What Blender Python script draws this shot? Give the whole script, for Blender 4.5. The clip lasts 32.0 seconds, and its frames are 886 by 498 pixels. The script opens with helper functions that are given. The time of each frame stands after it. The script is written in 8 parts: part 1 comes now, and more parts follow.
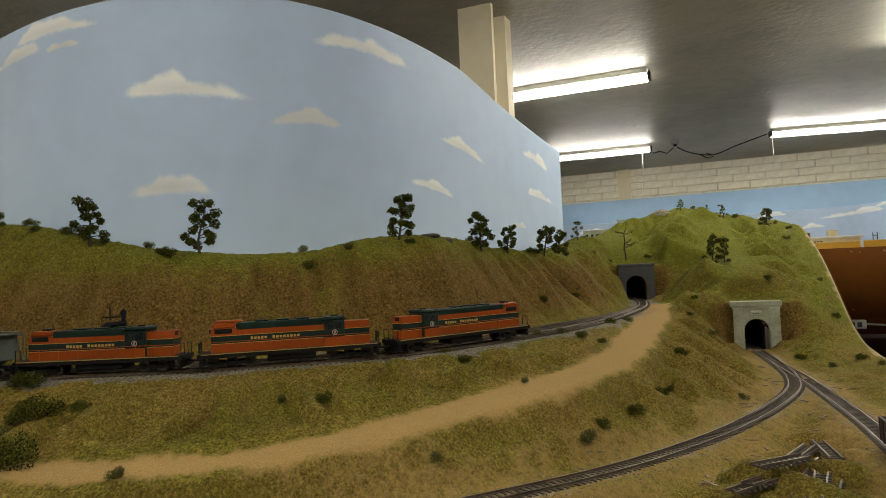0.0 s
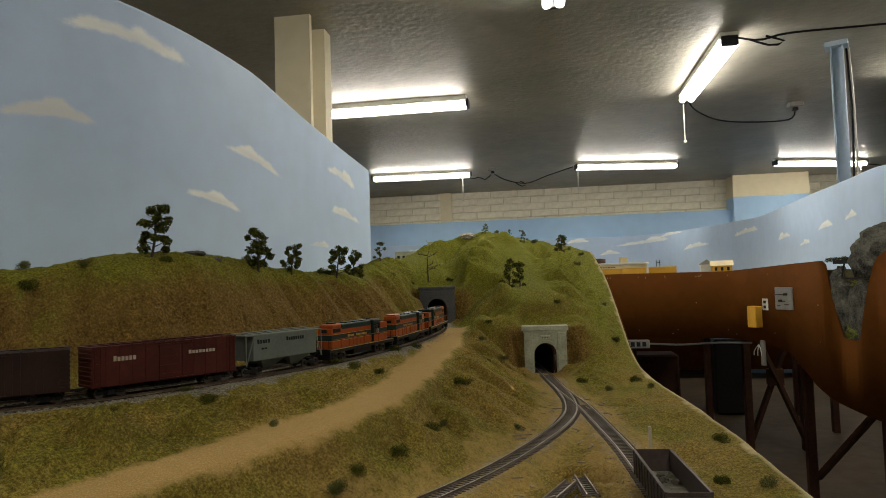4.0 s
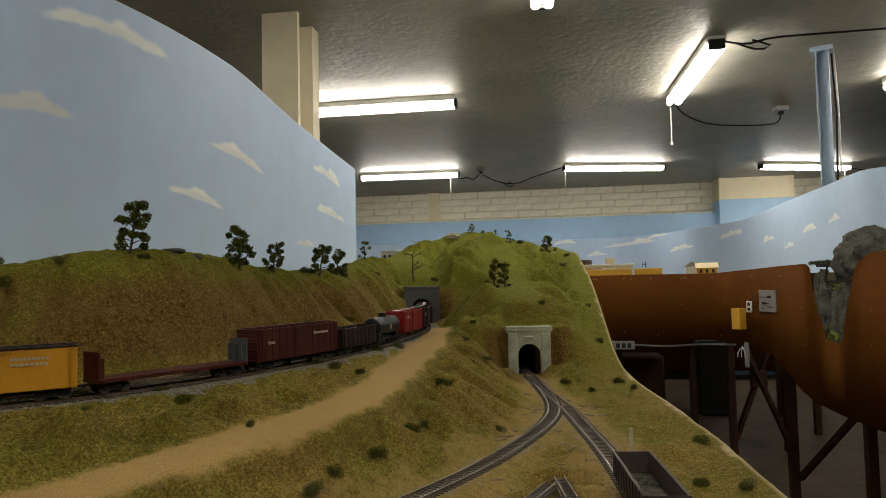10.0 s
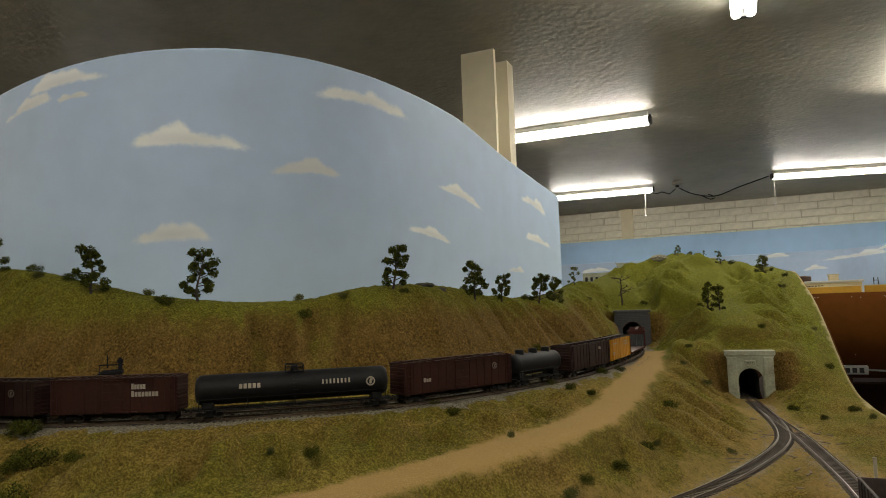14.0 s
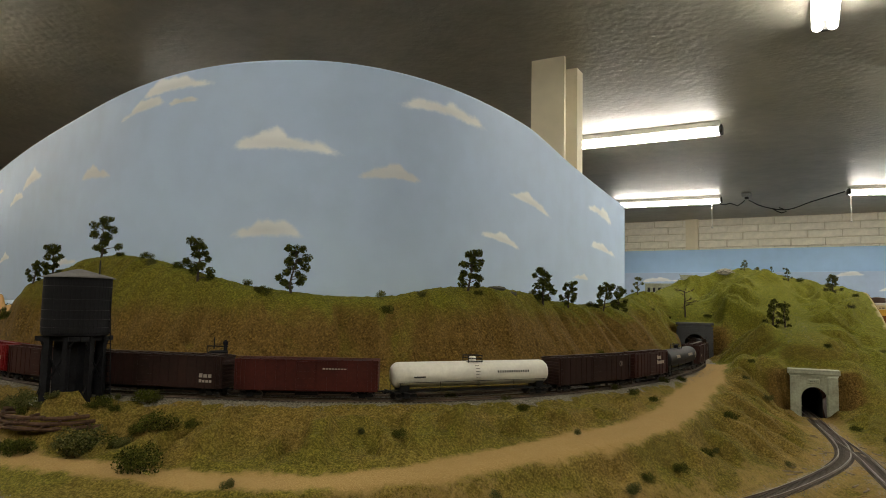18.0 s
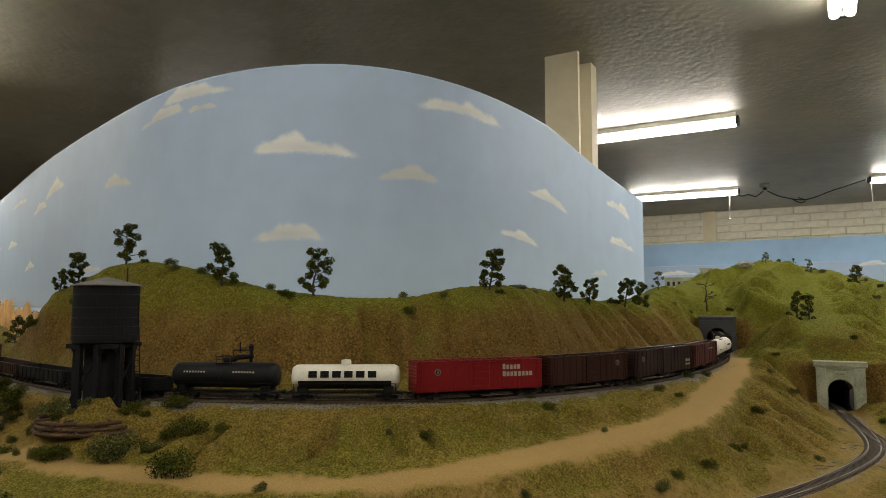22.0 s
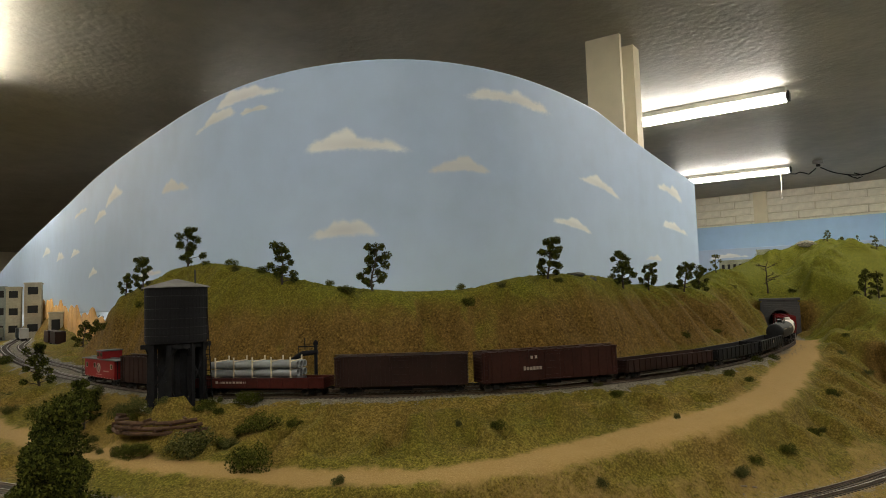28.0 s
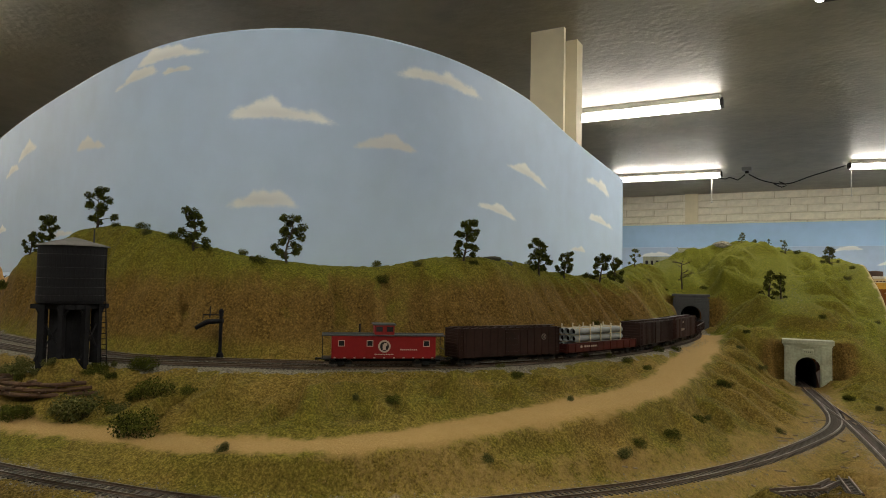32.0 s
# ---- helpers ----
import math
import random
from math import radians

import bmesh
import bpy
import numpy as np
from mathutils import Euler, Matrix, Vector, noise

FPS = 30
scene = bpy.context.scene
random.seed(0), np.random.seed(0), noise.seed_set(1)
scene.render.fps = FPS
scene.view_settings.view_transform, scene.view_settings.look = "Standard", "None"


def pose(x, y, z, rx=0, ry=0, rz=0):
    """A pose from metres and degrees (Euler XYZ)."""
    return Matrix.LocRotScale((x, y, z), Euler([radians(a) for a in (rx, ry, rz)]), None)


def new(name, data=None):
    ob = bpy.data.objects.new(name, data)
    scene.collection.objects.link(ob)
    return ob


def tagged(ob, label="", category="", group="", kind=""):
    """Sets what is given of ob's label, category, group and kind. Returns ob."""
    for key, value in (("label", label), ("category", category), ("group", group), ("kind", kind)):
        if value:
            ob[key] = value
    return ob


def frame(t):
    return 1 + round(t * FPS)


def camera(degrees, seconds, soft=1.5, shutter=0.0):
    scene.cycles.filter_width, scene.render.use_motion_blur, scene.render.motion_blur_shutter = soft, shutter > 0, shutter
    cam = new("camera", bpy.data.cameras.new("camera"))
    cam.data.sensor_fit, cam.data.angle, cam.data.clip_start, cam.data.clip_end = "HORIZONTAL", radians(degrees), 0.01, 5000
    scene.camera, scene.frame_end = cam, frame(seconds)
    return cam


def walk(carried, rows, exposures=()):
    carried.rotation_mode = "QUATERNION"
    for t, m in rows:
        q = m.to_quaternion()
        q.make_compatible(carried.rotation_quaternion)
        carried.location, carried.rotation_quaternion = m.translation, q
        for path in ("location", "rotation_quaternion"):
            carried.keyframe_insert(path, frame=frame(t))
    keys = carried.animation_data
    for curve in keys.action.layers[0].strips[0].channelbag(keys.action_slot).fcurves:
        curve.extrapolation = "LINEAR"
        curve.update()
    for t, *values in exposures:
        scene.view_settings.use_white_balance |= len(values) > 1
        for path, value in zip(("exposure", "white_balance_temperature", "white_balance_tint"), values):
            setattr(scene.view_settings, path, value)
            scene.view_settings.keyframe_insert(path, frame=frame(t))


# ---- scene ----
# camera: seconds, eye in metres, turn in degrees
cam = camera(67.2, 32.0, soft=0.9)
PATH = [
    (0, 0.0211, 0.0016, 1.3436, 91.82, 2.57, 23.86), (0.5, 0.0254, 0.0291, 1.3411, 92.12, 2.05, 21.08),
    (1, 0.0373, 0.0524, 1.3435, 92.17, 2.46, 17.98), (1.5, 0.0416, 0.0604, 1.3442, 92.59, 1.63, 15.74),
    (2, 0.0466, 0.0697, 1.3458, 93.08, 1.92, 13.94), (2.5, 0.0505, 0.0760, 1.3477, 92.74, 2.29, 12.47),
    (3, 0.0571, 0.0889, 1.3478, 92.55, 2.08, 10.62), (3.5, 0.0616, 0.0956, 1.3477, 92.82, 1.91, 9.72),
    (5.5, 0.0728, 0.1077, 1.3467, 92.94, 1.58, 7.82), (6, 0.0738, 0.1089, 1.3472, 92.98, 1.65, 7.65),
    (6.5, 0.0758, 0.1089, 1.3471, 93.12, 1.57, 7.36), (7, 0.0791, 0.1134, 1.3479, 92.85, 1.75, 6.70),
    (7.5, 0.0768, 0.1137, 1.3461, 92.86, 1.19, 6.76), (8, 0.0781, 0.1154, 1.3462, 92.73, 1.38, 6.57),
    (8.5, 0.0767, 0.1150, 1.3468, 92.81, 1.47, 6.87), (9, 0.0738, 0.1113, 1.3467, 92.79, 1.41, 7.44),
    (9.5, 0.0724, 0.1069, 1.3468, 92.88, 1.27, 7.90), (10, 0.0711, 0.1070, 1.3473, 92.86, 1.31, 8.06),
    (10.5, 0.0693, 0.1020, 1.3478, 92.92, 1.17, 8.52), (11, 0.0651, 0.0965, 1.3486, 92.96, 1.18, 9.18),
    (11.5, 0.0595, 0.0842, 1.3504, 92.93, 1.29, 10.55), (12, 0.0544, 0.0635, 1.3525, 93.30, 1.45, 13.60),
    (12.5, 0.0536, 0.0450, 1.3543, 93.77, 1.67, 16.25), (13, 0.0492, 0.0340, 1.3557, 93.54, 2.34, 19.58),
    (13.5, 0.0500, 0.0016, 1.3625, 95.17, 2.36, 22.69), (14, 0.0463, -0.0120, 1.3639, 94.90, 1.89, 24.20),
    (14.5, 0.0432, -0.0216, 1.3627, 94.27, 1.41, 25.50), (15, 0.0434, -0.0348, 1.3638, 94.67, 0.39, 26.42),
    (15.5, 0.0421, -0.0386, 1.3616, 94.65, 0.06, 26.90), (17.5, 0.0619, -0.0842, 1.3656, 94.70, -0.62, 27.92),
    (18, 0.0508, -0.0870, 1.3657, 94.95, -1.17, 28.87), (18.5, 0.0439, -0.0898, 1.3667, 95.05, -1.21, 29.68),
    (19, 0.0439, -0.0910, 1.3679, 95.19, -0.87, 29.90), (19.5, 0.0458, -0.0896, 1.3686, 94.97, -0.68, 29.79),
    (20, 0.0483, -0.0877, 1.3691, 94.67, 0.06, 29.78), (20.5, 0.0489, -0.0881, 1.3680, 94.58, 0.03, 29.67),
    (21, 0.0484, -0.0898, 1.3668, 94.46, -0.13, 29.66), (21.5, 0.0476, -0.0906, 1.3668, 94.57, -0.30, 29.64),
    (22, 0.0446, -0.0937, 1.3685, 94.77, 0.01, 30.29), (22.5, 0.0412, -0.0968, 1.3693, 94.90, -0.06, 30.89),
    (23, 0.0422, -0.0965, 1.3700, 94.79, 0.19, 30.89), (23.5, 0.0395, -0.0975, 1.3682, 94.79, 0.03, 31.13),
    (24, 0.0378, -0.0989, 1.3680, 94.89, -0.26, 31.24), (24.5, 0.0354, -0.1014, 1.3701, 94.91, 0.31, 32.02),
    (25, 0.0307, -0.1061, 1.3713, 95.02, 0.83, 33.20), (25.5, 0.0259, -0.1079, 1.3709, 94.90, 1.00, 33.79),
    (27.5, 0.0210, -0.1058, 1.3677, 94.59, 1.89, 34.33), (28, 0.0231, -0.1031, 1.3666, 94.23, 1.96, 34.06),
    (28.5, 0.0231, -0.1018, 1.3652, 94.14, 1.85, 33.91), (29, 0.0245, -0.1007, 1.3642, 93.99, 1.55, 33.66),
    (29.5, 0.0267, -0.0976, 1.3640, 93.91, 1.71, 33.40), (30, 0.0277, -0.0975, 1.3636, 93.88, 1.76, 33.31),
    (30.5, 0.0300, -0.0957, 1.3640, 93.86, 1.74, 32.92), (31, 0.0307, -0.0945, 1.3625, 93.66, 0.70, 32.70),
    (31.5, 0.0419, -0.0899, 1.3596, 93.32, 0.02, 31.13), (32, 0.0565, -0.0828, 1.3572, 92.82, -1.16, 28.85),
]
walk(cam, [(t, pose(x, y, z, rx, ry, rz)) for t, x, y, z, rx, ry, rz in PATH], exposures=[(0.0, 0.24), (1.0, 0.12), (2.0, -0.05), (3.0, -0.12), (11.0, -0.10), (14.0, 0.0), (18.0, 0.08), (32.0, 0.12)])

# ---- light ----
world = bpy.data.worlds.new("room_world")
scene.world = world
world.use_nodes = True
world.node_tree.nodes["Background"].inputs[0].default_value = (0.8, 0.9, 1.0, 1)
world.node_tree.nodes["Background"].inputs[1].default_value = 0.02
scene.view_settings.exposure = 0.0

CEIL = 2.70
LAMP_Z = 2.645
# ceiling fittings and fill lamps: middle x, middle y, turn in degrees (0: along x)
# the last four are unseen, added to brighten hill, foreground and left side
FITTINGS_AND_FILLS = [(-1.08, 4.87, 0), (-1.43, 8.02, 3), (1.0, 8.09, 13), (3.33, 8.68, 18), (1.105, 4.57, 90), (0.13, 2.62, 90),
            (2.55, 4.5, 90), (-3.57, 1.25, 158), (-3.9, 5.0, 90), (-5.0, 0.6, 90), (-7.2, 1.6, 90), (-9.0, 2.4, 90), (-1.40, -0.95, 90), (-3.4, -1.6, 90), (-4.3, 3.7, 90),
            (0.45, -0.55, 90), (1.7, 1.1, 90)]
LAMP_WATTS = 5.0


# ---- helpers of this scene ----
def part(name, bm, material, parent=None, label="", smooth=False, kind=""):
    me = bpy.data.meshes.new(name)
    bm.to_mesh(me)
    bm.free()
    if smooth:
        for poly in me.polygons:
            poly.use_smooth = True
    for m in (material if isinstance(material, (list, tuple)) else [material]):
        me.materials.append(m)
    ob = new(name, me)
    if parent is not None:
        ob.parent = parent
    if label:
        ob["label"] = label
    if kind:
        ob["kind"] = kind
    return ob


def thing(name, label, category, m=None, group="", kind=""):
    ob = new(name)
    ob.empty_display_size = 0.05
    if m is not None:
        ob.matrix_basis = m
    return tagged(ob, label, category, group, kind)


def cube(bm, x0, x1, y0, y1, z0, z1, bevel=0.0, m=None, mat=0):
    vs = [bm.verts.new((x, y, z)) for x in (x0, x1) for y in (y0, y1) for z in (z0, z1)]
    fs = [bm.faces.new([vs[i] for i in q]) for q in ((0, 1, 3, 2), (4, 6, 7, 5), (0, 4, 5, 1), (2, 3, 7, 6), (0, 2, 6, 4), (1, 5, 7, 3))]
    for f in fs:
        f.material_index = mat
    if bevel > 0:
        r = bmesh.ops.bevel(bm, geom=list({e for f in fs for e in f.edges}), offset=bevel, segments=1, affect="EDGES", profile=0.5)
        vs = list({v for f in r["faces"] for v in f.verts} | {v for v in vs if v.is_valid})
    if m is not None:
        bmesh.ops.transform(bm, matrix=m, verts=[v for v in vs if v.is_valid])
    return vs


def rod(bm, a, b, r, seg=8, r2=None, mat=0, caps=True):
    a, b = Vector(a), Vector(b)
    n = bmesh.ops.create_cone(bm, cap_ends=caps, segments=seg, radius1=r, radius2=r if r2 is None else r2, depth=(b - a).length)
    m = Matrix.Translation((a + b) / 2) @ (b - a).to_track_quat("Z", "Y").to_matrix().to_4x4()
    bmesh.ops.transform(bm, matrix=m, verts=n["verts"])
    for f in {f for v in n["verts"] for f in v.link_faces}:
        f.material_index = mat
    return n["verts"]


def lathe(bm, profile, seg=24, axis="Z", m=None, mat=0):
    """A turned solid; profile: (radius, height) from bottom to top."""
    rings = []
    for r, h in profile:
        ring = []
        for k in range(seg):
            a = 2 * math.pi * k / seg
            c = (r * math.cos(a), r * math.sin(a), h)
            if axis == "X":
                c = (h, c[0], c[1])
            ring.append(bm.verts.new(c))
        rings.append(ring)
    fs = []
    for q0, q1 in zip(rings, rings[1:]):
        for k in range(seg):
            fs.append(bm.faces.new((q0[k], q0[(k + 1) % seg], q1[(k + 1) % seg], q1[k])))
    fs.append(bm.faces.new(list(reversed(rings[0]))))
    fs.append(bm.faces.new(rings[-1]))
    for f in fs:
        f.material_index = mat
    if m is not None:
        bmesh.ops.transform(bm, matrix=m, verts=[v for r in rings for v in r])


def spline(points, step=0.01):
    """Catmull-Rom through the points (2D or 3D), evenly sampled."""
    p = np.array(points, float)
    p = np.vstack([2 * p[0] - p[1], p, 2 * p[-1] - p[-2]])
    out = []
    for i in range(1, len(p) - 2):
        n = max(2, int(np.linalg.norm(p[i + 1] - p[i]) / step * 1.5))
        t = np.linspace(0, 1, n, endpoint=False)[:, None]
        out.append(0.5 * (2 * p[i] + (p[i + 1] - p[i - 1]) * t + (2 * p[i - 1] - 5 * p[i] + 4 * p[i + 1] - p[i + 2]) * t ** 2
                          + (3 * p[i] - p[i - 1] - 3 * p[i + 1] + p[i + 2]) * t ** 3))
    out = np.vstack(out + [p[-2][None]])
    d = np.r_[0, np.cumsum(np.linalg.norm(np.diff(out, axis=0), axis=1))]
    s = np.linspace(0, d[-1], max(2, int(d[-1] / step)))
    return np.stack([np.interp(s, d, out[:, k]) for k in range(out.shape[1])], 1)


def offset(line, d):
    """The line shifted to its left by d in plan."""
    t = np.gradient(line[:, :2], axis=0)
    t /= np.linalg.norm(t, axis=1)[:, None]
    o = line.copy()
    o[:, 0] -= t[:, 1] * d
    o[:, 1] += t[:, 0] * d
    return o


# ---- materials ----
def material(name, color, rough=0.7, metal=0.0, vary=0.15, scale=60.0, bump=0.0, bump_scale=200.0, second=None, spec=0.3, emit=0.0):
    """Paint or stuff with stains at one scale and grain at another; second: the colour of the stains."""
    m = bpy.data.materials.new(name)
    m.use_nodes = True
    nt = m.node_tree
    b = nt.nodes["Principled BSDF"]
    b.inputs["Roughness"].default_value, b.inputs["Metallic"].default_value = rough, metal
    b.inputs["Specular IOR Level"].default_value = spec
    tex = nt.nodes.new("ShaderNodeTexCoord")
    n1 = nt.nodes.new("ShaderNodeTexNoise")
    n1.inputs["Scale"].default_value, n1.inputs["Detail"].default_value = scale, 6
    n2 = nt.nodes.new("ShaderNodeTexNoise")
    n2.inputs["Scale"].default_value, n2.inputs["Detail"].default_value = scale * 7, 4
    for n in (n1, n2):
        nt.links.new(tex.outputs["Object"], n.inputs["Vector"])
    mix = nt.nodes.new("ShaderNodeMix")
    mix.data_type = "FLOAT"
    mix.inputs[0].default_value = 0.4
    nt.links.new(n1.outputs["Fac"], mix.inputs[2])
    nt.links.new(n2.outputs["Fac"], mix.inputs[3])
    ramp = nt.nodes.new("ShaderNodeValToRGB")
    lo = second if second else tuple(c * (1 - vary * 1.6) for c in color)
    hi = tuple(min(1, c * (1 + vary)) for c in color)
    ramp.color_ramp.elements[0].position, ramp.color_ramp.elements[0].color = 0.32, (*lo, 1)
    ramp.color_ramp.elements[1].position, ramp.color_ramp.elements[1].color = 0.62, (*hi, 1)
    nt.links.new(mix.outputs[0], ramp.inputs[0])
    nt.links.new(ramp.outputs[0], b.inputs["Base Color"])
    if bump:
        bp = nt.nodes.new("ShaderNodeBump")
        bp.inputs["Strength"].default_value, bp.inputs["Distance"].default_value = 0.6, bump
        n3 = nt.nodes.new("ShaderNodeTexNoise")
        n3.inputs["Scale"].default_value, n3.inputs["Detail"].default_value = bump_scale, 5
        nt.links.new(tex.outputs["Object"], n3.inputs["Vector"])
        nt.links.new(n3.outputs["Fac"], bp.inputs["Height"])
        nt.links.new(bp.outputs[0], b.inputs["Normal"])
    if emit:
        b.inputs["Emission Color"].default_value = (*color, 1)
        b.inputs["Emission Strength"].default_value = emit
    return m


def glow(name, color, strength):
    m = bpy.data.materials.new(name)
    m.use_nodes = True
    b = m.node_tree.nodes["Principled BSDF"]
    b.inputs["Base Color"].default_value = (0.9, 0.9, 0.9, 1)
    b.inputs["Emission Color"].default_value = (*color, 1)
    b.inputs["Emission Strength"].default_value = strength
    return m


M_ceiling = material("plaster_ceiling", (0.38, 0.362, 0.30), 0.46, vary=0.14, scale=1.2, bump=0.008, bump_scale=24.0, spec=0.5)
M_block = material("cream_block_paint", (0.82, 0.77, 0.64), 0.7, vary=0.1, scale=3.0, bump=0.004, bump_scale=60.0)
M_mortar = material("mortar_paint", (0.66, 0.60, 0.46), 0.8, vary=0.15, scale=3.0)
M_cream = material("cream_paint", (0.75, 0.67, 0.48), 0.55, vary=0.05, scale=2.0)
M_concrete = material("concrete_floor", (0.085, 0.060, 0.037), 0.75, vary=0.25, scale=1.5, bump=0.002, bump_scale=40.0)
M_bluewall = material("sky_blue_wall_paint", (0.40, 0.60, 0.84), 0.65, vary=0.05, scale=1.0)
M_fascia = material("brown_fascia_board", (0.085, 0.029, 0.0055), 0.75, spec=0.03, vary=0.10, scale=4.0, bump=0.0006, bump_scale=150.0)
M_leg = material("dark_brown_timber", (0.06, 0.024, 0.012), 0.7, vary=0.25, scale=8.0)
M_tube = glow("lit_tube", (1.0, 0.94, 0.83), 31.0)
M_fixture = material("white_enamel", (0.75, 0.74, 0.70), 0.4, vary=0.05, scale=4.0)
M_black = material("black_plastic", (0.012, 0.012, 0.012), 0.45, vary=0.2, scale=30.0)


def sky_paint():
    """Pale blue painted board, paler towards its foot, with faint brush mottling."""
    m = material("painted_sky", (0.43, 0.55, 0.74), 0.55, vary=0.05, scale=2.2)
    nt = m.node_tree
    b = nt.nodes["Principled BSDF"]
    base = b.inputs["Base Color"].links[0].from_socket
    geo = nt.nodes.new("ShaderNodeNewGeometry")
    sep = nt.nodes.new("ShaderNodeSeparateXYZ")
    nt.links.new(geo.outputs["Position"], sep.inputs[0])
    mr = nt.nodes.new("ShaderNodeMapRange")
    mr.inputs["From Min"].default_value, mr.inputs["From Max"].default_value = 1.36, 1.62
    mr.inputs["To Min"].default_value, mr.inputs["To Max"].default_value = 0.3, 0.0
    nt.links.new(sep.outputs["Z"], mr.inputs["Value"])
    mx = nt.nodes.new("ShaderNodeMix")
    mx.data_type = "RGBA"
    mx.inputs[7].default_value = (0.56, 0.68, 0.78, 1)
    nt.links.new(mr.outputs[0], mx.inputs[0])
    nt.links.new(base, mx.inputs[6])
    tex = nt.nodes.new("ShaderNodeTexCoord")
    mapn = nt.nodes.new("ShaderNodeMapping")
    mapn.inputs["Scale"].default_value = (1, 1, 1.7)
    nt.links.new(tex.outputs["Object"], mapn.inputs["Vector"])
    n = nt.nodes.new("ShaderNodeTexNoise")
    n.inputs["Scale"].default_value, n.inputs["Detail"].default_value, n.inputs["Roughness"].default_value = 22, 5, 0.55
    nt.links.new(mapn.outputs[0], n.inputs["Vector"])
    a = nt.nodes.new("ShaderNodeAttribute")
    a.attribute_name = "cover"
    fine = nt.nodes.new("ShaderNodeTexNoise")
    fine.inputs["Scale"].default_value, fine.inputs["Detail"].default_value, fine.inputs["Roughness"].default_value = 110, 5, 0.6
    nt.links.new(mapn.outputs[0], fine.inputs["Vector"])
    both = nt.nodes.new("ShaderNodeMath")
    both.operation = "MULTIPLY_ADD"
    both.inputs[1].default_value = 0.6
    nt.links.new(fine.outputs["Fac"], both.inputs[0])
    nt.links.new(n.outputs["Fac"], both.inputs[2])
    add = nt.nodes.new("ShaderNodeMath")
    add.operation = "MULTIPLY_ADD"
    add.inputs[1].default_value = 1.3
    nt.links.new(a.outputs["Fac"], add.inputs[0])
    nt.links.new(both.outputs[0], add.inputs[2])
    cl = nt.nodes.new("ShaderNodeMapRange")
    cl.interpolation_type = "SMOOTHSTEP"
    cl.inputs["From Min"].default_value, cl.inputs["From Max"].default_value = 1.08, 1.90
    cl.inputs["To Max"].default_value = 0.92
    nt.links.new(add.outputs[0], cl.inputs["Value"])
    m2 = nt.nodes.new("ShaderNodeMix")
    m2.data_type = "RGBA"
    warm = nt.nodes.new("ShaderNodeAttribute")
    warm.attribute_name = "warm"
    m3 = nt.nodes.new("ShaderNodeMix")
    m3.data_type = "RGBA"
    m3.inputs[6].default_value, m3.inputs[7].default_value = (0.86, 0.87, 0.87, 1), (0.61, 0.615, 0.635, 1)
    nt.links.new(warm.outputs["Fac"], m3.inputs[0])
    nt.links.new(m3.outputs[2], m2.inputs[7])
    nt.links.new(cl.outputs[0], m2.inputs[0])
    nt.links.new(mx.outputs[2], m2.inputs[6])
    nt.links.new(m2.outputs[2], b.inputs["Base Color"])
    return m


M_sky = sky_paint()

# ---- plan lines ----
Z_MAIN = 1.246
MAIN = spline([(-6.4, 2.45), (-4.1, 1.70), (-3.24, 1.31), (-2.62, 1.005), (-2.17, 0.825), (-1.71, 0.665), (-1.42, 0.585), (-1.29, 0.545), (-1.0, 0.485), (-0.82, 0.468), (-0.70, 0.483), (-0.525, 0.556),
               (-0.45, 0.603), (-0.354, 0.69), (-0.26, 0.862), (-0.195, 1.09), (-0.172, 1.4), (-0.184, 1.6), (-0.228, 1.8), (-0.325, 2.05), (-0.50, 2.30), (-0.80, 2.50),
               (-1.4, 2.68), (-2.4, 2.9), (-4.6, 3.4)], 0.005)
ROAD = spline([(-2.6, 0.62, 1.21), (-1.5, 0.41, 1.20), (-0.95, 0.345, 1.195), (-0.728, 0.335, 1.195), (-0.485, 0.365, 1.197), (-0.367, 0.40, 1.202), (-0.29, 0.475, 1.206),
               (-0.242, 0.57, 1.210), (-0.178, 0.70, 1.216), (-0.128, 0.86, 1.222), (-0.126, 1.1, 1.231), (-0.132, 1.35, 1.238), (-0.15, 1.6, 1.243)], 0.01)
SIDING = spline([(-2.4, 0.50, 1.19), (-1.6, 0.27, 1.187), (-1.0, 0.215, 1.183), (-0.62, 0.258, 1.18), (-0.5, 0.275, 1.178), (-0.36, 0.325, 1.170), (-0.24, 0.425, 1.162), (-0.145, 0.545, 1.157),
                 (-0.075, 0.66, 1.152), (-0.005, 0.80, 1.15), (0.046, 0.935, 1.15), (0.08, 1.06, 1.15), (0.09, 1.16, 1.15), (0.082, 1.28, 1.15), (0.05, 1.5, 1.15), (0.01, 1.75, 1.15), (-0.05, 2.1, 1.15)], 0.005)
BRANCH = spline([(0.05, 1.5, 1.15), (0.082, 1.3, 1.15), (0.110, 1.15, 1.15), (0.130, 1.0, 1.15), (0.144, 0.88, 1.15), (0.153, 0.76, 1.15), (0.162, 0.62, 1.15), (0.175, 0.42, 1.15)], 0.005)
CREST = spline([(-1.60, 0.80, 1.25), (-1.52, 0.765, 1.33), (-1.43, 0.73, 1.378), (-1.26, 0.71, 1.425), (-1.09, 0.69, 1.448), (-0.96, 0.675, 1.440), (-0.815, 0.669, 1.413), (-0.682, 0.729, 1.386), (-0.571, 0.812, 1.381), (-0.483, 0.886, 1.399),
                (-0.42, 1.01, 1.400), (-0.394, 1.274, 1.378), (-0.35, 1.55, 1.388), (-0.36, 1.80, 1.405), (-0.36, 2.05, 1.418), (-0.215, 2.33, 1.508), (-0.06, 2.3, 1.495), (0.093, 2.26, 1.455), (0.19, 2.24, 1.43)], 0.02)
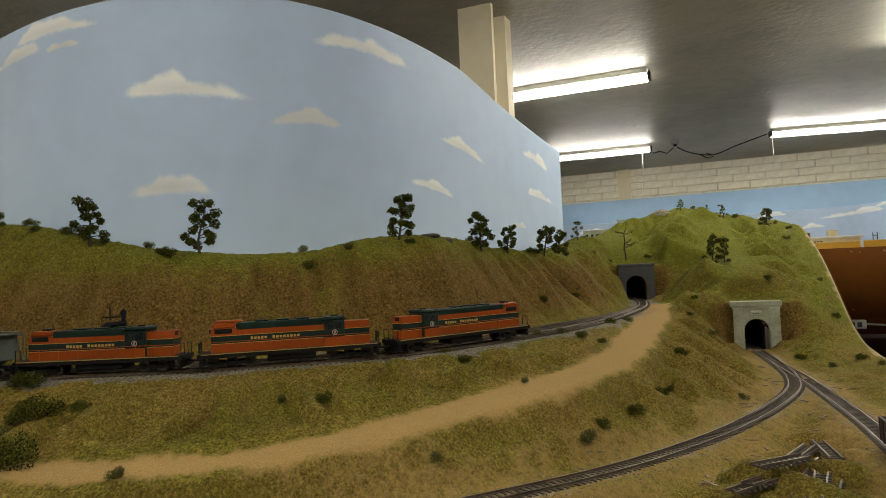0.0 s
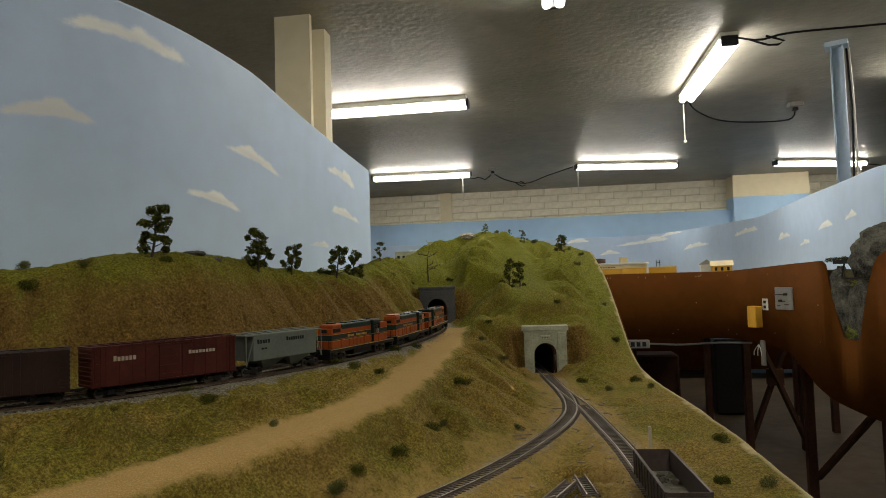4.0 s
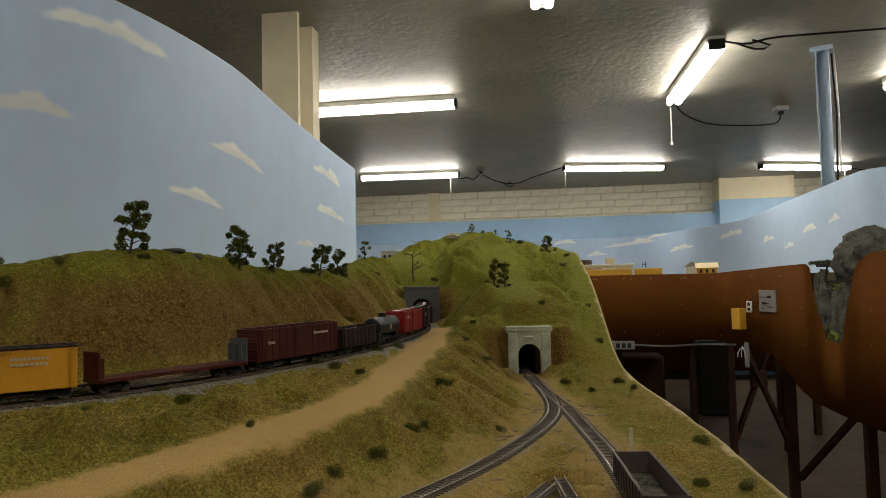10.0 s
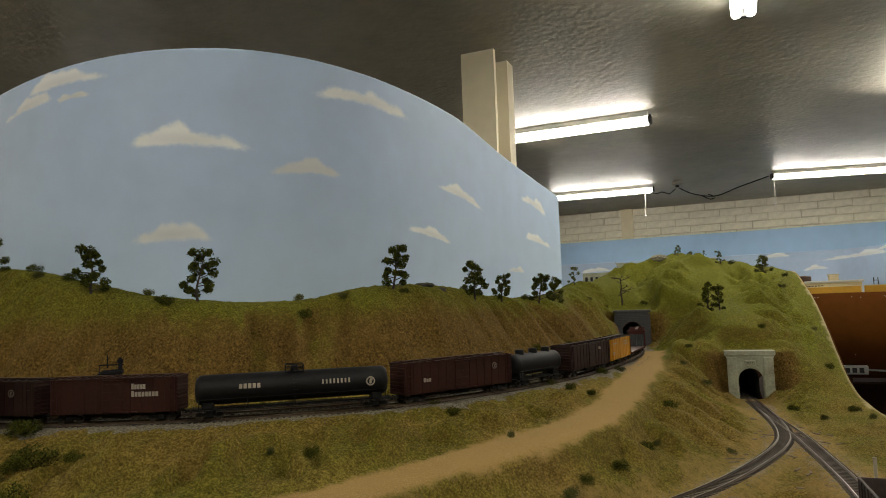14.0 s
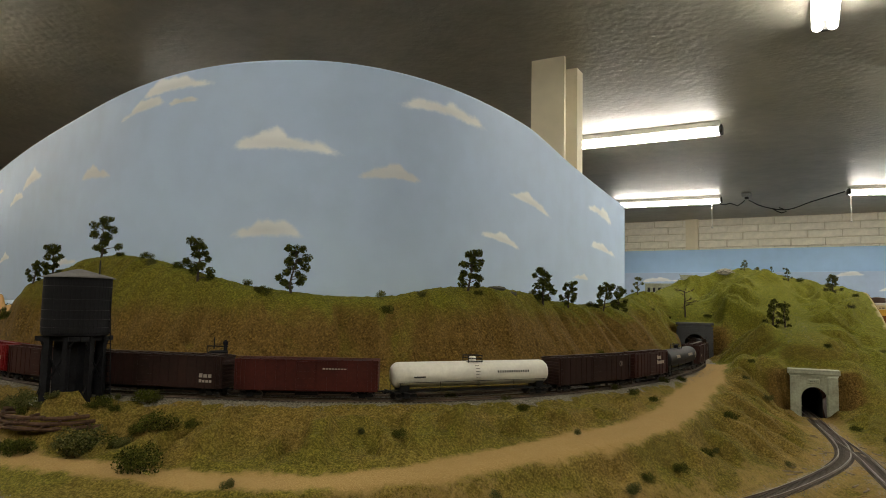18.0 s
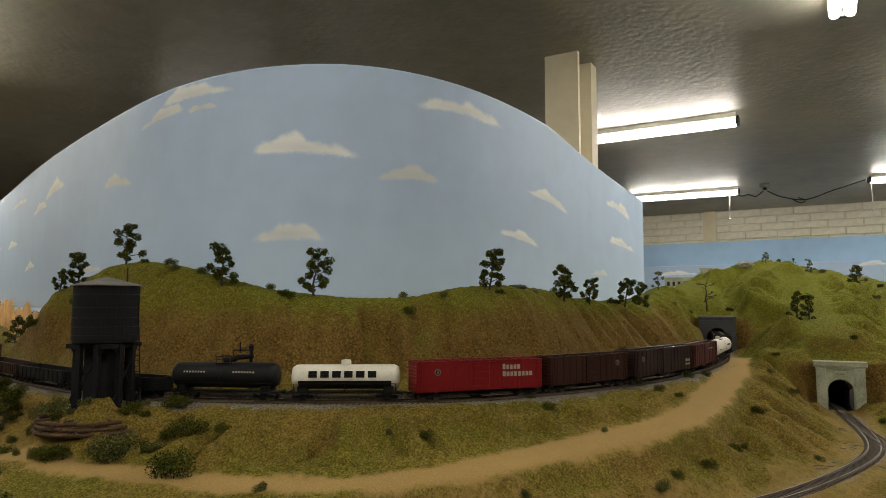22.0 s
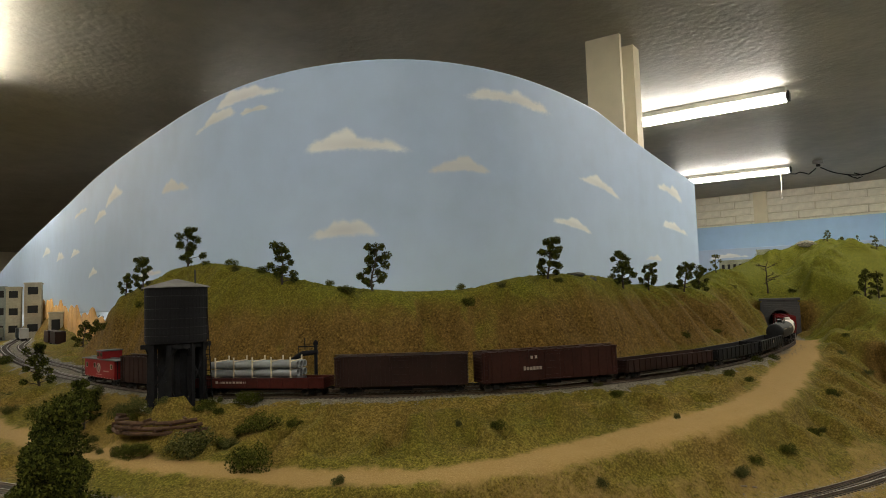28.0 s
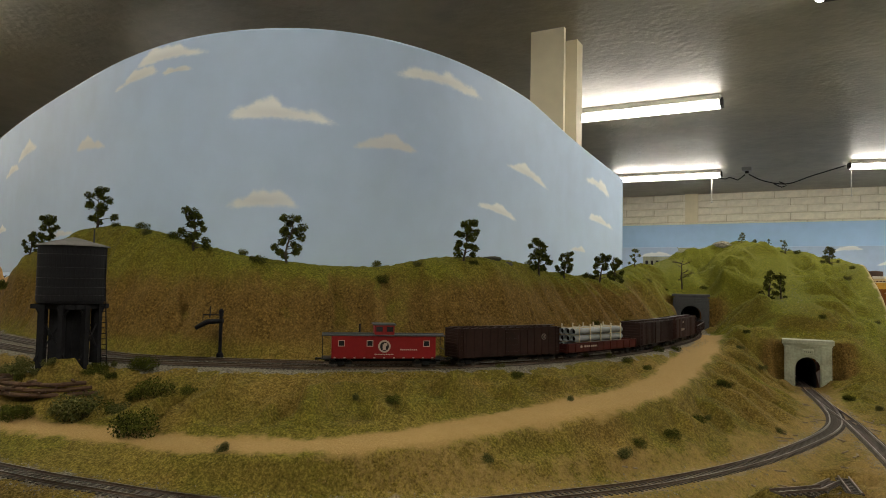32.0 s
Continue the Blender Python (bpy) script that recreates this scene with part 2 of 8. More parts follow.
EDGE = spline([(0.20, 2.9, 1.36), (0.20, 2.4, 1.42), (0.195, 2.24, 1.43), (0.212, 2.0, 1.36), (0.222, 1.8, 1.283), (0.235, 1.58, 1.18), (0.252, 1.45, 1.152), (0.27, 1.2, 1.15), (0.282, 1.0, 1.15),
               (0.287, 0.72, 1.148), (0.285, 0.3, 1.145), (0.27, -0.2, 1.14)], 0.02)
BACKDROP = spline([(-0.505, 2.2), (-0.525, 1.95), (-0.538, 1.7), (-0.54, 1.4), (-0.555, 1.2), (-0.59, 1.04), (-0.655, 0.91), (-0.75, 0.825), (-0.90, 0.775), (-1.1, 0.775),
                   (-1.4, 0.84), (-2.0, 1.02), (-2.9, 1.34), (-5.3, 2.2), (-8.0, 3.2)], 0.02)
SKY_TOP = 1.80

# ---- terrain ----
guides = []


def guide(line, dz=0.0, every=0.028, z=None):
    line = np.asarray(line, float)
    d = np.r_[0, np.cumsum(np.linalg.norm(np.diff(line[:, :2], axis=0), axis=1))]
    s = np.arange(0, d[-1], every)
    zz = np.full(len(line), z) if z is not None else line[:, 2]
    guides.append(np.stack([np.interp(s, d, line[:, 0]), np.interp(s, d, line[:, 1]), np.interp(s, d, zz) + dz], 1))


main_open = MAIN[:int(np.argmax((MAIN[:, 1] > 1.74) & (MAIN[:, 0] > -0.5)))]
guide(main_open, z=Z_MAIN - 0.004)
guide(offset(main_open, 0.05)[main_open[:, 1] < 1.45], z=Z_MAIN - 0.004)
guide(offset(main_open, 0.10)[(main_open[:, 1] < 1.4) & (main_open[:, 0] > -1.35)], z=Z_MAIN + 0.002)
guide(offset(main_open, -0.042)[main_open[:, 1] < 1.45], z=Z_MAIN - 0.010)
for pad, dz in ((0.030, -0.001), (0.056, -0.004), (0.080, -0.030)):
    ring = np.array([(-0.746 + pad * math.cos(a), 0.418 + pad * math.sin(a), 1.243 + dz) for a in np.radians(np.arange(175, 366, 10))])
    guide(ring, every=0.018)
guide(ROAD)
guide(SIDING[SIDING[:, 1] < 1.50], -0.005)
guide(BRANCH[BRANCH[:, 1] < 1.45], -0.005)
guide(CREST)
guide(offset(CREST, 0.07)[(CREST[:, 1] > 1.30) & (CREST[:, 1] < 2.2)], -0.014)
guide(BACKDROP[(BACKDROP[:, 1] > 1.30) & (BACKDROP[:, 1] < 2.3)], z=1.365, every=0.05)
guide(EDGE)
guide(np.array([(-0.35, 1.84, 1.352), (-0.25, 1.84, 1.344), (-0.13, 1.82, 1.346)]), every=0.04)
guide(np.array([(-0.13, 1.76, 1.262), (-0.10, 1.60, 1.262), (-0.085, 1.43, 1.247)]), every=0.05)
guide(np.array([(-0.06, 1.58, 1.268), (0.05, 1.58, 1.262), (0.13, 1.58, 1.258)]), every=0.04)
guide(np.array([(-0.05, 1.70, 1.325), (0.06, 1.68, 1.315), (0.14, 1.72, 1.31)]), every=0.04)
guide(np.array([(-0.10, 2.0, 1.42), (0.05, 1.98, 1.395), (0.15, 2.0, 1.375)]), every=0.05)
guide(np.array([(-0.02, 1.50, 1.165), (0.0, 1.42, 1.158)]), every=0.03)
guide(np.array([(0.13, 1.50, 1.165), (0.14, 1.40, 1.155)]), every=0.03)
guide(np.array([(-0.25, 2.6, 1.42), (0.1, 2.6, 1.38)]), every=0.1)
guide(np.array([(-0.3, 2.88, 1.37), (0.1, 2.88, 1.36)]), every=0.1)
guide(np.array([(-1.6, 0.78, 1.25), (-2.6, 1.15, 1.25), (-4.8, 1.95, 1.25)]), every=0.15)
guide(np.array([(-3.0, 0.2, 1.18), (-1.5, 0.02, 1.17), (-0.7, 0.0, 1.165), (-0.2, 0.1, 1.155), (0.1, 0.3, 1.145)]), every=0.12)
guide(np.array([(-6.0, 1.0, 1.24), (-6.0, 2.2, 1.25)]), every=0.3)
G = np.vstack(guides)
keep = [0]
for i in range(1, len(G)):
    if np.min(np.hypot(G[keep, 0] - G[i, 0], G[keep, 1] - G[i, 1])) > 0.014:
        keep.append(i)
G = G[keep]


def kernel(r):
    return np.sqrt(r * r + 0.014 ** 2)


KM = np.zeros((len(G) + 3, len(G) + 3))
KM[:len(G), :len(G)] = kernel(np.hypot(G[:, None, 0] - G[None, :, 0], G[:, None, 1] - G[None, :, 1])) - 0.002 * np.eye(len(G))
KM[:len(G), len(G):] = np.c_[np.ones(len(G)), G[:, :2]]
KM[len(G):, :len(G)] = KM[:len(G), len(G):].T
WEIGHTS = np.linalg.solve(KM, np.r_[G[:, 2], 0, 0, 0])


def line_distance(x, y, line, every=1):
    """Distance in plan to a line, and the index of its nearest sample."""
    l = line[::every]
    best = np.full(x.shape, 99.0)
    idx = np.zeros(x.shape, int)
    for k in range(len(l)):
        d = (x - l[k, 0]) ** 2 + (y - l[k, 1]) ** 2
        np.copyto(idx, k * every, where=d < best)
        np.minimum(best, d, out=best)
    return np.sqrt(best), idx


def smooth(a, b, v):
    t = np.clip((v - a) / (b - a), 0, 1)
    return t * t * (3 - 2 * t)


def rough_height(x, y):
    x, y = np.asarray(x, float), np.asarray(y, float)
    z = WEIGHTS[-3] + WEIGHTS[-2] * x + WEIGHTS[-1] * y
    for k in range(len(G)):
        z = z + WEIGHTS[k] * kernel(np.hypot(x - G[k, 0], y - G[k, 1]))
    return z


def wave(x, y, scale, seed):
    """Cheap smooth noise from sines of many directions."""
    r = np.random.RandomState(seed)
    out = 0
    for k in range(9):
        a, p, f = r.uniform(0, math.pi), r.uniform(0, 6.28), scale * r.uniform(0.6, 1.7)
        out = out + np.sin((x * math.cos(a) + y * math.sin(a)) * f + p)
    return out / 9


def hill(x, y, z, dm, dt):
    """The bank behind the tracks: a steep fluted face that rounds over to the crest."""
    dc, ic = line_distance(x, y, CREST, 1)
    tc = np.gradient(CREST[:, :2], axis=0)
    side = tc[ic, 0] * (y - CREST[ic, 1]) - tc[ic, 1] * (x - CREST[ic, 0])
    tm = np.gradient(MAIN, axis=0)
    im = line_distance(x, y, MAIN, 4)[1]
    left = tm[im, 0] * (y - MAIN[im, 1]) - tm[im, 1] * (x - MAIN[im, 0]) > 0
    cz = CREST[ic, 2]
    run = np.maximum(dt - 0.038, 0)
    u = run / (run + dc + 1e-6)
    s = ic * 0.02
    flute = 0.55 * np.sin(s * 26 + 3 * wave(x, y, 9, 31)) + 0.35 * np.sin(s * 61 + 2 * u + 3 * wave(x, y, 14, 32)) + 0.2 * np.sin(s * 150 + 4 * wave(x, y, 20, 33))
    v = np.clip(u + 0.22 * flute * np.sin(math.pi * np.clip(u, 0, 1)), 0, 1)
    prof = 0.30 * v * v * (3 - 2 * v) + 0.70 * (1 - (1 - v) ** 1.75)
    h = Z_MAIN - 0.002 + (cz - Z_MAIN) * prof + 0.004 * wave(x, y, 40, 34) * smooth(0, 0.3, u) + 0.0016 * wave(x, y, 130, 35) * smooth(0, 0.2, u)
    h = np.where(side > 0, cz - 0.22 * dc + 0.003 * wave(x, y, 40, 34), h)
    w = smooth(-1.66, -1.55, x) * (1 - smooth(1.56, 1.70, y)) * left
    return z * (1 - w) + h * w


# spurs (+) and gullies (-) of the tunnel hill: line in plan, rise, width
SPURS = [([(-0.068, 2.15), (-0.091, 2.1), (-0.125, 2.0), (-0.15, 1.87), (-0.166, 1.79)], 0.040, 0.036), ([(0.04, 1.68), (-0.034, 1.69), (-0.09, 1.715), (-0.14, 1.735)], 0.024, 0.028),
         ([(0.01, 1.80), (-0.06, 1.83), (-0.115, 1.82), (-0.15, 1.79)], -0.036, 0.028), ([(-0.20, 2.25), (-0.255, 2.1), (-0.245, 1.94), (-0.20, 1.87)], -0.042, 0.036),
         ([(0.03, 2.12), (0.01, 2.0), (-0.03, 1.92)], -0.034, 0.028), ([(0.16, 2.05), (0.12, 1.92), (0.07, 1.84)], 0.028, 0.026), ([(0.17, 1.80), (0.13, 1.70), (0.11, 1.63)], -0.022, 0.024)]


def height(x, y):
    x, y = np.asarray(x, float), np.asarray(y, float)
    z = rough_height(x, y)
    dm, _ = line_distance(x, y, MAIN, 4)
    d2, _ = line_distance(x, y, SECOND, 4)
    dr, ir = line_distance(x, y, ROAD, 2)
    ds, js = line_distance(x, y, SIDING, 4)
    db, _ = line_distance(x, y, BRANCH, 4)
    free = smooth(0.02, 0.10, np.minimum(np.minimum(dm, d2), np.minimum(ds, db))) * smooth(0.02, 0.07, dr) * (0.12 + 0.88 * smooth(0.0, 0.07, np.interp(y, EDGE[::-1, 1], EDGE[::-1, 0]) - x))
    z = z + free * (0.015 + 0.002 * smooth(1.27, 1.33, z)) * (1 - 0.7 * smooth(1.58, 1.75, y)) * (wave(x, y, 26, 3) + 0.5 * wave(x, y, 70, 4))
    z = z + free * 0.0055 * (0.3 - np.abs(wave(x * 1.5, y, 62, 23)) * 2.4)
    z = z + free * (0.0014 * wave(x, y, 190, 5) + 0.0009 * wave(x, y, 420, 6))
    s1, s2 = js * 0.005, line_distance(x, y, MAIN, 4)[1] * 0.005
    bank = (x < 0.14) * smooth(0.040, 0.075, ds) * (1 - smooth(0.15, 0.24, ds)) * smooth(0.03, 0.06, dr) * smooth(0.05, 0.10, dm)
    z = z + bank * (0.0095 * np.sin(s1 * 62 + 2.5 * wave(x, y, 10, 61)) + 0.0056 * np.sin(s1 * 135 + 3 * wave(x, y, 16, 62)))
    verge = smooth(0.040, 0.065, dm) * (1 - smooth(0.10, 0.2, dm)) * smooth(0.028, 0.05, dr)
    z = z + verge * (0.0095 * np.sin(s2 * 48 + 3 * wave(x, y, 12, 63)) + 0.0052 * np.sin(s2 * 120 + 3 * wave(x, y, 18, 64)))
    z = hill(x, y, z, dm, np.minimum(dm, d2))
    near = (x > -0.30) * smooth(1.56, 1.70, y) * free
    fold = 0.35 - np.abs(wave(x + 0.4 * y, y * 0.55, 30, 21)) * 2.6
    for line, rise, width in SPURS:
        ds1, _ = line_distance(x, y, spline(line, 0.012), 1)
        z = z + free * smooth(1.58, 1.68, y) * rise * np.exp(-(ds1 / width) ** 2)
    z = z + near * (0.009 * fold + 0.007 * (0.3 - np.abs(wave(x, y * 0.6, 85, 22)) * 2.6))
    flat = 1 - smooth(0.024, 0.045, np.minimum(dm, d2))
    flat = flat * (1 - smooth(1.78, 1.82, y) * (x > -0.6))
    z = z * (1 - flat) + (Z_MAIN - 0.0004) * flat
    wide = np.interp(y, [0.42, 0.66, 1.5], [0.0, 0.008, 0.008])
    fr = (1 - smooth(0.014, 0.04, dr - wide)) * 0.8
    z = z * (1 - fr) + (ROAD[ir, 2] + 0.001 * wave(x, y, 150, 8)) * fr
    fs = (1 - smooth(0.02, 0.045, np.minimum(ds, db))) * (1 - smooth(1.50, 1.54, y))
    z = z * (1 - fs) + (SIDING[js, 2] - 0.0004) * fs
    for px, py, foot, crown in MOUTHS:
        w = (1 - smooth(0.046, 0.075, np.abs(x - px))) * smooth(py - 0.03, py - 0.015, y) * (1 - smooth(py + 0.05, py + 0.10, y))
        z = z * (1 - w) + (foot - 0.0004 + (crown - 0.005 - foot) * smooth(py + 0.006, py + 0.020, y)) * w
    return z


# tunnel mouths: middle x, face y, foot and crown of the portal
MOUTHS = [(0.050, 1.536, 1.150, 1.252), (-0.220, 1.772, 1.246, 1.338)]
SECOND = offset(MAIN, 0.05)
blend = smooth(1.02, 1.42, SECOND[:, 1])[:, None] * (SECOND[:, 0] > -0.7)[:, None]
SECOND = (SECOND * (1 - blend) + MAIN * blend)[(SECOND[:, 1] < 1.43) | (SECOND[:, 0] < -1)]
SECOND = SECOND[:np.argmax(np.hypot(SECOND[:, 0] + 0.172, SECOND[:, 1] - 1.42) < 0.02)]


def ground_material():
    m = bpy.data.materials.new("scenic_ground")
    m.use_nodes = True
    nt = m.node_tree
    b = nt.nodes["Principled BSDF"]
    b.inputs["Roughness"].default_value, b.inputs["Specular IOR Level"].default_value = 0.95, 0.1
    tex = nt.nodes.new("ShaderNodeTexCoord")

    def noise_of(scale, detail=5, rough=0.6):
        n = nt.nodes.new("ShaderNodeTexNoise")
        n.inputs["Scale"].default_value, n.inputs["Detail"].default_value, n.inputs["Roughness"].default_value = scale, detail, rough
        nt.links.new(tex.outputs["Object"], n.inputs["Vector"])
        return n.outputs["Fac"]

    def ramp_of(fac, stops):
        r = nt.nodes.new("ShaderNodeValToRGB")
        while len(r.color_ramp.elements) < len(stops):
            r.color_ramp.elements.new(0.5)
        for e, (p, c) in zip(r.color_ramp.elements, stops):
            e.position, e.color = p, (*c, 1)
        nt.links.new(fac, r.inputs[0])
        return r.outputs[0]

    def mix_of(fac, a, c, kind="MIX"):
        x = nt.nodes.new("ShaderNodeMix")
        x.data_type, x.blend_type = "RGBA", kind
        for s, v in ((x.inputs[0], fac), (x.inputs[6], a), (x.inputs[7], c)):
            if isinstance(v, (int, float)):
                s.default_value = v
            elif isinstance(v, tuple):
                s.default_value = (*v, 1)
            else:
                nt.links.new(v, s)
        return x.outputs[2]

    def attr(name):
        a = nt.nodes.new("ShaderNodeAttribute")
        a.attribute_name = name
        return a.outputs["Fac"]

    grain = noise_of(400, 4, 0.8)
    patch = noise_of(9, 6, 0.65)
    grass = ramp_of(grain, [(0.36, (0.060, 0.053, 0.009)), (0.50, (0.128, 0.106, 0.015)), (0.63, (0.255, 0.200, 0.036))])
    lush = ramp_of(grain, [(0.36, (0.048, 0.052, 0.006)), (0.51, (0.134, 0.138, 0.013)), (0.65, (0.265, 0.250, 0.032))])
    dry = ramp_of(grain, [(0.37, (0.085, 0.058, 0.012)), (0.5, (0.180, 0.124, 0.025)), (0.63, (0.32, 0.225, 0.058))])
    soil = ramp_of(noise_of(300, 5, 0.75), [(0.34, (0.036, 0.021, 0.005)), (0.5, (0.122, 0.073, 0.017)), (0.66, (0.25, 0.158, 0.040))])
    sand = ramp_of(noise_of(700, 4, 0.7), [(0.3, (0.225, 0.140, 0.047)), (0.55, (0.315, 0.208, 0.078)), (0.72, (0.41, 0.285, 0.12))])
    stone = ramp_of(noise_of(500, 3, 0.8), [(0.35, (0.06, 0.052, 0.040)), (0.5, (0.17, 0.15, 0.115)), (0.66, (0.36, 0.33, 0.27))])
    streak = ramp_of(noise_of(17, 4, 0.6), [(0.44, (0, 0, 0)), (0.60, (1, 1, 1))])
    soil = mix_of(0.55, soil, mix_of(streak, soil, ramp_of(grain, [(0.36, (0.060, 0.036, 0.009)), (0.5, (0.17, 0.105, 0.027)), (0.64, (0.30, 0.20, 0.06))])))
    pfac = ramp_of(patch, [(0.43, (0, 0, 0)), (0.56, (1, 1, 1))])
    col = mix_of(pfac, grass, dry)
    col = mix_of(attr("lush"), col, lush)
    geo = nt.nodes.new("ShaderNodeNewGeometry")
    sep = nt.nodes.new("ShaderNodeSeparateXYZ")
    nt.links.new(geo.outputs["Normal"], sep.inputs[0])
    add = nt.nodes.new("ShaderNodeMath")
    add.operation = "MULTIPLY_ADD"
    add.inputs[1].default_value = 0.35
    nt.links.new(noise_of(38, 5, 0.65), add.inputs[0])
    nt.links.new(sep.outputs["Z"], add.inputs[2])
    steep = nt.nodes.new("ShaderNodeMapRange")
    steep.inputs["From Min"].default_value, steep.inputs["From Max"].default_value = 0.80, 1.02
    steep.inputs["To Min"].default_value, steep.inputs["To Max"].default_value = 1.0, 0.0
    nt.links.new(add.outputs[0], steep.inputs["Value"])
    sfac = nt.nodes.new("ShaderNodeMath")
    sfac.operation = "MULTIPLY"
    nt.links.new(steep.outputs[0], sfac.inputs[0])
    nt.links.new(attr("bare"), sfac.inputs[1])
    col = mix_of(sfac.outputs[0], col, soil)
    clod = ramp_of(noise_of(120, 5, 0.7), [(0.36, (0.62, 0.62, 0.60)), (0.5, (1.0, 1.0, 1.0)), (0.64, (1.32, 1.30, 1.22))])
    col = mix_of(0.6, col, clod, "MULTIPLY")
    ragged = noise_of(150, 5, 0.7)

    def torn(name, far=0.86, near=1.04):
        """An edge broken up by fine noise."""
        a = nt.nodes.new("ShaderNodeMath")
        a.operation = "MULTIPLY_ADD"
        a.inputs[1].default_value = 0.9
        nt.links.new(ragged, a.inputs[0])
        nt.links.new(attr(name), a.inputs[2])
        r = nt.nodes.new("ShaderNodeMapRange")
        r.inputs["From Min"].default_value, r.inputs["From Max"].default_value = far, near
        nt.links.new(a.outputs[0], r.inputs["Value"])
        return r.outputs[0]
    col = mix_of(torn("ballast"), col, stone)
    col = mix_of(torn("road", 0.70, 1.12), col, sand)
    col = mix_of(attr("rim"), col, (0.46, 0.37, 0.22))
    nt.links.new(col, b.inputs["Base Color"])
    bp = nt.nodes.new("ShaderNodeBump")
    bp.inputs["Strength"].default_value, bp.inputs["Distance"].default_value = 1.0, 0.0032
    calm = nt.nodes.new("ShaderNodeMath")
    calm.operation = "MULTIPLY_ADD"
    calm.inputs[1].default_value, calm.inputs[2].default_value = -0.75, 1.0
    nt.links.new(attr("road"), calm.inputs[0])
    nt.links.new(calm.outputs[0], bp.inputs["Strength"])
    nt.links.new(noise_of(380, 4, 0.8), bp.inputs["Height"])
    nt.links.new(bp.outputs[0], b.inputs["Normal"])
    return m


M_ground = ground_material()


def build_ground():
    ys = np.r_[np.arange(-0.25, 0.20, 0.03), np.arange(0.20, 1.9, 0.0065), np.arange(1.9, 2.95, 0.012)]
    right = np.interp(ys, EDGE[::-1, 1], EDGE[::-1, 0])
    back = np.r_[np.arange(0, 0.95, 0.0062), np.arange(0.95, 1.6, 0.010), 1.6 + np.cumsum(np.linspace(0.012, 0.10, 80))]
    X = right[:, None] - back[None, :]
    Y = np.repeat(ys[:, None], len(back), 1)
    Z = height(X, Y)
    # the board ends a little behind the painted sky, and at its own front edge
    front = np.interp(X, [-6, -2.5, -1.2, -0.5, 0.0, 0.2, 0.3], [0.1, 0.05, -0.1, -0.1, 0.0, 0.1, 0.2])
    db, ib = line_distance(X, Y, BACKDROP, 2)
    t = np.gradient(BACKDROP, axis=0)
    side = (X - BACKDROP[ib, 0]) * t[ib, 1] - (Y - BACKDROP[ib, 1]) * t[ib, 0]
    keepv = ((side < 0) | (db < 0.02)) & (Y > front) & (X > -6.5)
    n, m = X.shape
    vid = np.arange(n * m).reshape(n, m)
    quad = np.stack([vid[:-1, 1:], vid[:-1, :-1], vid[1:, :-1], vid[1:, 1:]], -1).reshape(-1, 4)
    # openings in front of the two tunnel mouths are left out of the sheet
    ok = keepv[:-1, :-1] & keepv[1:, :-1] & keepv[1:, 1:] & keepv[:-1, 1:]
    cx, cy = X[:-1, :-1], Y[:-1, :-1]
    for px, py, foot, crown in MOUTHS:
        ok &= ~((cy > py + 0.001) & (cy < py + 0.019) & (np.abs(cx - px) < 0.032))
    quad = quad[ok.reshape(-1)]
    used = np.unique(quad)
    remap = np.full(n * m, -1)
    remap[used] = np.arange(len(used))
    co = np.stack([X, Y, Z], -1).reshape(-1, 3)[used]
    me = bpy.data.meshes.new("ground")
    me.from_pydata(co.tolist(), [], remap[quad].tolist())
    for poly in me.polygons:
        poly.use_smooth = True
    x, y = co[:, 0], co[:, 1]
    dm = np.minimum(line_distance(x, y, MAIN, 4)[0], line_distance(x, y, SECOND, 4)[0])
    ds = np.minimum(line_distance(x, y, SIDING, 4)[0], line_distance(x, y, BRANCH, 4)[0])
    dr, _ = line_distance(x, y, ROAD, 2)
    half = np.interp(y, [0.42, 0.66, 1.2, 1.5], [0.0115, 0.0195, 0.0195, 0.016])
    wob = 0.016 * wave(x, y, 60, 11) + 0.010 * wave(x, y, 190, 12) + 0.006 * wave(x, y, 480, 13)
    road = (1 - np.clip((dr + wob * 0.6 - half) / 0.016, 0, 1)) * (y < 1.62)
    yard = (1 - smooth(0.034, 0.062, ds + 1.6 * wob)) * smooth(0.3, 0.5, y) * (y < 1.52)
    road = np.maximum(road, 0.44 * yard)
    ballast = 1 - smooth(0.022, 0.036, dm + wob)
    ballast = np.maximum(ballast, 0.62 * (1 - smooth(0.015, 0.026, ds + wob)))
    ballast *= (y < 1.79) * (co[:, 2] < 1.262)
    ballast *= ~((x > -0.05) & (y > 1.54))
    lush = 0.30 * smooth(-0.12, 0.22, wave(x, y, 13, 51) + 0.5 * wave(x, y, 34, 52)) + smooth(1.325, 1.365, co[:, 2] + wob) + 0.8 * smooth(1.30, 1.75, y) * (x > -0.6)
    cut = np.zeros(len(x))
    for px, py, foot, crown in MOUTHS:
        cut = np.maximum(cut, (1 - smooth(0.055, 0.10, np.abs(x - px) + wob)) * smooth(py - 0.10, py - 0.03, y) * (1 - smooth(crown - 0.03, crown + 0.006, co[:, 2])))
    bare = 1.6 * cut + smooth(1.255, 1.275, co[:, 2]) * (1 - 0.75 * smooth(1.335, 1.38, co[:, 2] + wob)) * (1 - 0.8 * smooth(1.35, 1.8, y) * (x > -0.3)) + 0.35 * (co[:, 2] <= 1.255)
    rim = 1 - smooth(0.0020, 0.0065, np.interp(y, EDGE[::-1, 1], EDGE[::-1, 0]) - x + 0.35 * wob)
    lush = lush * (1 - np.clip(cut * 1.3, 0, 1)) * (1 - 0.35 * (1 - smooth(-0.48, -0.30, x)) * smooth(1.30, 1.34, co[:, 2]))
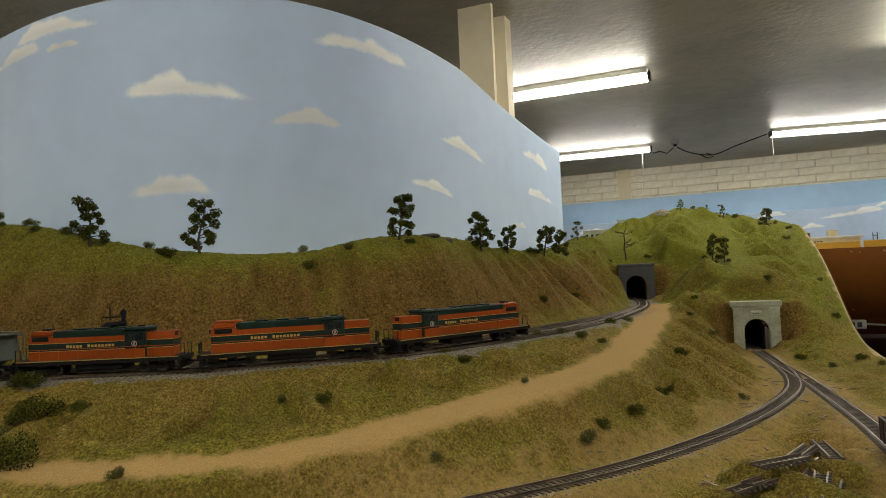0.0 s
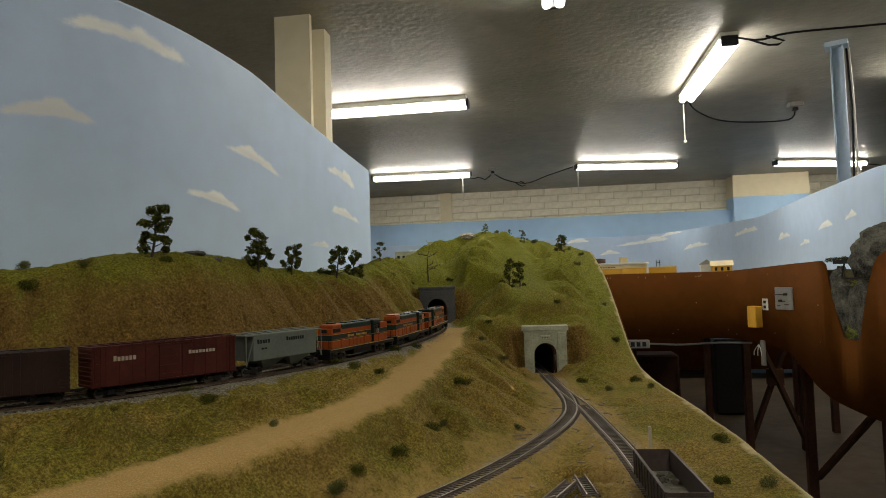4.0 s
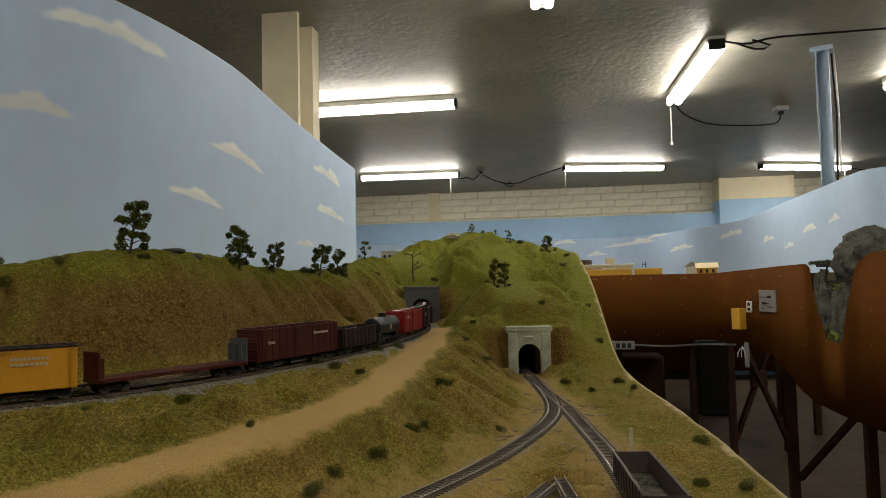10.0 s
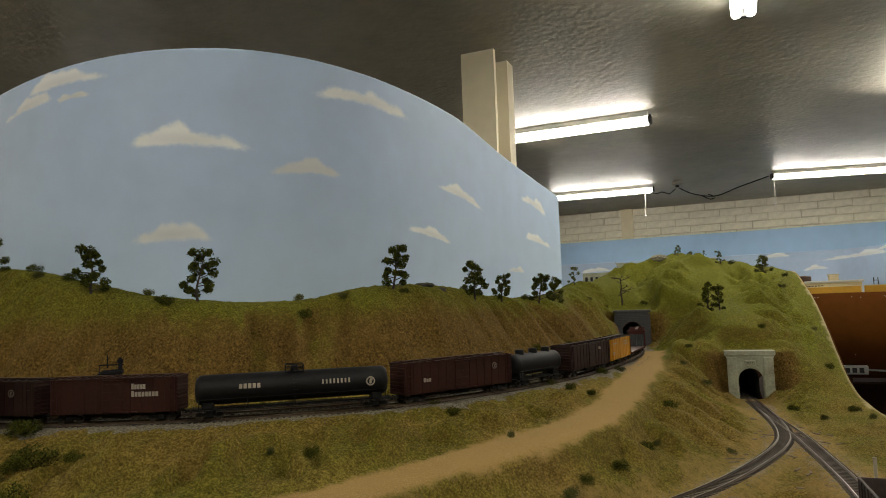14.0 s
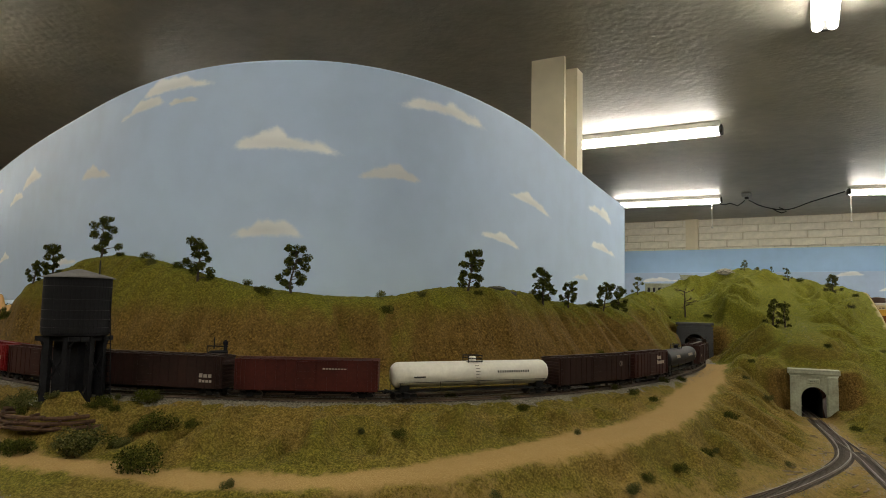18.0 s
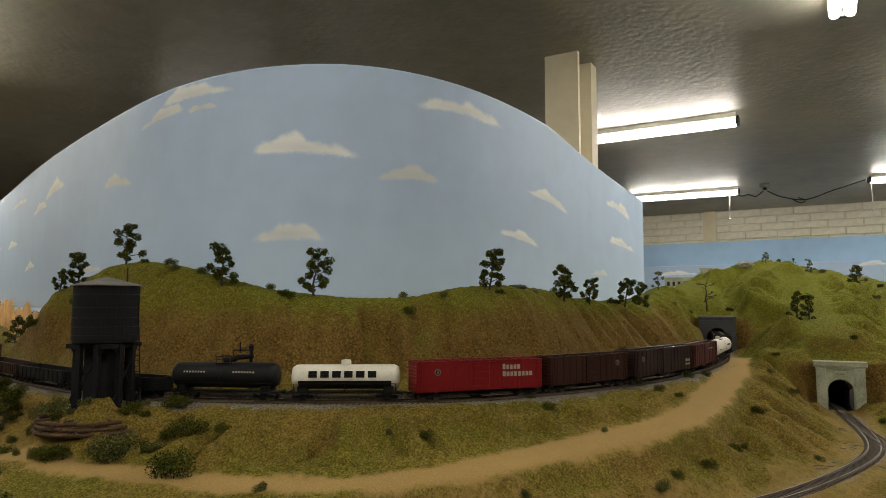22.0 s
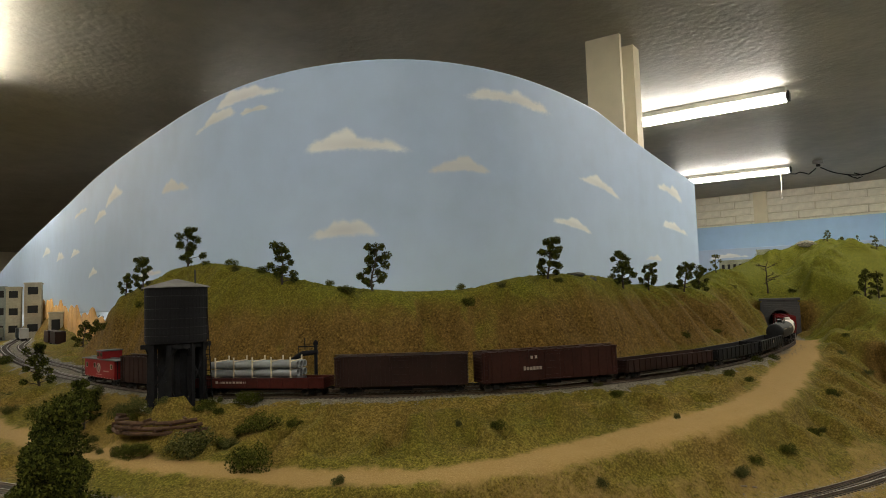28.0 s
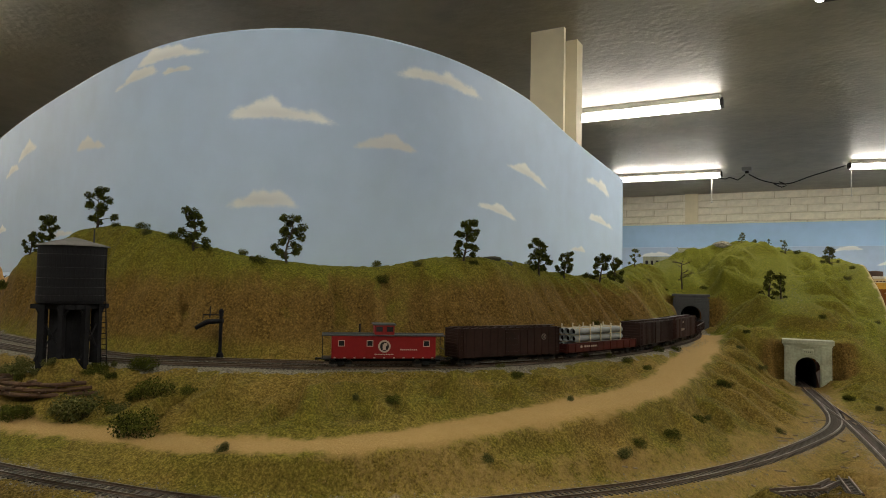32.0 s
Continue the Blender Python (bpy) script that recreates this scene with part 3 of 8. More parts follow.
    for name, v in (("road", road), ("ballast", ballast), ("lush", np.clip(lush, 0, 1)), ("bare", np.clip(bare, 0, 1)), ("rim", rim)):
        a = me.attributes.new(name, "FLOAT", "POINT")
        a.data.foreach_set("value", np.ascontiguousarray(v, dtype=np.float32))
    me.materials.append(M_ground)
    ob = new("ground", me)
    tagged(ob, "sculpted model hillside with dry grass, bare slopes and a sandy track", "ground", kind="structure")


build_ground()


def crumbs(name, x, y, size, mat, label, road=0.0, ballast=0.0, lush=0.0, bare=0.0, seed=1):
    """Loose grains that lie on the ground, joined as one stuff object."""
    r = np.random.RandomState(seed)
    z = height(x, y)
    n = len(x)
    s = size * r.uniform(0.5, 1.4, n)
    base = np.array([(-1, -0.7, -0.5), (1, -0.7, -0.4), (0, 1, -0.5), (0, 0, 1.0)])
    off = (base[None] + r.uniform(-0.45, 0.45, (n, 4, 3))) * s[:, None, None]
    a = r.uniform(0, 6.28, n)
    c, q = np.cos(a)[:, None], np.sin(a)[:, None]
    co = np.stack([off[..., 0] * c - off[..., 1] * q + x[:, None], off[..., 0] * q + off[..., 1] * c + y[:, None], off[..., 2] * 0.8 + z[:, None] + 0.1 * s[:, None]], -1).reshape(-1, 3)
    fa = (np.arange(n)[:, None, None] * 4 + np.array([(0, 1, 3), (1, 2, 3), (2, 0, 3)])[None]).reshape(-1, 3)
    me = bpy.data.meshes.new(name)
    me.from_pydata(co.tolist(), [], fa.tolist())
    for key, v in (("road", road), ("ballast", ballast), ("lush", lush), ("bare", bare), ("rim", 0.0)):
        at = me.attributes.new(key, "FLOAT", "POINT")
        at.data.foreach_set("value", np.repeat(np.broadcast_to(np.asarray(v, np.float32), (n,)), 4).astype(np.float32))
    me.materials.append(mat)
    tagged(new(name, me), label, "ground cover", kind="stuff")


def loose_cover():
    r = np.random.RandomState(17)
    x, y = r.uniform(-1.3, 0.28, 90000), 0.15 + 1.75 * r.uniform(0, 1, 90000) ** 1.25
    dm = np.minimum(line_distance(x, y, MAIN, 6)[0], line_distance(x, y, SECOND, 6)[0])
    ds = np.minimum(line_distance(x, y, SIDING, 6)[0], line_distance(x, y, BRANCH, 6)[0])
    dr = line_distance(x, y, ROAD, 2)[0]
    db, ib = line_distance(x, y, BACKDROP, 3)
    inside = (db > 0.03) & (x < np.interp(y, EDGE[::-1, 1], EDGE[::-1, 0]) - 0.01) & ((x > -0.53) | (y < 0.76)) & ~((x < -0.05) & (y > 1.74)) & ~((y > 1.5) & (y < 1.6))
    tuft = wave(x, y, 16, 41) + 0.6 * wave(x, y, 50, 42) + r.uniform(-0.25, 0.25, len(x)) > -0.12
    keep = inside & (dm > 0.034) & (ds > 0.028) & (dr > 0.026) & tuft
    z = height(x, y)
    steep = (z > 1.262) & (z < 1.35) & (x < -0.25)
    keep &= ~steep | (r.uniform(0, 1, len(x)) < 0.25)
    lush = np.clip(smooth(1.325, 1.365, z) + 0.8 * smooth(1.30, 1.75, y), 0, 1)
    crumbs("turf_crumbs", x[keep], y[keep], 0.0006, M_ground, "loose crumbs of green and tan turf", lush=lush[keep], seed=2)
    stone = inside & (((dm > 0.0155) & (dm < 0.036)) | ((ds > 0.0155) & (ds < 0.030)))
    crumbs("ballast_stones", x[stone], y[stone], 0.0009, M_ground, "loose grey ballast stones beside the rails", ballast=1.0, seed=3)
    sand = inside & (dr < 0.045) & (dm > 0.03) & (r.uniform(0, 1, len(x)) < 0.35)
    crumbs("road_pebbles", x[sand], y[sand], 0.0005, M_ground, "small tan pebbles on the dirt road", road=1.0, seed=4)


loose_cover()


# ---- room ----
def board(name, line, z0, z1, thick, mat, label, category, kind="structure", top=None):
    """An upright sheet that follows a line in plan."""
    bm = bmesh.new()
    back = offset(np.asarray(line, float), thick)
    rows = []
    for k, (a, c) in enumerate(zip(line, back)):
        t = z1 if top is None else top[k]
        f = z0[k] if isinstance(z0, np.ndarray) else z0
        rows.append([bm.verts.new((a[0], a[1], f)), bm.verts.new((a[0], a[1], t)), bm.verts.new((c[0], c[1], t)), bm.verts.new((c[0], c[1], f))])
    for r, q in zip(rows, rows[1:]):
        for k in range(4):
            bm.faces.new((r[k], r[(k + 1) % 4], q[(k + 1) % 4], q[k]))
    bm.faces.new(rows[0])
    bm.faces.new(list(reversed(rows[-1])))
    bmesh.ops.recalc_face_normals(bm, faces=bm.faces)
    ob = part(name, bm, mat)
    for p in ob.data.polygons:
        p.use_smooth = abs(p.normal.z) < 0.5 and len(p.vertices) == 4
    return tagged(ob, label, category, kind=kind)




ROWS = 110


def painted_sky(name, line, z0, z1, thick, clouds, label):
    """An upright curved board; clouds (s, z, width, height, tilt, warm) are brushed on its face."""
    coarse = np.asarray(line, float)
    at = np.arange(0, len(coarse) - 0.5, 0.5)
    line = np.stack([np.interp(at, np.arange(len(coarse)), coarse[:, k]) for k in range(2)], 1)
    back = offset(line, thick)
    d = np.r_[0, np.cumsum(np.linalg.norm(np.diff(line, axis=0), axis=1))]
    top = np.interp(at, np.arange(len(coarse)), np.broadcast_to(np.asarray(z1, float), (len(coarse),)))
    S = np.repeat(d[:, None], ROWS, 1)
    Zg = z0 + (top - z0)[:, None] * np.linspace(0, 1, ROWS)[None]
    cover, warm = np.zeros(S.shape), np.zeros(S.shape)
    for k, (s, z, w, h, tilt, tint) in enumerate(clouds):
        # a billowing top over a flat, faintly hollow base; the ends thin out
        u = (S - s) / (w * 0.5)
        v = Zg - z + (S - s) * 0.8 * min(1.0, h * 4 / w) * math.tan(radians(tilt))
        billow = 0.72 + 0.20 * np.sin(u * 3.1 + k * 1.7) + 0.12 * np.sin(u * 8.3 + k * 2.9) + 0.06 * np.sin(u * 19 + k)
        lid = h * 0.66 * np.clip(1 - np.abs(u + 0.12 * math.sin(k * 2.3)) ** 1.7, -0.3, 1) * billow
        base = -h * (0.46 - 0.10 * np.cos(u * 2.0))
        c = np.clip(np.minimum((lid * 1.25 - v) / (h * 0.40), (v - base) / (h * 0.34)), 0, 1) * np.clip((1.10 - np.abs(u)) / 0.42, 0, 1)
        belly = np.clip(1 - np.hypot(u * 1.1, (v + h * 0.02) / (h * 0.30)), 0, 1)
        warm = np.where(c > cover, np.clip(tint + 0.55 * belly, 0, 1), warm)
        cover = np.maximum(cover, c)
    n, m = S.shape
    front = np.stack([np.repeat(line[:, :1], m, 1), np.repeat(line[:, 1:2], m, 1), Zg], -1).reshape(-1, 3)
    rear = np.array([(x, y, z) for (x, y), t in zip(back, top) for z in (z0, t)])
    vid = np.arange(n * m).reshape(n, m)
    fa = np.stack([vid[:-1, :-1], vid[:-1, 1:], vid[1:, 1:], vid[1:, :-1]], -1).reshape(-1, 4).tolist()
    b = n * m
    for k in range(n - 1):
        r0, r1 = b + 2 * k, b + 2 * k + 2
        fa += [(r0, r1, r1 + 1, r0 + 1), (int(vid[k, -1]), r0 + 1, r1 + 1, int(vid[k + 1, -1])), (int(vid[k, 0]), int(vid[k + 1, 0]), r1, r0)]
    for k, r in ((0, b), (n - 1, b + 2 * n - 2)):
        fa.append([int(i) for i in vid[k]] + [r + 1, r])
    me = bpy.data.meshes.new(name)
    me.from_pydata(front.tolist() + rear.tolist(), [], fa)
    for key, v in (("cover", cover), ("warm", warm)):
        a = me.attributes.new(key, "FLOAT", "POINT")
        a.data.foreach_set("value", np.r_[v.reshape(-1), np.zeros(len(rear))].astype(np.float32))
    me.materials.append(M_sky)
    for k, p in enumerate(me.polygons):
        p.use_smooth = k < (n - 1) * (m - 1)
    return tagged(new(name, me), label, "backdrop", kind="structure")


CLOUDS = [(1.474, 1.655, 0.225, 0.052, -3.6, 0), (1.274, 1.61, 0.147, 0.036, 2.7, 0.9), (1.497, 1.497, 0.15, 0.052, 0.6, 0.5), (1.14, 1.759, 0.26, 0.049, 0.1, 0.1),
          (0.775, 1.621, 0.28, 0.036, -12.1, 0.2), (0.935, 1.517, 0.20, 0.028, -13, 0.1), (0.242, 1.67, 0.234, 0.05, -11.6, 0.1), (0.208, 1.558, 0.238, 0.039, -7.8, 0.2),
          (1.735, 1.785, 0.25, 0.040, 0, 0), (1.85, 1.757, 0.20, 0.034, 8, 0.3), (1.70, 1.752, 0.10, 0.02, 0, 0.5), (2.06, 1.647, 0.195, 0.045, -5.1, 0.8), (2.60, 1.70, 0.25, 0.05, 6, 0.3), (2.79, 1.665, 0.22, 0.04, 6, 0.3),
          (3.192, 1.724, 0.346, 0.029, -1, 0.5), (3.314, 1.585, 0.283, 0.034, 3.8, 0), (2.917, 1.489, 0.192, 0.030, 8.4, 0), (0.41, 1.459, 0.148, 0.023, -0.4, 0.6), (2.24, 1.453, 0.218, 0.026, 7.8, 0.6),
          (3.75, 1.60, 0.3, 0.045, 0, 0.2), (4.3, 1.66, 0.4, 0.05, 0, 0.2)]
arc = np.arange(len(BACKDROP)) * 0.02
painted_sky("sky_backdrop", BACKDROP, 1.36, SKY_TOP + 0.010 * np.exp(-((arc - 1.44) / 0.6) ** 2) - 0.080 * np.clip(1 - arc / 0.8, 0, 1) ** 1.2, -0.006, CLOUDS, "curved pale blue backdrop board painted with soft white clouds")
board("backdrop_skirt", BACKDROP[(BACKDROP[:, 1] < 2.15) | (BACKDROP[:, 0] < -0.7)], 1.0, 1.36, -0.006, M_sky, "lower part of the curved blue backdrop board", "backdrop")

ROOM = (-16.0, 8.0, -5.0, 10.1)


def room():
    x0, x1, y0, y1 = ROOM
    bm = bmesh.new()
    cube(bm, x0 - 0.2, x1 + 0.2, y0 - 0.2, y1 + 0.2, -0.15, 0.0)
    tagged(part("floor", bm, M_concrete), "worn brown concrete floor", "floor", kind="structure")
    bm = bmesh.new()
    cube(bm, x0 - 0.2, x1 + 0.2, y0 - 0.2, y1 + 0.2, CEIL, CEIL + 0.15)
    tagged(part("ceiling", bm, M_ceiling), "grey brushed plaster ceiling", "ceiling", kind="structure")
    for name, q in (("wall_north", (x0, x1, y1, y1 + 0.2)), ("wall_south", (x0, x1, y0 - 0.2, y0)), ("wall_west", (x0 - 0.2, x0, y0 - 0.2, y1 + 0.2)), ("wall_east", (x1, x1 + 0.2, y0 - 0.2, y1 + 0.2))):
        bm = bmesh.new()
        cube(bm, *q, 0.0, CEIL)
        tagged(part(name, bm, M_mortar if name == "wall_north" else M_cream), "cream painted block wall", "wall", kind="structure")
    rows = 5
    shapes = []
    for k in range(3):
        bm = bmesh.new()
        cube(bm, -0.196, 0.196, -0.012 - 0.003 * k, 0.004, -0.046, 0.046, bevel=0.006)
        me = bpy.data.meshes.new("block")
        bm.to_mesh(me)
        bm.free()
        me.materials.append(M_block)
        shapes.append(me)
    rnd = random.Random(9)
    wall = bpy.data.objects["wall_north"]
    for r in range(rows):
        z = CEIL - 0.055 - r * 0.101
        for k in range(26):
            o = new("block", rnd.choice(shapes))
            o.parent = wall
            o.matrix_basis = pose(-4.6 + k * 0.402 + (r % 2) * 0.2 + rnd.uniform(-0.006, 0.006), y1, z + rnd.uniform(-0.003, 0.003))
    # blue band in front of the block wall
    bm = bmesh.new()
    cube(bm, -7.0, 7.5, y1 - 0.25, y1 - 0.22, 0.9, 2.24)
    tagged(part("sky_band", bm, M_bluewall), "sky blue backdrop board along the block wall", "backdrop", kind="structure")


room()


def fitting(x, y, turn):
    # the added fill lamps get the same body as the real fittings
    th = thing("ceiling_light_or_fill", "white twin-tube fluorescent ceiling light, lit; some are added unseen fill lamps", "ceiling light", pose(x, y, LAMP_Z, 0, 0, turn), "ceiling lights")
    bm = bmesh.new()
    cube(bm, -0.598, 0.598, -0.055, 0.055, 0.012, CEIL - LAMP_Z, bevel=0.006)
    part("housing", bm, M_fixture, th)
    for s in (-1, 1):
        bm = bmesh.new()
        rod(bm, (-0.585, 0.030 * s, -0.012), (0.585, 0.030 * s, -0.012), 0.022, 12)
        part("tube", bm, M_tube, th, smooth=True)
        bm = bmesh.new()
        cube(bm, 0.6 * s - 0.012, 0.6 * s + 0.012, -0.045, 0.045, -0.028, 0.03, bevel=0.004)
        part("end_cap", bm, M_black, th, "black plastic end cap")
    li = bpy.data.lights.new("tube_light", "AREA")
    li.shape, li.size, li.size_y, li.energy, li.color = "RECTANGLE", 1.15, 0.10, LAMP_WATTS, (0.985, 0.955, 0.82)
    lo = new("tube_light", li)
    lo.matrix_basis = pose(x, y, LAMP_Z - 0.04, 0, 0, turn)


for x, y, turn in FITTINGS_AND_FILLS:
    fitting(x, y, turn)


# ---- tracks ----
M_rail = material("weathered_rail", (0.16, 0.12, 0.09), 0.4, metal=0.7, vary=0.3, scale=40.0)
M_railtop = material("polished_rail_head", (0.27, 0.25, 0.22), 0.40, metal=1.0, vary=0.1, scale=40.0)
M_tie = material("dark_tie_wood", (0.072, 0.060, 0.048), 0.85, vary=0.4, scale=90.0)


def with_z(line, z):
    return np.c_[line[:, :2], np.full(len(line), z)] if line.shape[1] == 2 else line


def rail(line, off, name, parent):
    """A rail of T shape swept along a line; its head is bright."""
    l = offset(line, off)
    t = np.gradient(l[:, :2], axis=0)
    t /= np.linalg.norm(t, axis=1)[:, None]
    prof = [(-0.0011, 0.0005), (-0.0011, 0.0010), (-0.0003, 0.0012), (-0.0003, 0.0022), (-0.0006, 0.0024), (-0.0006, 0.0030), (0.0006, 0.0030), (0.0006, 0.0024), (0.0003, 0.0022), (0.0003, 0.0012), (0.0011, 0.0010), (0.0011, 0.0005)]
    co, fa, mi = [], [], []
    n = len(prof)
    for (x, y, z), (tx, ty) in zip(l, t):
        co += [(x - ty * a, y + tx * a, z + h) for a, h in prof]
    for k in range(len(l) - 1):
        for j in range(n):
            fa.append((k * n + j, k * n + (j + 1) % n, (k + 1) * n + (j + 1) % n, (k + 1) * n + j))
            mi.append(1 if j == 5 else 0)
    me = bpy.data.meshes.new(name)
    me.from_pydata(co, [], fa)
    me.materials.append(M_rail)
    me.materials.append(M_railtop)
    me.polygons.foreach_set("material_index", mi)
    ob = new(name, me)
    ob.parent = parent
    return ob


def tie_mesh():
    bm = bmesh.new()
    cube(bm, -0.0013, 0.0013, -0.0138, 0.0138, -0.0022, 0.0006, bevel=0.0003)
    me = bpy.data.meshes.new("tie")
    bm.to_mesh(me)
    bm.free()
    me.materials.append(M_tie)
    return me


TIE = tie_mesh()


def track(name, line, label, single=None, skip=None):
    th = thing(name, label, "model track")
    rail(line, 0.00825, "rail", th)
    rail(line, -0.00825, "rail", th)
    d = np.r_[0, np.cumsum(np.linalg.norm(np.diff(line[:, :2], axis=0), axis=1))]
    co, fa = [], []
    for s in np.arange(0.003, d[-1], 0.0066):
        p = np.array([np.interp(s, d, line[:, k]) for k in range(3)])
        q = np.array([np.interp(s + 0.004, d, line[:, k]) for k in range(3)])
        if skip is not None and skip(p):
            continue
        a = math.atan2(q[1] - p[1], q[0] - p[0]) + random.uniform(-0.02, 0.02)
        m = Matrix.Translation(p) @ Matrix.Rotation(a, 4, "Z")
        if single is not None and single(p):
            o = new("tie", TIE)
            o.parent = th
            o.matrix_basis = m
        else:
            b = len(co)
            co += [m @ Vector((x, y, z)) for x in (-0.0013, 0.0013) for y in (-0.0138, 0.0138) for z in (-0.0022, 0.0006)]
            fa += [tuple(b + i for i in q) for q in ((0, 1, 3, 2), (4, 6, 7, 5), (0, 4, 5, 1), (2, 3, 7, 6), (1, 5, 7, 3))]
    if co:
        me = bpy.data.meshes.new("tie_run")
        me.from_pydata(co, [], fa)
        me.materials.append(M_tie)
        o = new("tie_run", me)
        o.parent, o["kind"] = th, "stuff"
    return th


near_siding = lambda p: 0.52 < p[1] < 1.56 and p[0] > -0.2
track("siding_track", SIDING, "curved siding track with dark ties and bright rail heads", near_siding)
track("branch_track", BRANCH, "spur track that leaves the siding at a turnout", near_siding, lambda p: np.min(np.hypot(SIDING[:, 0] - p[0], SIDING[:, 1] - p[1])) < 0.016)
track("main_track", with_z(MAIN, Z_MAIN), "main line track on grey stone ballast")
track("passing_track", with_z(SECOND, Z_MAIN), "second main line track behind the first one", skip=lambda p: np.min(np.hypot(MAIN[:, 0] - p[0], MAIN[:, 1] - p[1])) < 0.016)
# hidden shelf that carries the line behind the painted sky
hidden = with_z(MAIN, 0)[int(len(MAIN) * 0.60):]
hidden = hidden[(hidden[:, 1] > 1.80)]
board("hidden_roadbed", offset(hidden, 0.025)[::6], Z_MAIN - 0.02, Z_MAIN - 0.0025, -0.05, M_leg, "hidden timber roadbed behind the painted sky", "roadbed")

# ---- tunnel portals ----
M_portal = material("pale_cast_concrete", (0.34, 0.35, 0.26), 0.85, vary=0.22, scale=30.0, bump=0.0006, bump_scale=300.0, second=(0.20, 0.20, 0.14))
M_stone = material("dark_grey_stone", (0.085, 0.086, 0.088), 0.9, vary=0.3, scale=60.0, bump=0.0006, bump_scale=400.0)
M_lining = material("near_black_tunnel_lining", (0.02, 0.018, 0.016), 0.95, vary=0.3, scale=30.0)


def arch_line(half, spring, n=14):
    pts = [(-half, 0.0), (-half, spring)]
    pts += [(-half * math.cos(math.pi * k / n), spring + half * math.sin(math.pi * k / n)) for k in range(1, n)]
    return pts + [(half, spring), (half, 0.0)]


def portal_wall(bm, half, top, hw, spring, depth, foot=-0.02):
    """A wall with an arched hole; its face lies at y = 0."""
    inner = arch_line(hw, spring)
    inner[0], inner[-1] = (-hw, foot), (hw, foot)
    outer = [(-half, foot), (-half, spring)]
    n = len(inner) - 4
    for k in range(n):
        f = (k + 1) / (n + 1)
        a = math.pi * f
        c, s = -math.cos(a), math.sin(a)
        q = min(half / abs(c) if abs(c) > 1e-6 else 9, (top - spring) / s if s > 1e-6 else 9)
        outer.append((c * q, spring + s * q))
    outer += [(half, spring), (half, foot)]
    for y0, flip in ((0.0, False), (depth, True)):
        vi = [bm.verts.new((x, y0, z)) for x, z in inner]
        vo = [bm.verts.new((x, y0, z)) for x, z in outer]
        for k in range(len(vi) - 1):
            f = (vo[k], vo[k + 1], vi[k + 1], vi[k])
            bm.faces.new(f if not flip else tuple(reversed(f)))
        if not flip:
            fi, fo = vi, vo
        else:
            for a, b in ((fi, vi), (fo, vo)):
                for k in range(len(a) - 1):
                    bm.faces.new((a[k], a[k + 1], b[k + 1], b[k]))
    bmesh.ops.recalc_face_normals(bm, faces=bm.faces)


def lining(line, half, spring, name, parent_m, z, start, length):
    """The dark tube behind a portal."""
    d = np.r_[0, np.cumsum(np.linalg.norm(np.diff(line[:, :2], axis=0), axis=1))]
    k0 = int(np.argmin(np.hypot(line[:, 0] - start[0], line[:, 1] - start[1])))
    sec = arch_line(half, spring)
    sec = [(sec[0][0], -0.006)] + sec[1:-1] + [(sec[-1][0], -0.006)]
    bm = bmesh.new()
    rows = []
    for s in np.linspace(0, length, 12):
        p = [np.interp(d[k0] + s, d, line[:, k]) for k in range(2)]
        q = [np.interp(d[k0] + s + 0.01, d, line[:, k]) for k in range(2)]
        a = math.atan2(q[1] - p[1], q[0] - p[0])
        rows.append([bm.verts.new((p[0] + math.sin(a) * x, p[1] - math.cos(a) * x, z + h)) for x, h in sec])
    for r, q in zip(rows, rows[1:]):
        for k in range(len(r)):
            bm.faces.new((r[k], r[(k + 1) % len(r)], q[(k + 1) % len(r)], q[k]))
    bm.faces.new(rows[-1])
    tagged(part(name, bm, M_lining, smooth=False), "dark tunnel bore behind its portal", "tunnel", kind="structure")


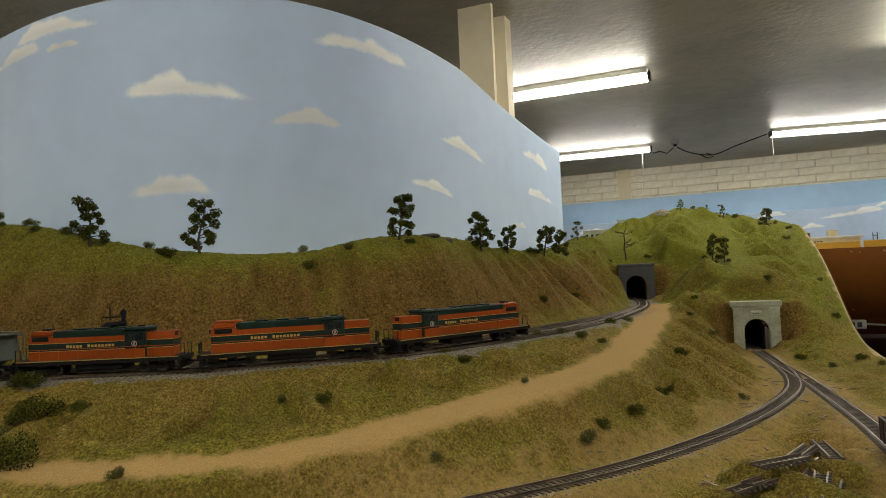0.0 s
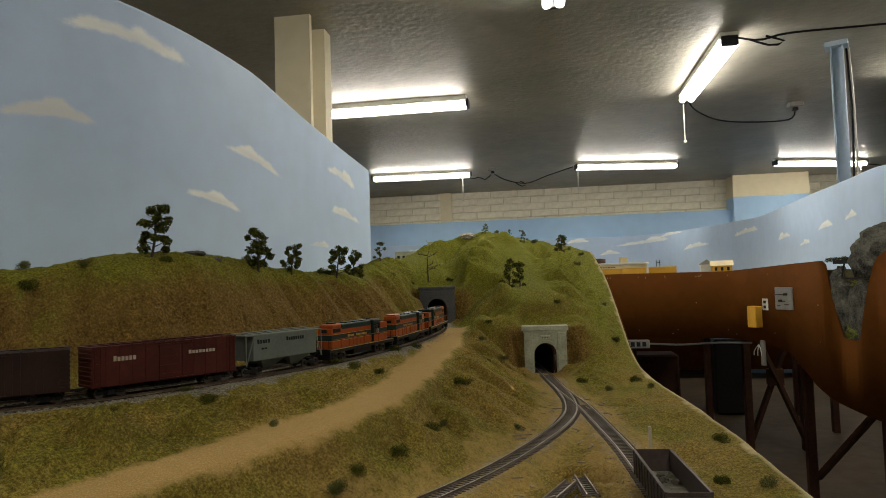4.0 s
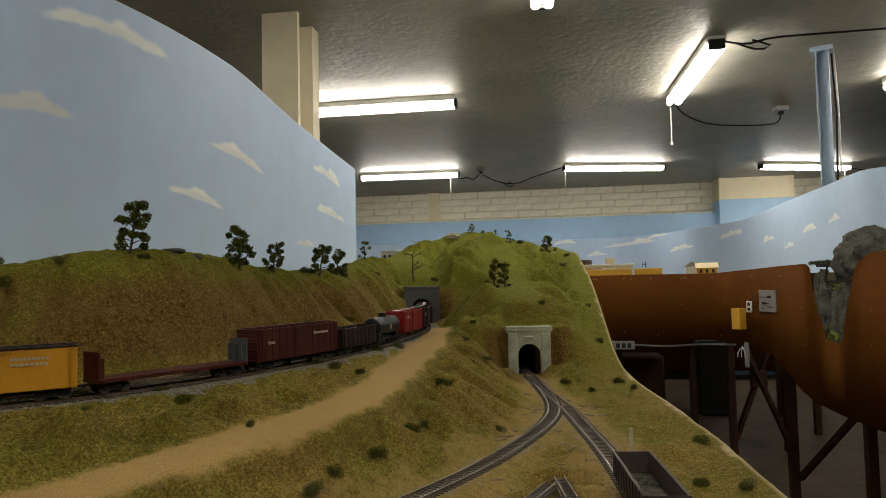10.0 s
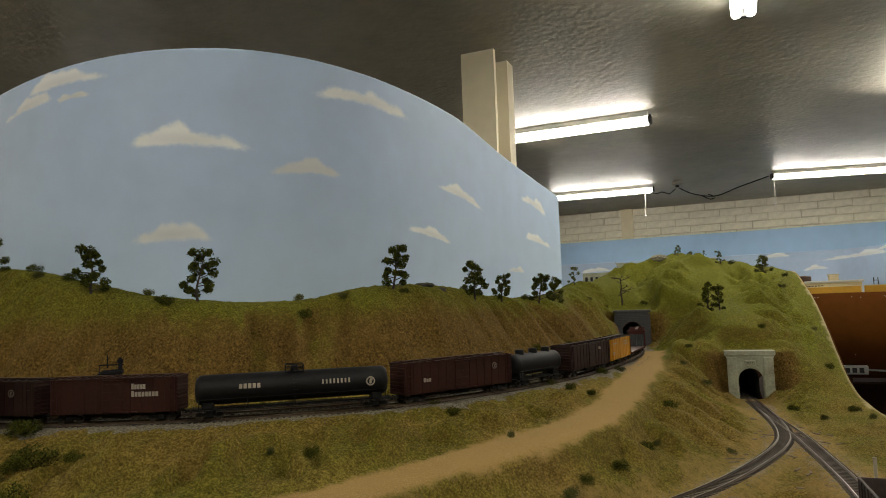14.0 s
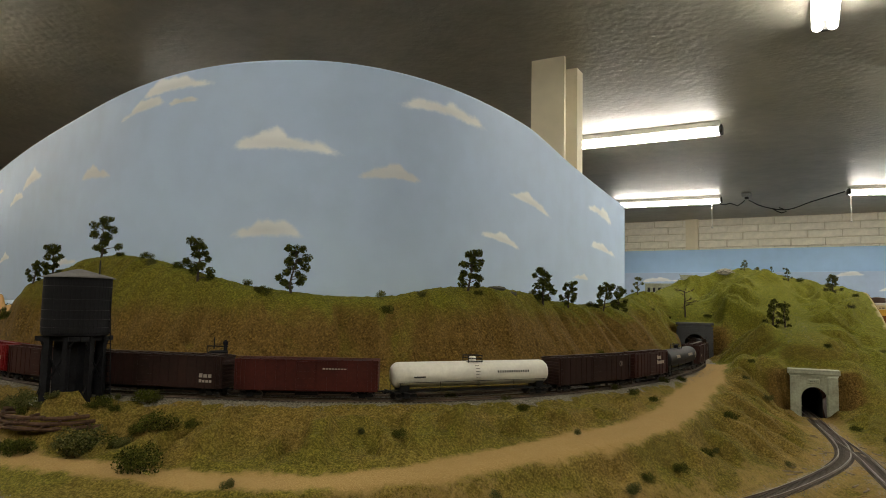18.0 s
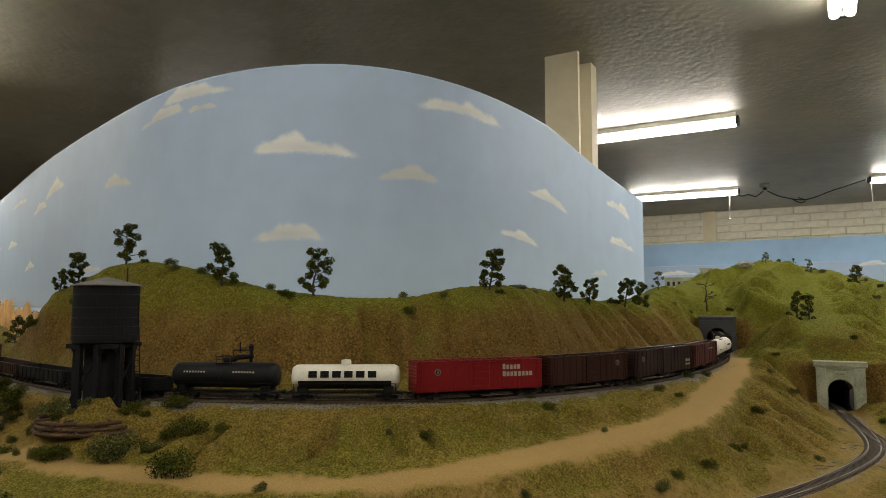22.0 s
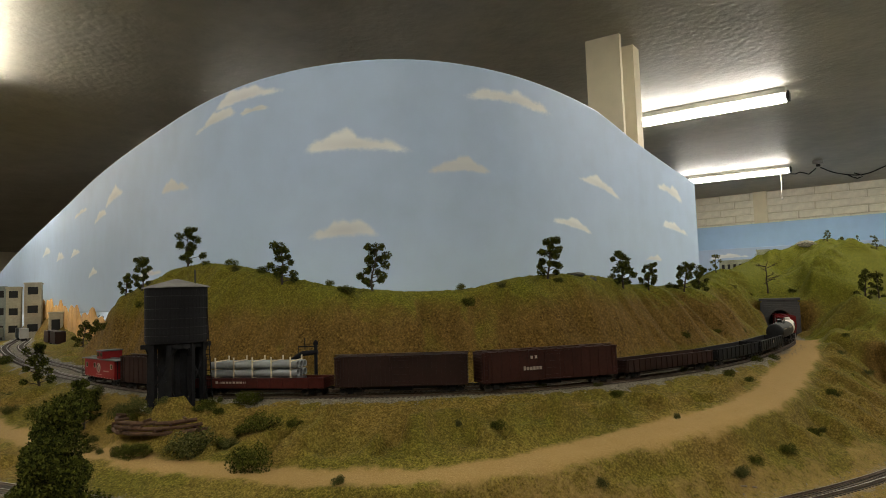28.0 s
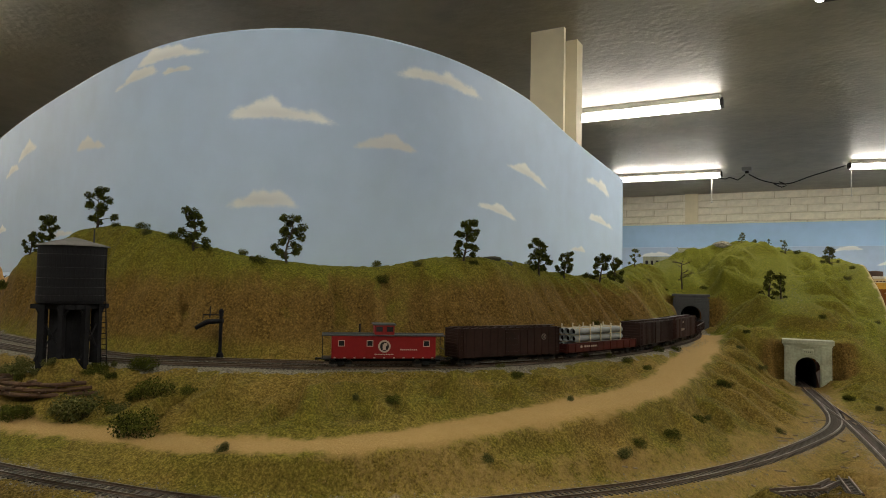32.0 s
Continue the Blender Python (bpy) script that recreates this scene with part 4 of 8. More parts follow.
def concrete_portal():
    px, py, foot, crown = MOUTHS[0]
    th = thing("tunnel_portal", "pale concrete tunnel portal with a heavy cornice", "tunnel portal", pose(px, py, foot, 0, 0, 2))
    h = crown - foot
    bm = bmesh.new()
    portal_wall(bm, 0.044, h - 0.012, 0.0235, 0.040, 0.024)
    part("wall", bm, M_portal, th)
    bm = bmesh.new()
    cube(bm, -0.049, 0.049, -0.005, 0.026, h - 0.0125, h - 0.002, bevel=0.0012)
    cube(bm, -0.046, 0.046, -0.003, 0.025, h - 0.0165, h - 0.0123)
    part("cornice", bm, M_portal, th)
    for s in (-1, 1):
        bm = bmesh.new()
        cube(bm, 0.035 * s - 0.0095, 0.035 * s + 0.0095, -0.0045, 0.001, -0.015, h - 0.016, bevel=0.001)
        part("pilaster", bm, M_portal, th)
    bm = bmesh.new()
    cube(bm, -0.011, 0.011, -0.004, 0.001, h - 0.032, h - 0.022, bevel=0.001)
    part("name_plate", bm, M_portal, th, "small concrete date plate over the arch")
    bm = bmesh.new()
    for k in range(4):
        cube(bm, -0.0065 + 0.0034 * k, -0.0045 + 0.0034 * k, -0.0043, -0.0039, h - 0.0282, h - 0.0262)
    part("lettering", bm, M_lining, th, "worn dark bars on the plate", kind="stuff")
    bm = bmesh.new()
    n = 14
    for k in range(n):
        a0, a1 = math.pi * k / n, math.pi * (k + 1) / n
        q = [(-r * math.cos(a), y, 0.040 + r * math.sin(a)) for y in (-0.0025, 0.001) for r, a in ((0.0236, a0), (0.0295, a0), (0.0295, a1), (0.0236, a1))]
        vs = [bm.verts.new(c) for c in q]
        for f in ((0, 1, 2, 3), (1, 5, 6, 2), (0, 3, 7, 4), (4, 7, 6, 5)):
            bm.faces.new([vs[i] for i in f])
    part("arch_ring", bm, M_portal, th)
    lining(SIDING, 0.0245, 0.040, "tunnel_bore", None, foot, (px, py + 0.02), 0.40)


def stone_portal():
    px, py, foot, crown = MOUTHS[1]
    th = thing("tunnel_portal", "dark cut-stone tunnel portal on the main line", "tunnel portal", pose(px, py, foot, 0, 0, 8))
    h = crown - foot
    bm = bmesh.new()
    portal_wall(bm, 0.045, h - 0.006, 0.0255, 0.036, 0.024)
    part("wall", bm, M_stone, th)
    bm = bmesh.new()
    cube(bm, -0.047, 0.047, -0.003, 0.026, h - 0.0065, h, bevel=0.001)
    part("coping", bm, M_stone, th)
    meshes = []
    for w in (0.0068, 0.0052, 0.0085):
        bm = bmesh.new()
        cube(bm, -w / 2, w / 2, -0.0016, 0.001, -0.0019, 0.0019, bevel=0.0004)
        me = bpy.data.meshes.new("stone")
        bm.to_mesh(me)
        bm.free()
        me.materials.append(M_stone)
        meshes.append((w, me))
    rnd = random.Random(4)
    for r in range(19):
        z = 0.002 + r * 0.0043
        x = -0.0445
        while x < 0.0445:
            w, me = rnd.choice(meshes)
            c = x + w / 2
            inside = abs(c) < 0.0295 and z < 0.036 or math.hypot(c, z - 0.036) < 0.0315 and z >= 0.036
            if not inside and c + w / 2 < 0.0455:
                o = new("stone", me)
                o.parent = th
                o.matrix_basis = pose(c, rnd.uniform(-0.0004, 0.0004), z)
            x += w + 0.0005
    for k in range(15):
        a = math.pi * (k + 0.5) / 15
        bm = bmesh.new()
        cube(bm, -0.0022, 0.0022, -0.0024, 0.001, -0.0028, 0.0028, bevel=0.0004)
        o = part("voussoir", bm, M_stone, th)
        o.matrix_basis = pose(-0.0285 * math.cos(a), 0, 0.036 + 0.0285 * math.sin(a), 0, 90 - math.degrees(a) + 180, 0)
    lining(MAIN, 0.0262, 0.036, "tunnel_bore", None, foot, (px, py + 0.02), 0.42)


concrete_portal()
stone_portal()

# ---- plants ----
M_bark = material("twig_brown", (0.055, 0.042, 0.030), 0.95, vary=0.3, scale=200.0)


def foliage(name, dark, mid, light):
    m = bpy.data.materials.new(name)
    m.use_nodes = True
    nt = m.node_tree
    b = nt.nodes["Principled BSDF"]
    b.inputs["Roughness"].default_value, b.inputs["Specular IOR Level"].default_value = 0.95, 0.05
    geo = nt.nodes.new("ShaderNodeNewGeometry")
    ramp = nt.nodes.new("ShaderNodeValToRGB")
    ramp.color_ramp.elements.new(0.5)
    for e, (p, c) in zip(ramp.color_ramp.elements, ((0.1, dark), (0.55, mid), (0.95, light))):
        e.position, e.color = p, (*c, 1)
    nt.links.new(geo.outputs["Random Per Island"], ramp.inputs[0])
    nt.links.new(ramp.outputs[0], b.inputs["Base Color"])
    return m


M_dark = foliage("dark_green_foliage", (0.014, 0.018, 0.003), (0.046, 0.054, 0.008), (0.105, 0.108, 0.018))
M_olive = foliage("olive_foliage", (0.030, 0.034, 0.010), (0.075, 0.080, 0.022), (0.15, 0.14, 0.045))


def flakes(bm, centre, size, count, flake, rnd):
    """A clump of small crumbs of foam foliage."""
    for _ in range(count):
        while True:
            p = Vector((rnd.uniform(-1, 1), rnd.uniform(-1, 1), rnd.uniform(-1, 1)))
            if 0.15 < p.length < 1:
                break
        p = Vector((p.x * size[0], p.y * size[1], p.z * size[2])) + Vector(centre)
        f = flake * rnd.uniform(0.6, 1.3)
        vs = [bm.verts.new(p + Vector((rnd.uniform(-f, f), rnd.uniform(-f, f), rnd.uniform(-f, f)))) for _ in range(4)]
        for q in ((0, 1, 2), (0, 2, 3), (0, 3, 1), (1, 3, 2)):
            bm.faces.new([vs[i] for i in q])


def bush_mesh(seed, mat):
    rnd = random.Random(seed)
    bm = bmesh.new()
    for k in range(6):
        a, r = rnd.uniform(0, 6.28), rnd.uniform(0.2, 0.6)
        flakes(bm, (r * math.cos(a), r * math.sin(a), rnd.uniform(0.25, 0.6)), (0.42, 0.42, 0.40), 300, 0.046, rnd)
    me = bpy.data.meshes.new("bush")
    bm.to_mesh(me)
    bm.free()
    me.materials.append(mat)
    return me


BUSHES = [bush_mesh(20 + k, M_dark if k % 3 else M_olive) for k in range(5)]


def bush(x, y, size, seed):
    z = float(height(np.array([x]), np.array([y]))[0])
    o = new("bush", BUSHES[seed % 5])
    o.matrix_basis = pose(x, y, z - 0.0012, 0, 0, seed * 67 % 360)
    size *= 1.45
    o.scale = (size, size, size * (0.85 + 0.08 * (seed % 5)))
    tagged(o, "small clump of dark green foam shrub on dry grass", "bush", "bushes on the layout")


BUSHES_TRACK = [(-0.395, 0.535), (-0.331, 0.655), (-0.277, 0.730), (-0.212, 0.941), (-0.335, 0.525), (-0.2, 0.705), (-0.161, 0.956), (-0.560, 0.446), (-0.22, 0.517), (-0.114, 0.692), (-0.067, 0.885),
                (-0.069, 1.194), (-0.16, 1.195), (-0.242, 0.914), (-0.176, 0.898), (-0.306, 0.736), (-0.369, 0.701), (-0.173, 1.101), (-0.416, 0.362), (-0.245, 0.40), (-0.30, 0.33)]
BUSHES_CUT = [(-0.069, 1.41), (-0.062, 1.077), (-0.025, 1.201), (-0.061, 0.992), (-0.07, 0.841), (0.019, 0.967), (-0.089, 0.759), (-0.124, 0.659), (-0.068, 1.534), (0.119, 1.408), (0.163, 1.337), (0.257, 0.936),
              (0.258, 0.775), (0.221, 0.784), (0.218, 1.416), (0.237, 1.345), (0.079, 1.637), (-0.252, 1.421), (-0.276, 1.31), (-0.295, 1.14), (-0.075, 1.30), (-0.058, 1.345), (-0.03, 1.40), (0.0, 1.46), (0.20, 1.60), (0.19, 1.75), (0.16, 2.16), (0.14, 1.95)]
BUSHES_CREST = [(-1.037, 0.68), (-0.955, 0.674), (-0.917, 0.654), (-0.86, 0.665), (-0.745, 0.70), (-0.694, 0.676), (-0.677, 0.67), (-0.56, 0.815), (-0.528, 0.783), (-0.501, 0.842), (-0.429, 0.902), (-0.366, 1.331), (-0.405, 1.09), (-0.33, 1.45), (-0.30, 1.62), (-0.30, 1.85), (-0.20, 1.86), (-0.10, 2.27), (0.02, 2.23)]
BUSHES_LEFT = [(-0.638, 0.439), (-0.754, 0.372), (-0.80, 0.40), (-0.625, 0.404), (-0.707, 0.341), (-0.805, 0.374), (-0.851, 0.404), (-1.79, 0.66), (-1.3, 0.454), (-1.42, 0.70), (-1.25, 0.68), (-1.9, 0.95), (-1.6, 0.78), (-1.15, 0.40), (-0.66, 0.462), (-0.70, 0.43), (-0.95, 0.42), (-1.05, 0.395)]
for k, (x, y) in enumerate(BUSHES_TRACK):
    bush(x, y, 0.0062 + 0.0018 * (k * 7 % 5) / 4, k)
for k, (x, y) in enumerate(BUSHES_CUT):
    bush(x, y, 0.0068 + 0.003 * (k * 7 % 5) / 4, k + 3)
for k, (x, y) in enumerate(BUSHES_CREST):
    bush(x, y, 0.0075 + 0.003 * (k * 3 % 5) / 4, k + 1)
for k, (x, y) in enumerate(BUSHES_LEFT):
    bush(x, y, 0.011 + 0.006 * (k * 7 % 5) / 4, k + 2)
for k, (x, y, s) in enumerate([(-0.536, 0.362, 0.020), (-0.655, 0.372, 0.026), (-0.645, 0.395, 0.02), (-0.60, 0.432, 0.018)]):
    bush(x, y, s, k + 4)


def tree(x, y, h, seed, dense=1.0, bare=False, mat=None, label="dark foliage tree of twisted twigs and foam clumps", z=None):
    rnd = random.Random(seed)
    if z is None:
        z = float(height(np.array([x]), np.array([y]))[0]) - 0.001
    th = thing("tree", label, "tree", pose(x, y, z, 0, 0, rnd.uniform(0, 360)), "trees on the layout")
    trunk = bmesh.new()
    crown = bmesh.new()
    bend = Vector((0, 0, 0))
    pts = [Vector((0, 0, -0.002))]
    for k in range(1, 6):
        bend += Vector((rnd.uniform(-0.05, 0.05), rnd.uniform(-0.05, 0.05), 0)) * h
        pts.append(Vector((bend.x, bend.y, h * 0.92 * k / 5)))
    r0 = 0.022 * h + 0.0006
    for k in range(5):
        rod(trunk, pts[k], pts[k + 1], r0 * (1 - 0.16 * k), 6, r0 * (1 - 0.16 * (k + 1)), caps=False)
    n = int((9 if bare else 16) * dense)
    for k in range(n):
        f = rnd.uniform(0.22, 0.98) if bare else 0.06 + 0.90 * (k + rnd.uniform(0, 1)) / n
        i = min(4, int(f * 5))
        base = pts[i].lerp(pts[i + 1], f * 5 - i)
        a = k * 2.4 + rnd.uniform(-0.5, 0.5)
        reach = h * (0.38 - 0.20 * f if dense < 2 else 0.36 - 0.31 * f) * rnd.uniform(0.35, 1.1) * (1.35 if bare else 1.0)
        tip = base + Vector((math.cos(a) * reach, math.sin(a) * reach, h * rnd.uniform(0.02, 0.12)))
        rod(trunk, base, tip, r0 * 0.42, 5, r0 * 0.18, caps=False)
        if bare:
            for _ in range(2):
                t2 = tip + Vector((rnd.uniform(-1, 1), rnd.uniform(-1, 1), rnd.uniform(0, 1))) * h * 0.09
                rod(trunk, base.lerp(tip, 0.7), t2, r0 * 0.2, 4, r0 * 0.08, caps=False)
            flakes(crown, tip, (0.10 * h, 0.10 * h, 0.05 * h), 10, 0.018 * h, rnd)
        else:
            w = h * rnd.uniform(0.07, 0.125)
            flakes(crown, tip, (w, w, w * 0.9), int(135 * min(dense, 1.3) * (4.0 if dense > 2 else 1)), (0.0014 if dense > 2 else min(0.033 * h, 0.0021)), rnd)
    if not bare:
        flakes(crown, pts[5], (0.12 * h, 0.12 * h, 0.11 * h), int(110 * dense), min(0.034 * h, 0.0021), rnd)
    part("trunk", trunk, M_bark, th)
    part("crown", crown, mat or M_dark, th)
    return th


for k, (x, y, h) in enumerate([(-1.10, 0.685, 0.076), (-1.256, 0.688, 0.068), (-1.334, 0.697, 0.045), (-0.807, 0.656, 0.069), (-0.67, 0.722, 0.074), (-0.445, 0.895, 0.066), (-0.384, 1.083, 0.066), (-0.364, 1.168, 0.05), (-0.343, 1.341, 0.062), (-0.327, 1.406, 0.060)]):
    tree(x, y, h, 40 + k, dense=1.0 if k != 9 else 0.8)
tree(-0.37, 1.79, 0.048, 61, dense=0.6, mat=M_olive, label="thin leaning tree with sparse olive leaves")
tree(-0.257, 1.86, 0.092, 62, bare=True, mat=M_olive, label="nearly bare tree above the tunnel")
tree(-0.139, 2.279, 0.035, 63, dense=0.7, mat=M_olive, label="small olive tree on the hilltop")
tree(-0.011, 2.235, 0.042, 64, dense=0.6, mat=M_olive, label="small olive tree on the hilltop")
tree(0.104, 2.148, 0.066, 65, dense=0.9, mat=M_olive, label="olive tree with rounded crown on the hilltop")
tree(-0.035, 1.76, 0.074, 66, dense=0.8)
tree(-0.008, 1.75, 0.062, 67, dense=0.6)
tree(-0.06, 2.27, 0.022, 73, dense=0.6)
tree(-1.224, 0.476, 0.075, 68, dense=1.0)
tree(-0.926, 0.395, 0.062, 69, dense=0.9)
tree(-0.885, 0.375, 0.05, 70, dense=0.9)
tree(-2.05, 0.98, 0.085, 71, dense=1.1)
tree(-2.0, 1.0, 0.095, 72, dense=1.1)
tree(-0.565, 0.186, 0.132, 74, dense=2.6, label="large bushy dark green tree near the siding")
tree(-0.535, 0.160, 0.104, 75, dense=2.4, label="large bushy dark green tree near the siding")

# ---- the train ----
# how far the leading end has come along the main line, by seconds
FRONT = [(0, 6.687), (2, 7.027), (3, 7.197), (6, 7.691), (7, 7.853), (8, 8.008), (9, 8.162), (10, 8.312), (11, 8.465), (12, 8.633), (13, 8.806), (14, 8.98), (15, 9.150), (18, 9.682), (19, 9.875), (20, 10.073), (21, 10.265), (22, 10.45), (23, 10.635), (24, 10.808), (25, 10.978), (28, 11.517), (30, 11.855), (32, 12.165)]
MAIN_S = np.r_[0, np.cumsum(np.linalg.norm(np.diff(MAIN, axis=0), axis=1))]
TRAIN = []


def paint(name, c, rough=0.55, second=None, vary=0.18):
    return material(name, c, rough, vary=vary, scale=35.0, second=second, spec=0.16)


P_black = paint("car_black", (0.008, 0.008, 0.0085))
P_brown = paint("boxcar_brown", (0.034, 0.0115, 0.0085), second=(0.020, 0.0085, 0.0065))
P_darkbrown = paint("dusty_dark_brown", (0.025, 0.0120, 0.0095), second=(0.015, 0.0085, 0.007))
P_oxide = paint("oxide_red", (0.055, 0.011, 0.008), second=(0.033, 0.009, 0.007))
P_red = paint("bright_red", (0.17, 0.010, 0.011), 0.45, vary=0.08)
P_yellow = paint("reefer_yellow", (0.446, 0.216, 0.018), vary=0.1)
P_grey = paint("hopper_grey", (0.105, 0.120, 0.108), vary=0.12)
P_white = paint("tank_white", (0.62, 0.60, 0.52), 0.4, vary=0.08)
P_silver = paint("tank_silver", (0.50, 0.50, 0.48), 0.35, vary=0.08)
P_orange = paint("loco_orange", (0.27, 0.054, 0.009), 0.4, vary=0.08)
P_green = paint("loco_dark_green", (0.010, 0.022, 0.018), 0.4, vary=0.15)
P_gold = paint("gold_stripe", (0.42, 0.29, 0.08), 0.5, vary=0.05)
P_letter = paint("letter_cream", (0.34, 0.30, 0.24), 0.6, vary=0.05)
P_faded = paint("faded_emblem_paint", (0.17, 0.14, 0.115), 0.6, vary=0.2)
P_steel = material("wheel_steel", (0.10, 0.085, 0.075), 0.5, metal=0.6, vary=0.3, scale=90.0)
P_pipe = paint("pipe_grey", (0.22, 0.235, 0.24), 0.5, vary=0.1)
P_glass = material("dark_glass", (0.015, 0.018, 0.02), 0.1, vary=0.05, spec=0.6)
P_wood = paint("stake_wood", (0.55, 0.47, 0.33), 0.8)


def truck(car, x, wheelbase=0.020, axles=2, big=False):
    """A truck: side frames, bolster and wheels, at x on the car."""
    bm = bmesh.new()
    half = wheelbase / 2 * (axles - 1)
    for s in (-1, 1):
        cube(bm, -half - 0.004, half + 0.004, s * 0.0105 - 0.0008, s * 0.0105 + 0.0008, 0.0042, 0.0072, bevel=0.0006)
        cube(bm, -0.004, 0.004, s * 0.0105 - 0.0012, s * 0.0105 + 0.0012, 0.0022, 0.0085, bevel=0.0006)
        for k in range(axles):
            cx = -half + k * wheelbase
            cube(bm, cx - 0.0022, cx + 0.0022, s * 0.0105 - 0.0013, s * 0.0105 + 0.0013, 0.0038, 0.0082, bevel=0.0005)
    cube(bm, -0.003, 0.003, -0.0100, 0.0100, 0.0058, 0.0098)
    t = part("truck", bm, P_black, car)
    t.matrix_basis = pose(x, 0, 0)
    r = 0.0062 if big else 0.0048
    for k in range(axles):
        bm = bmesh.new()
        for s in (-1, 1):
            lathe(bm, [(r * 0.4, s * 0.0083 - 0.0012), (r, s * 0.0083 - 0.0012), (r, s * 0.0083 + 0.0012), (r * 0.4, s * 0.0083 + 0.0012)], 14, m=Matrix.Rotation(radians(90), 4, "X"))
        rod(bm, (0, -0.0083, 0), (0, 0.0083, 0), 0.0012, 6)
        w = part("wheelset", bm, P_steel, t)
        w.matrix_basis = pose(-half + k * wheelbase, 0, r)
    return t


def coupler(car, x, s):
    bm = bmesh.new()
    cube(bm, x - 0.001, x + 0.0065, -0.0012, 0.0012, 0.0085, 0.0108)
    cube(bm, x + 0.0045, x + 0.0075, -0.0022, 0.0022, 0.0078, 0.0112, bevel=0.0005)
    if s < 0:
        bmesh.ops.transform(bm, matrix=Matrix.Diagonal((-1, 1, 1, 1)), verts=bm.verts)
        bmesh.ops.reverse_faces(bm, faces=bm.faces)
    part("coupler", bm, P_black, car)


def bars(bm, x, z, w, h, n, y, gap=0.28):
    """A line of lettering as plain bars on the side facing the aisle."""
    h = min(h, 0.0056)
    step = w / n
    for k in range(n):
        cube(bm, x + k * step, x + k * step + step * (1 - gap), y - 0.0002, y + 0.0006, z, z + h * (1.0 if k else 1.2))


def emblem(car, x, z, r, y, ring=None):
    bm = bmesh.new()
    lathe(bm, [(r, 0), (r, 0.0006)], 20, m=pose(x, y - 0.0005, z, 90, 0, 0))
    e = part("emblem", bm, ring or P_letter, car, "round painted emblem")
    bm = bmesh.new()
    lathe(bm, [(r * 0.72, 0), (r * 0.72, 0.0004)], 18, m=pose(x, y - 0.0008, z, 90, 0, 0))
    part("field", bm, P_black, e)
    bm = bmesh.new()
    cube(bm, x - r * 0.28, x + r * 0.25, y - 0.0015, y - 0.0011, z - r * 0.55, z + r * 0.3, bevel=0)
    cube(bm, x - r * 0.1, x + r * 0.45, y - 0.0015, y - 0.0011, z + r * 0.1, z + r * 0.55, bevel=0)
    part("motif", bm, ring or P_letter, e)


def new_car(name, label, length):
    car = thing(name, label, "rail car", group="cars of the train")
    TRAIN.append((car, length))
    return car


def ends(car, half):
    coupler(car, half, 1)
    coupler(car, half, -1)


def ladders(car, half, z0, z1, y, mat):
    for sx in (-1, 1):
        bm = bmesh.new()
        x = sx * (half - 0.005)
        for k in range(6):
            z = z0 + (z1 - z0) * (k + 0.5) / 6
            cube(bm, x - 0.0026, x + 0.0026, y - 0.0012, y - 0.0006, z, z + 0.0006)
        for q in (-0.0026, 0.0026):
            cube(bm, x + q - 0.0003, x + q + 0.0003, y - 0.0011, y - 0.0001, z0, z1)
        part("ladder", bm, mat, car)


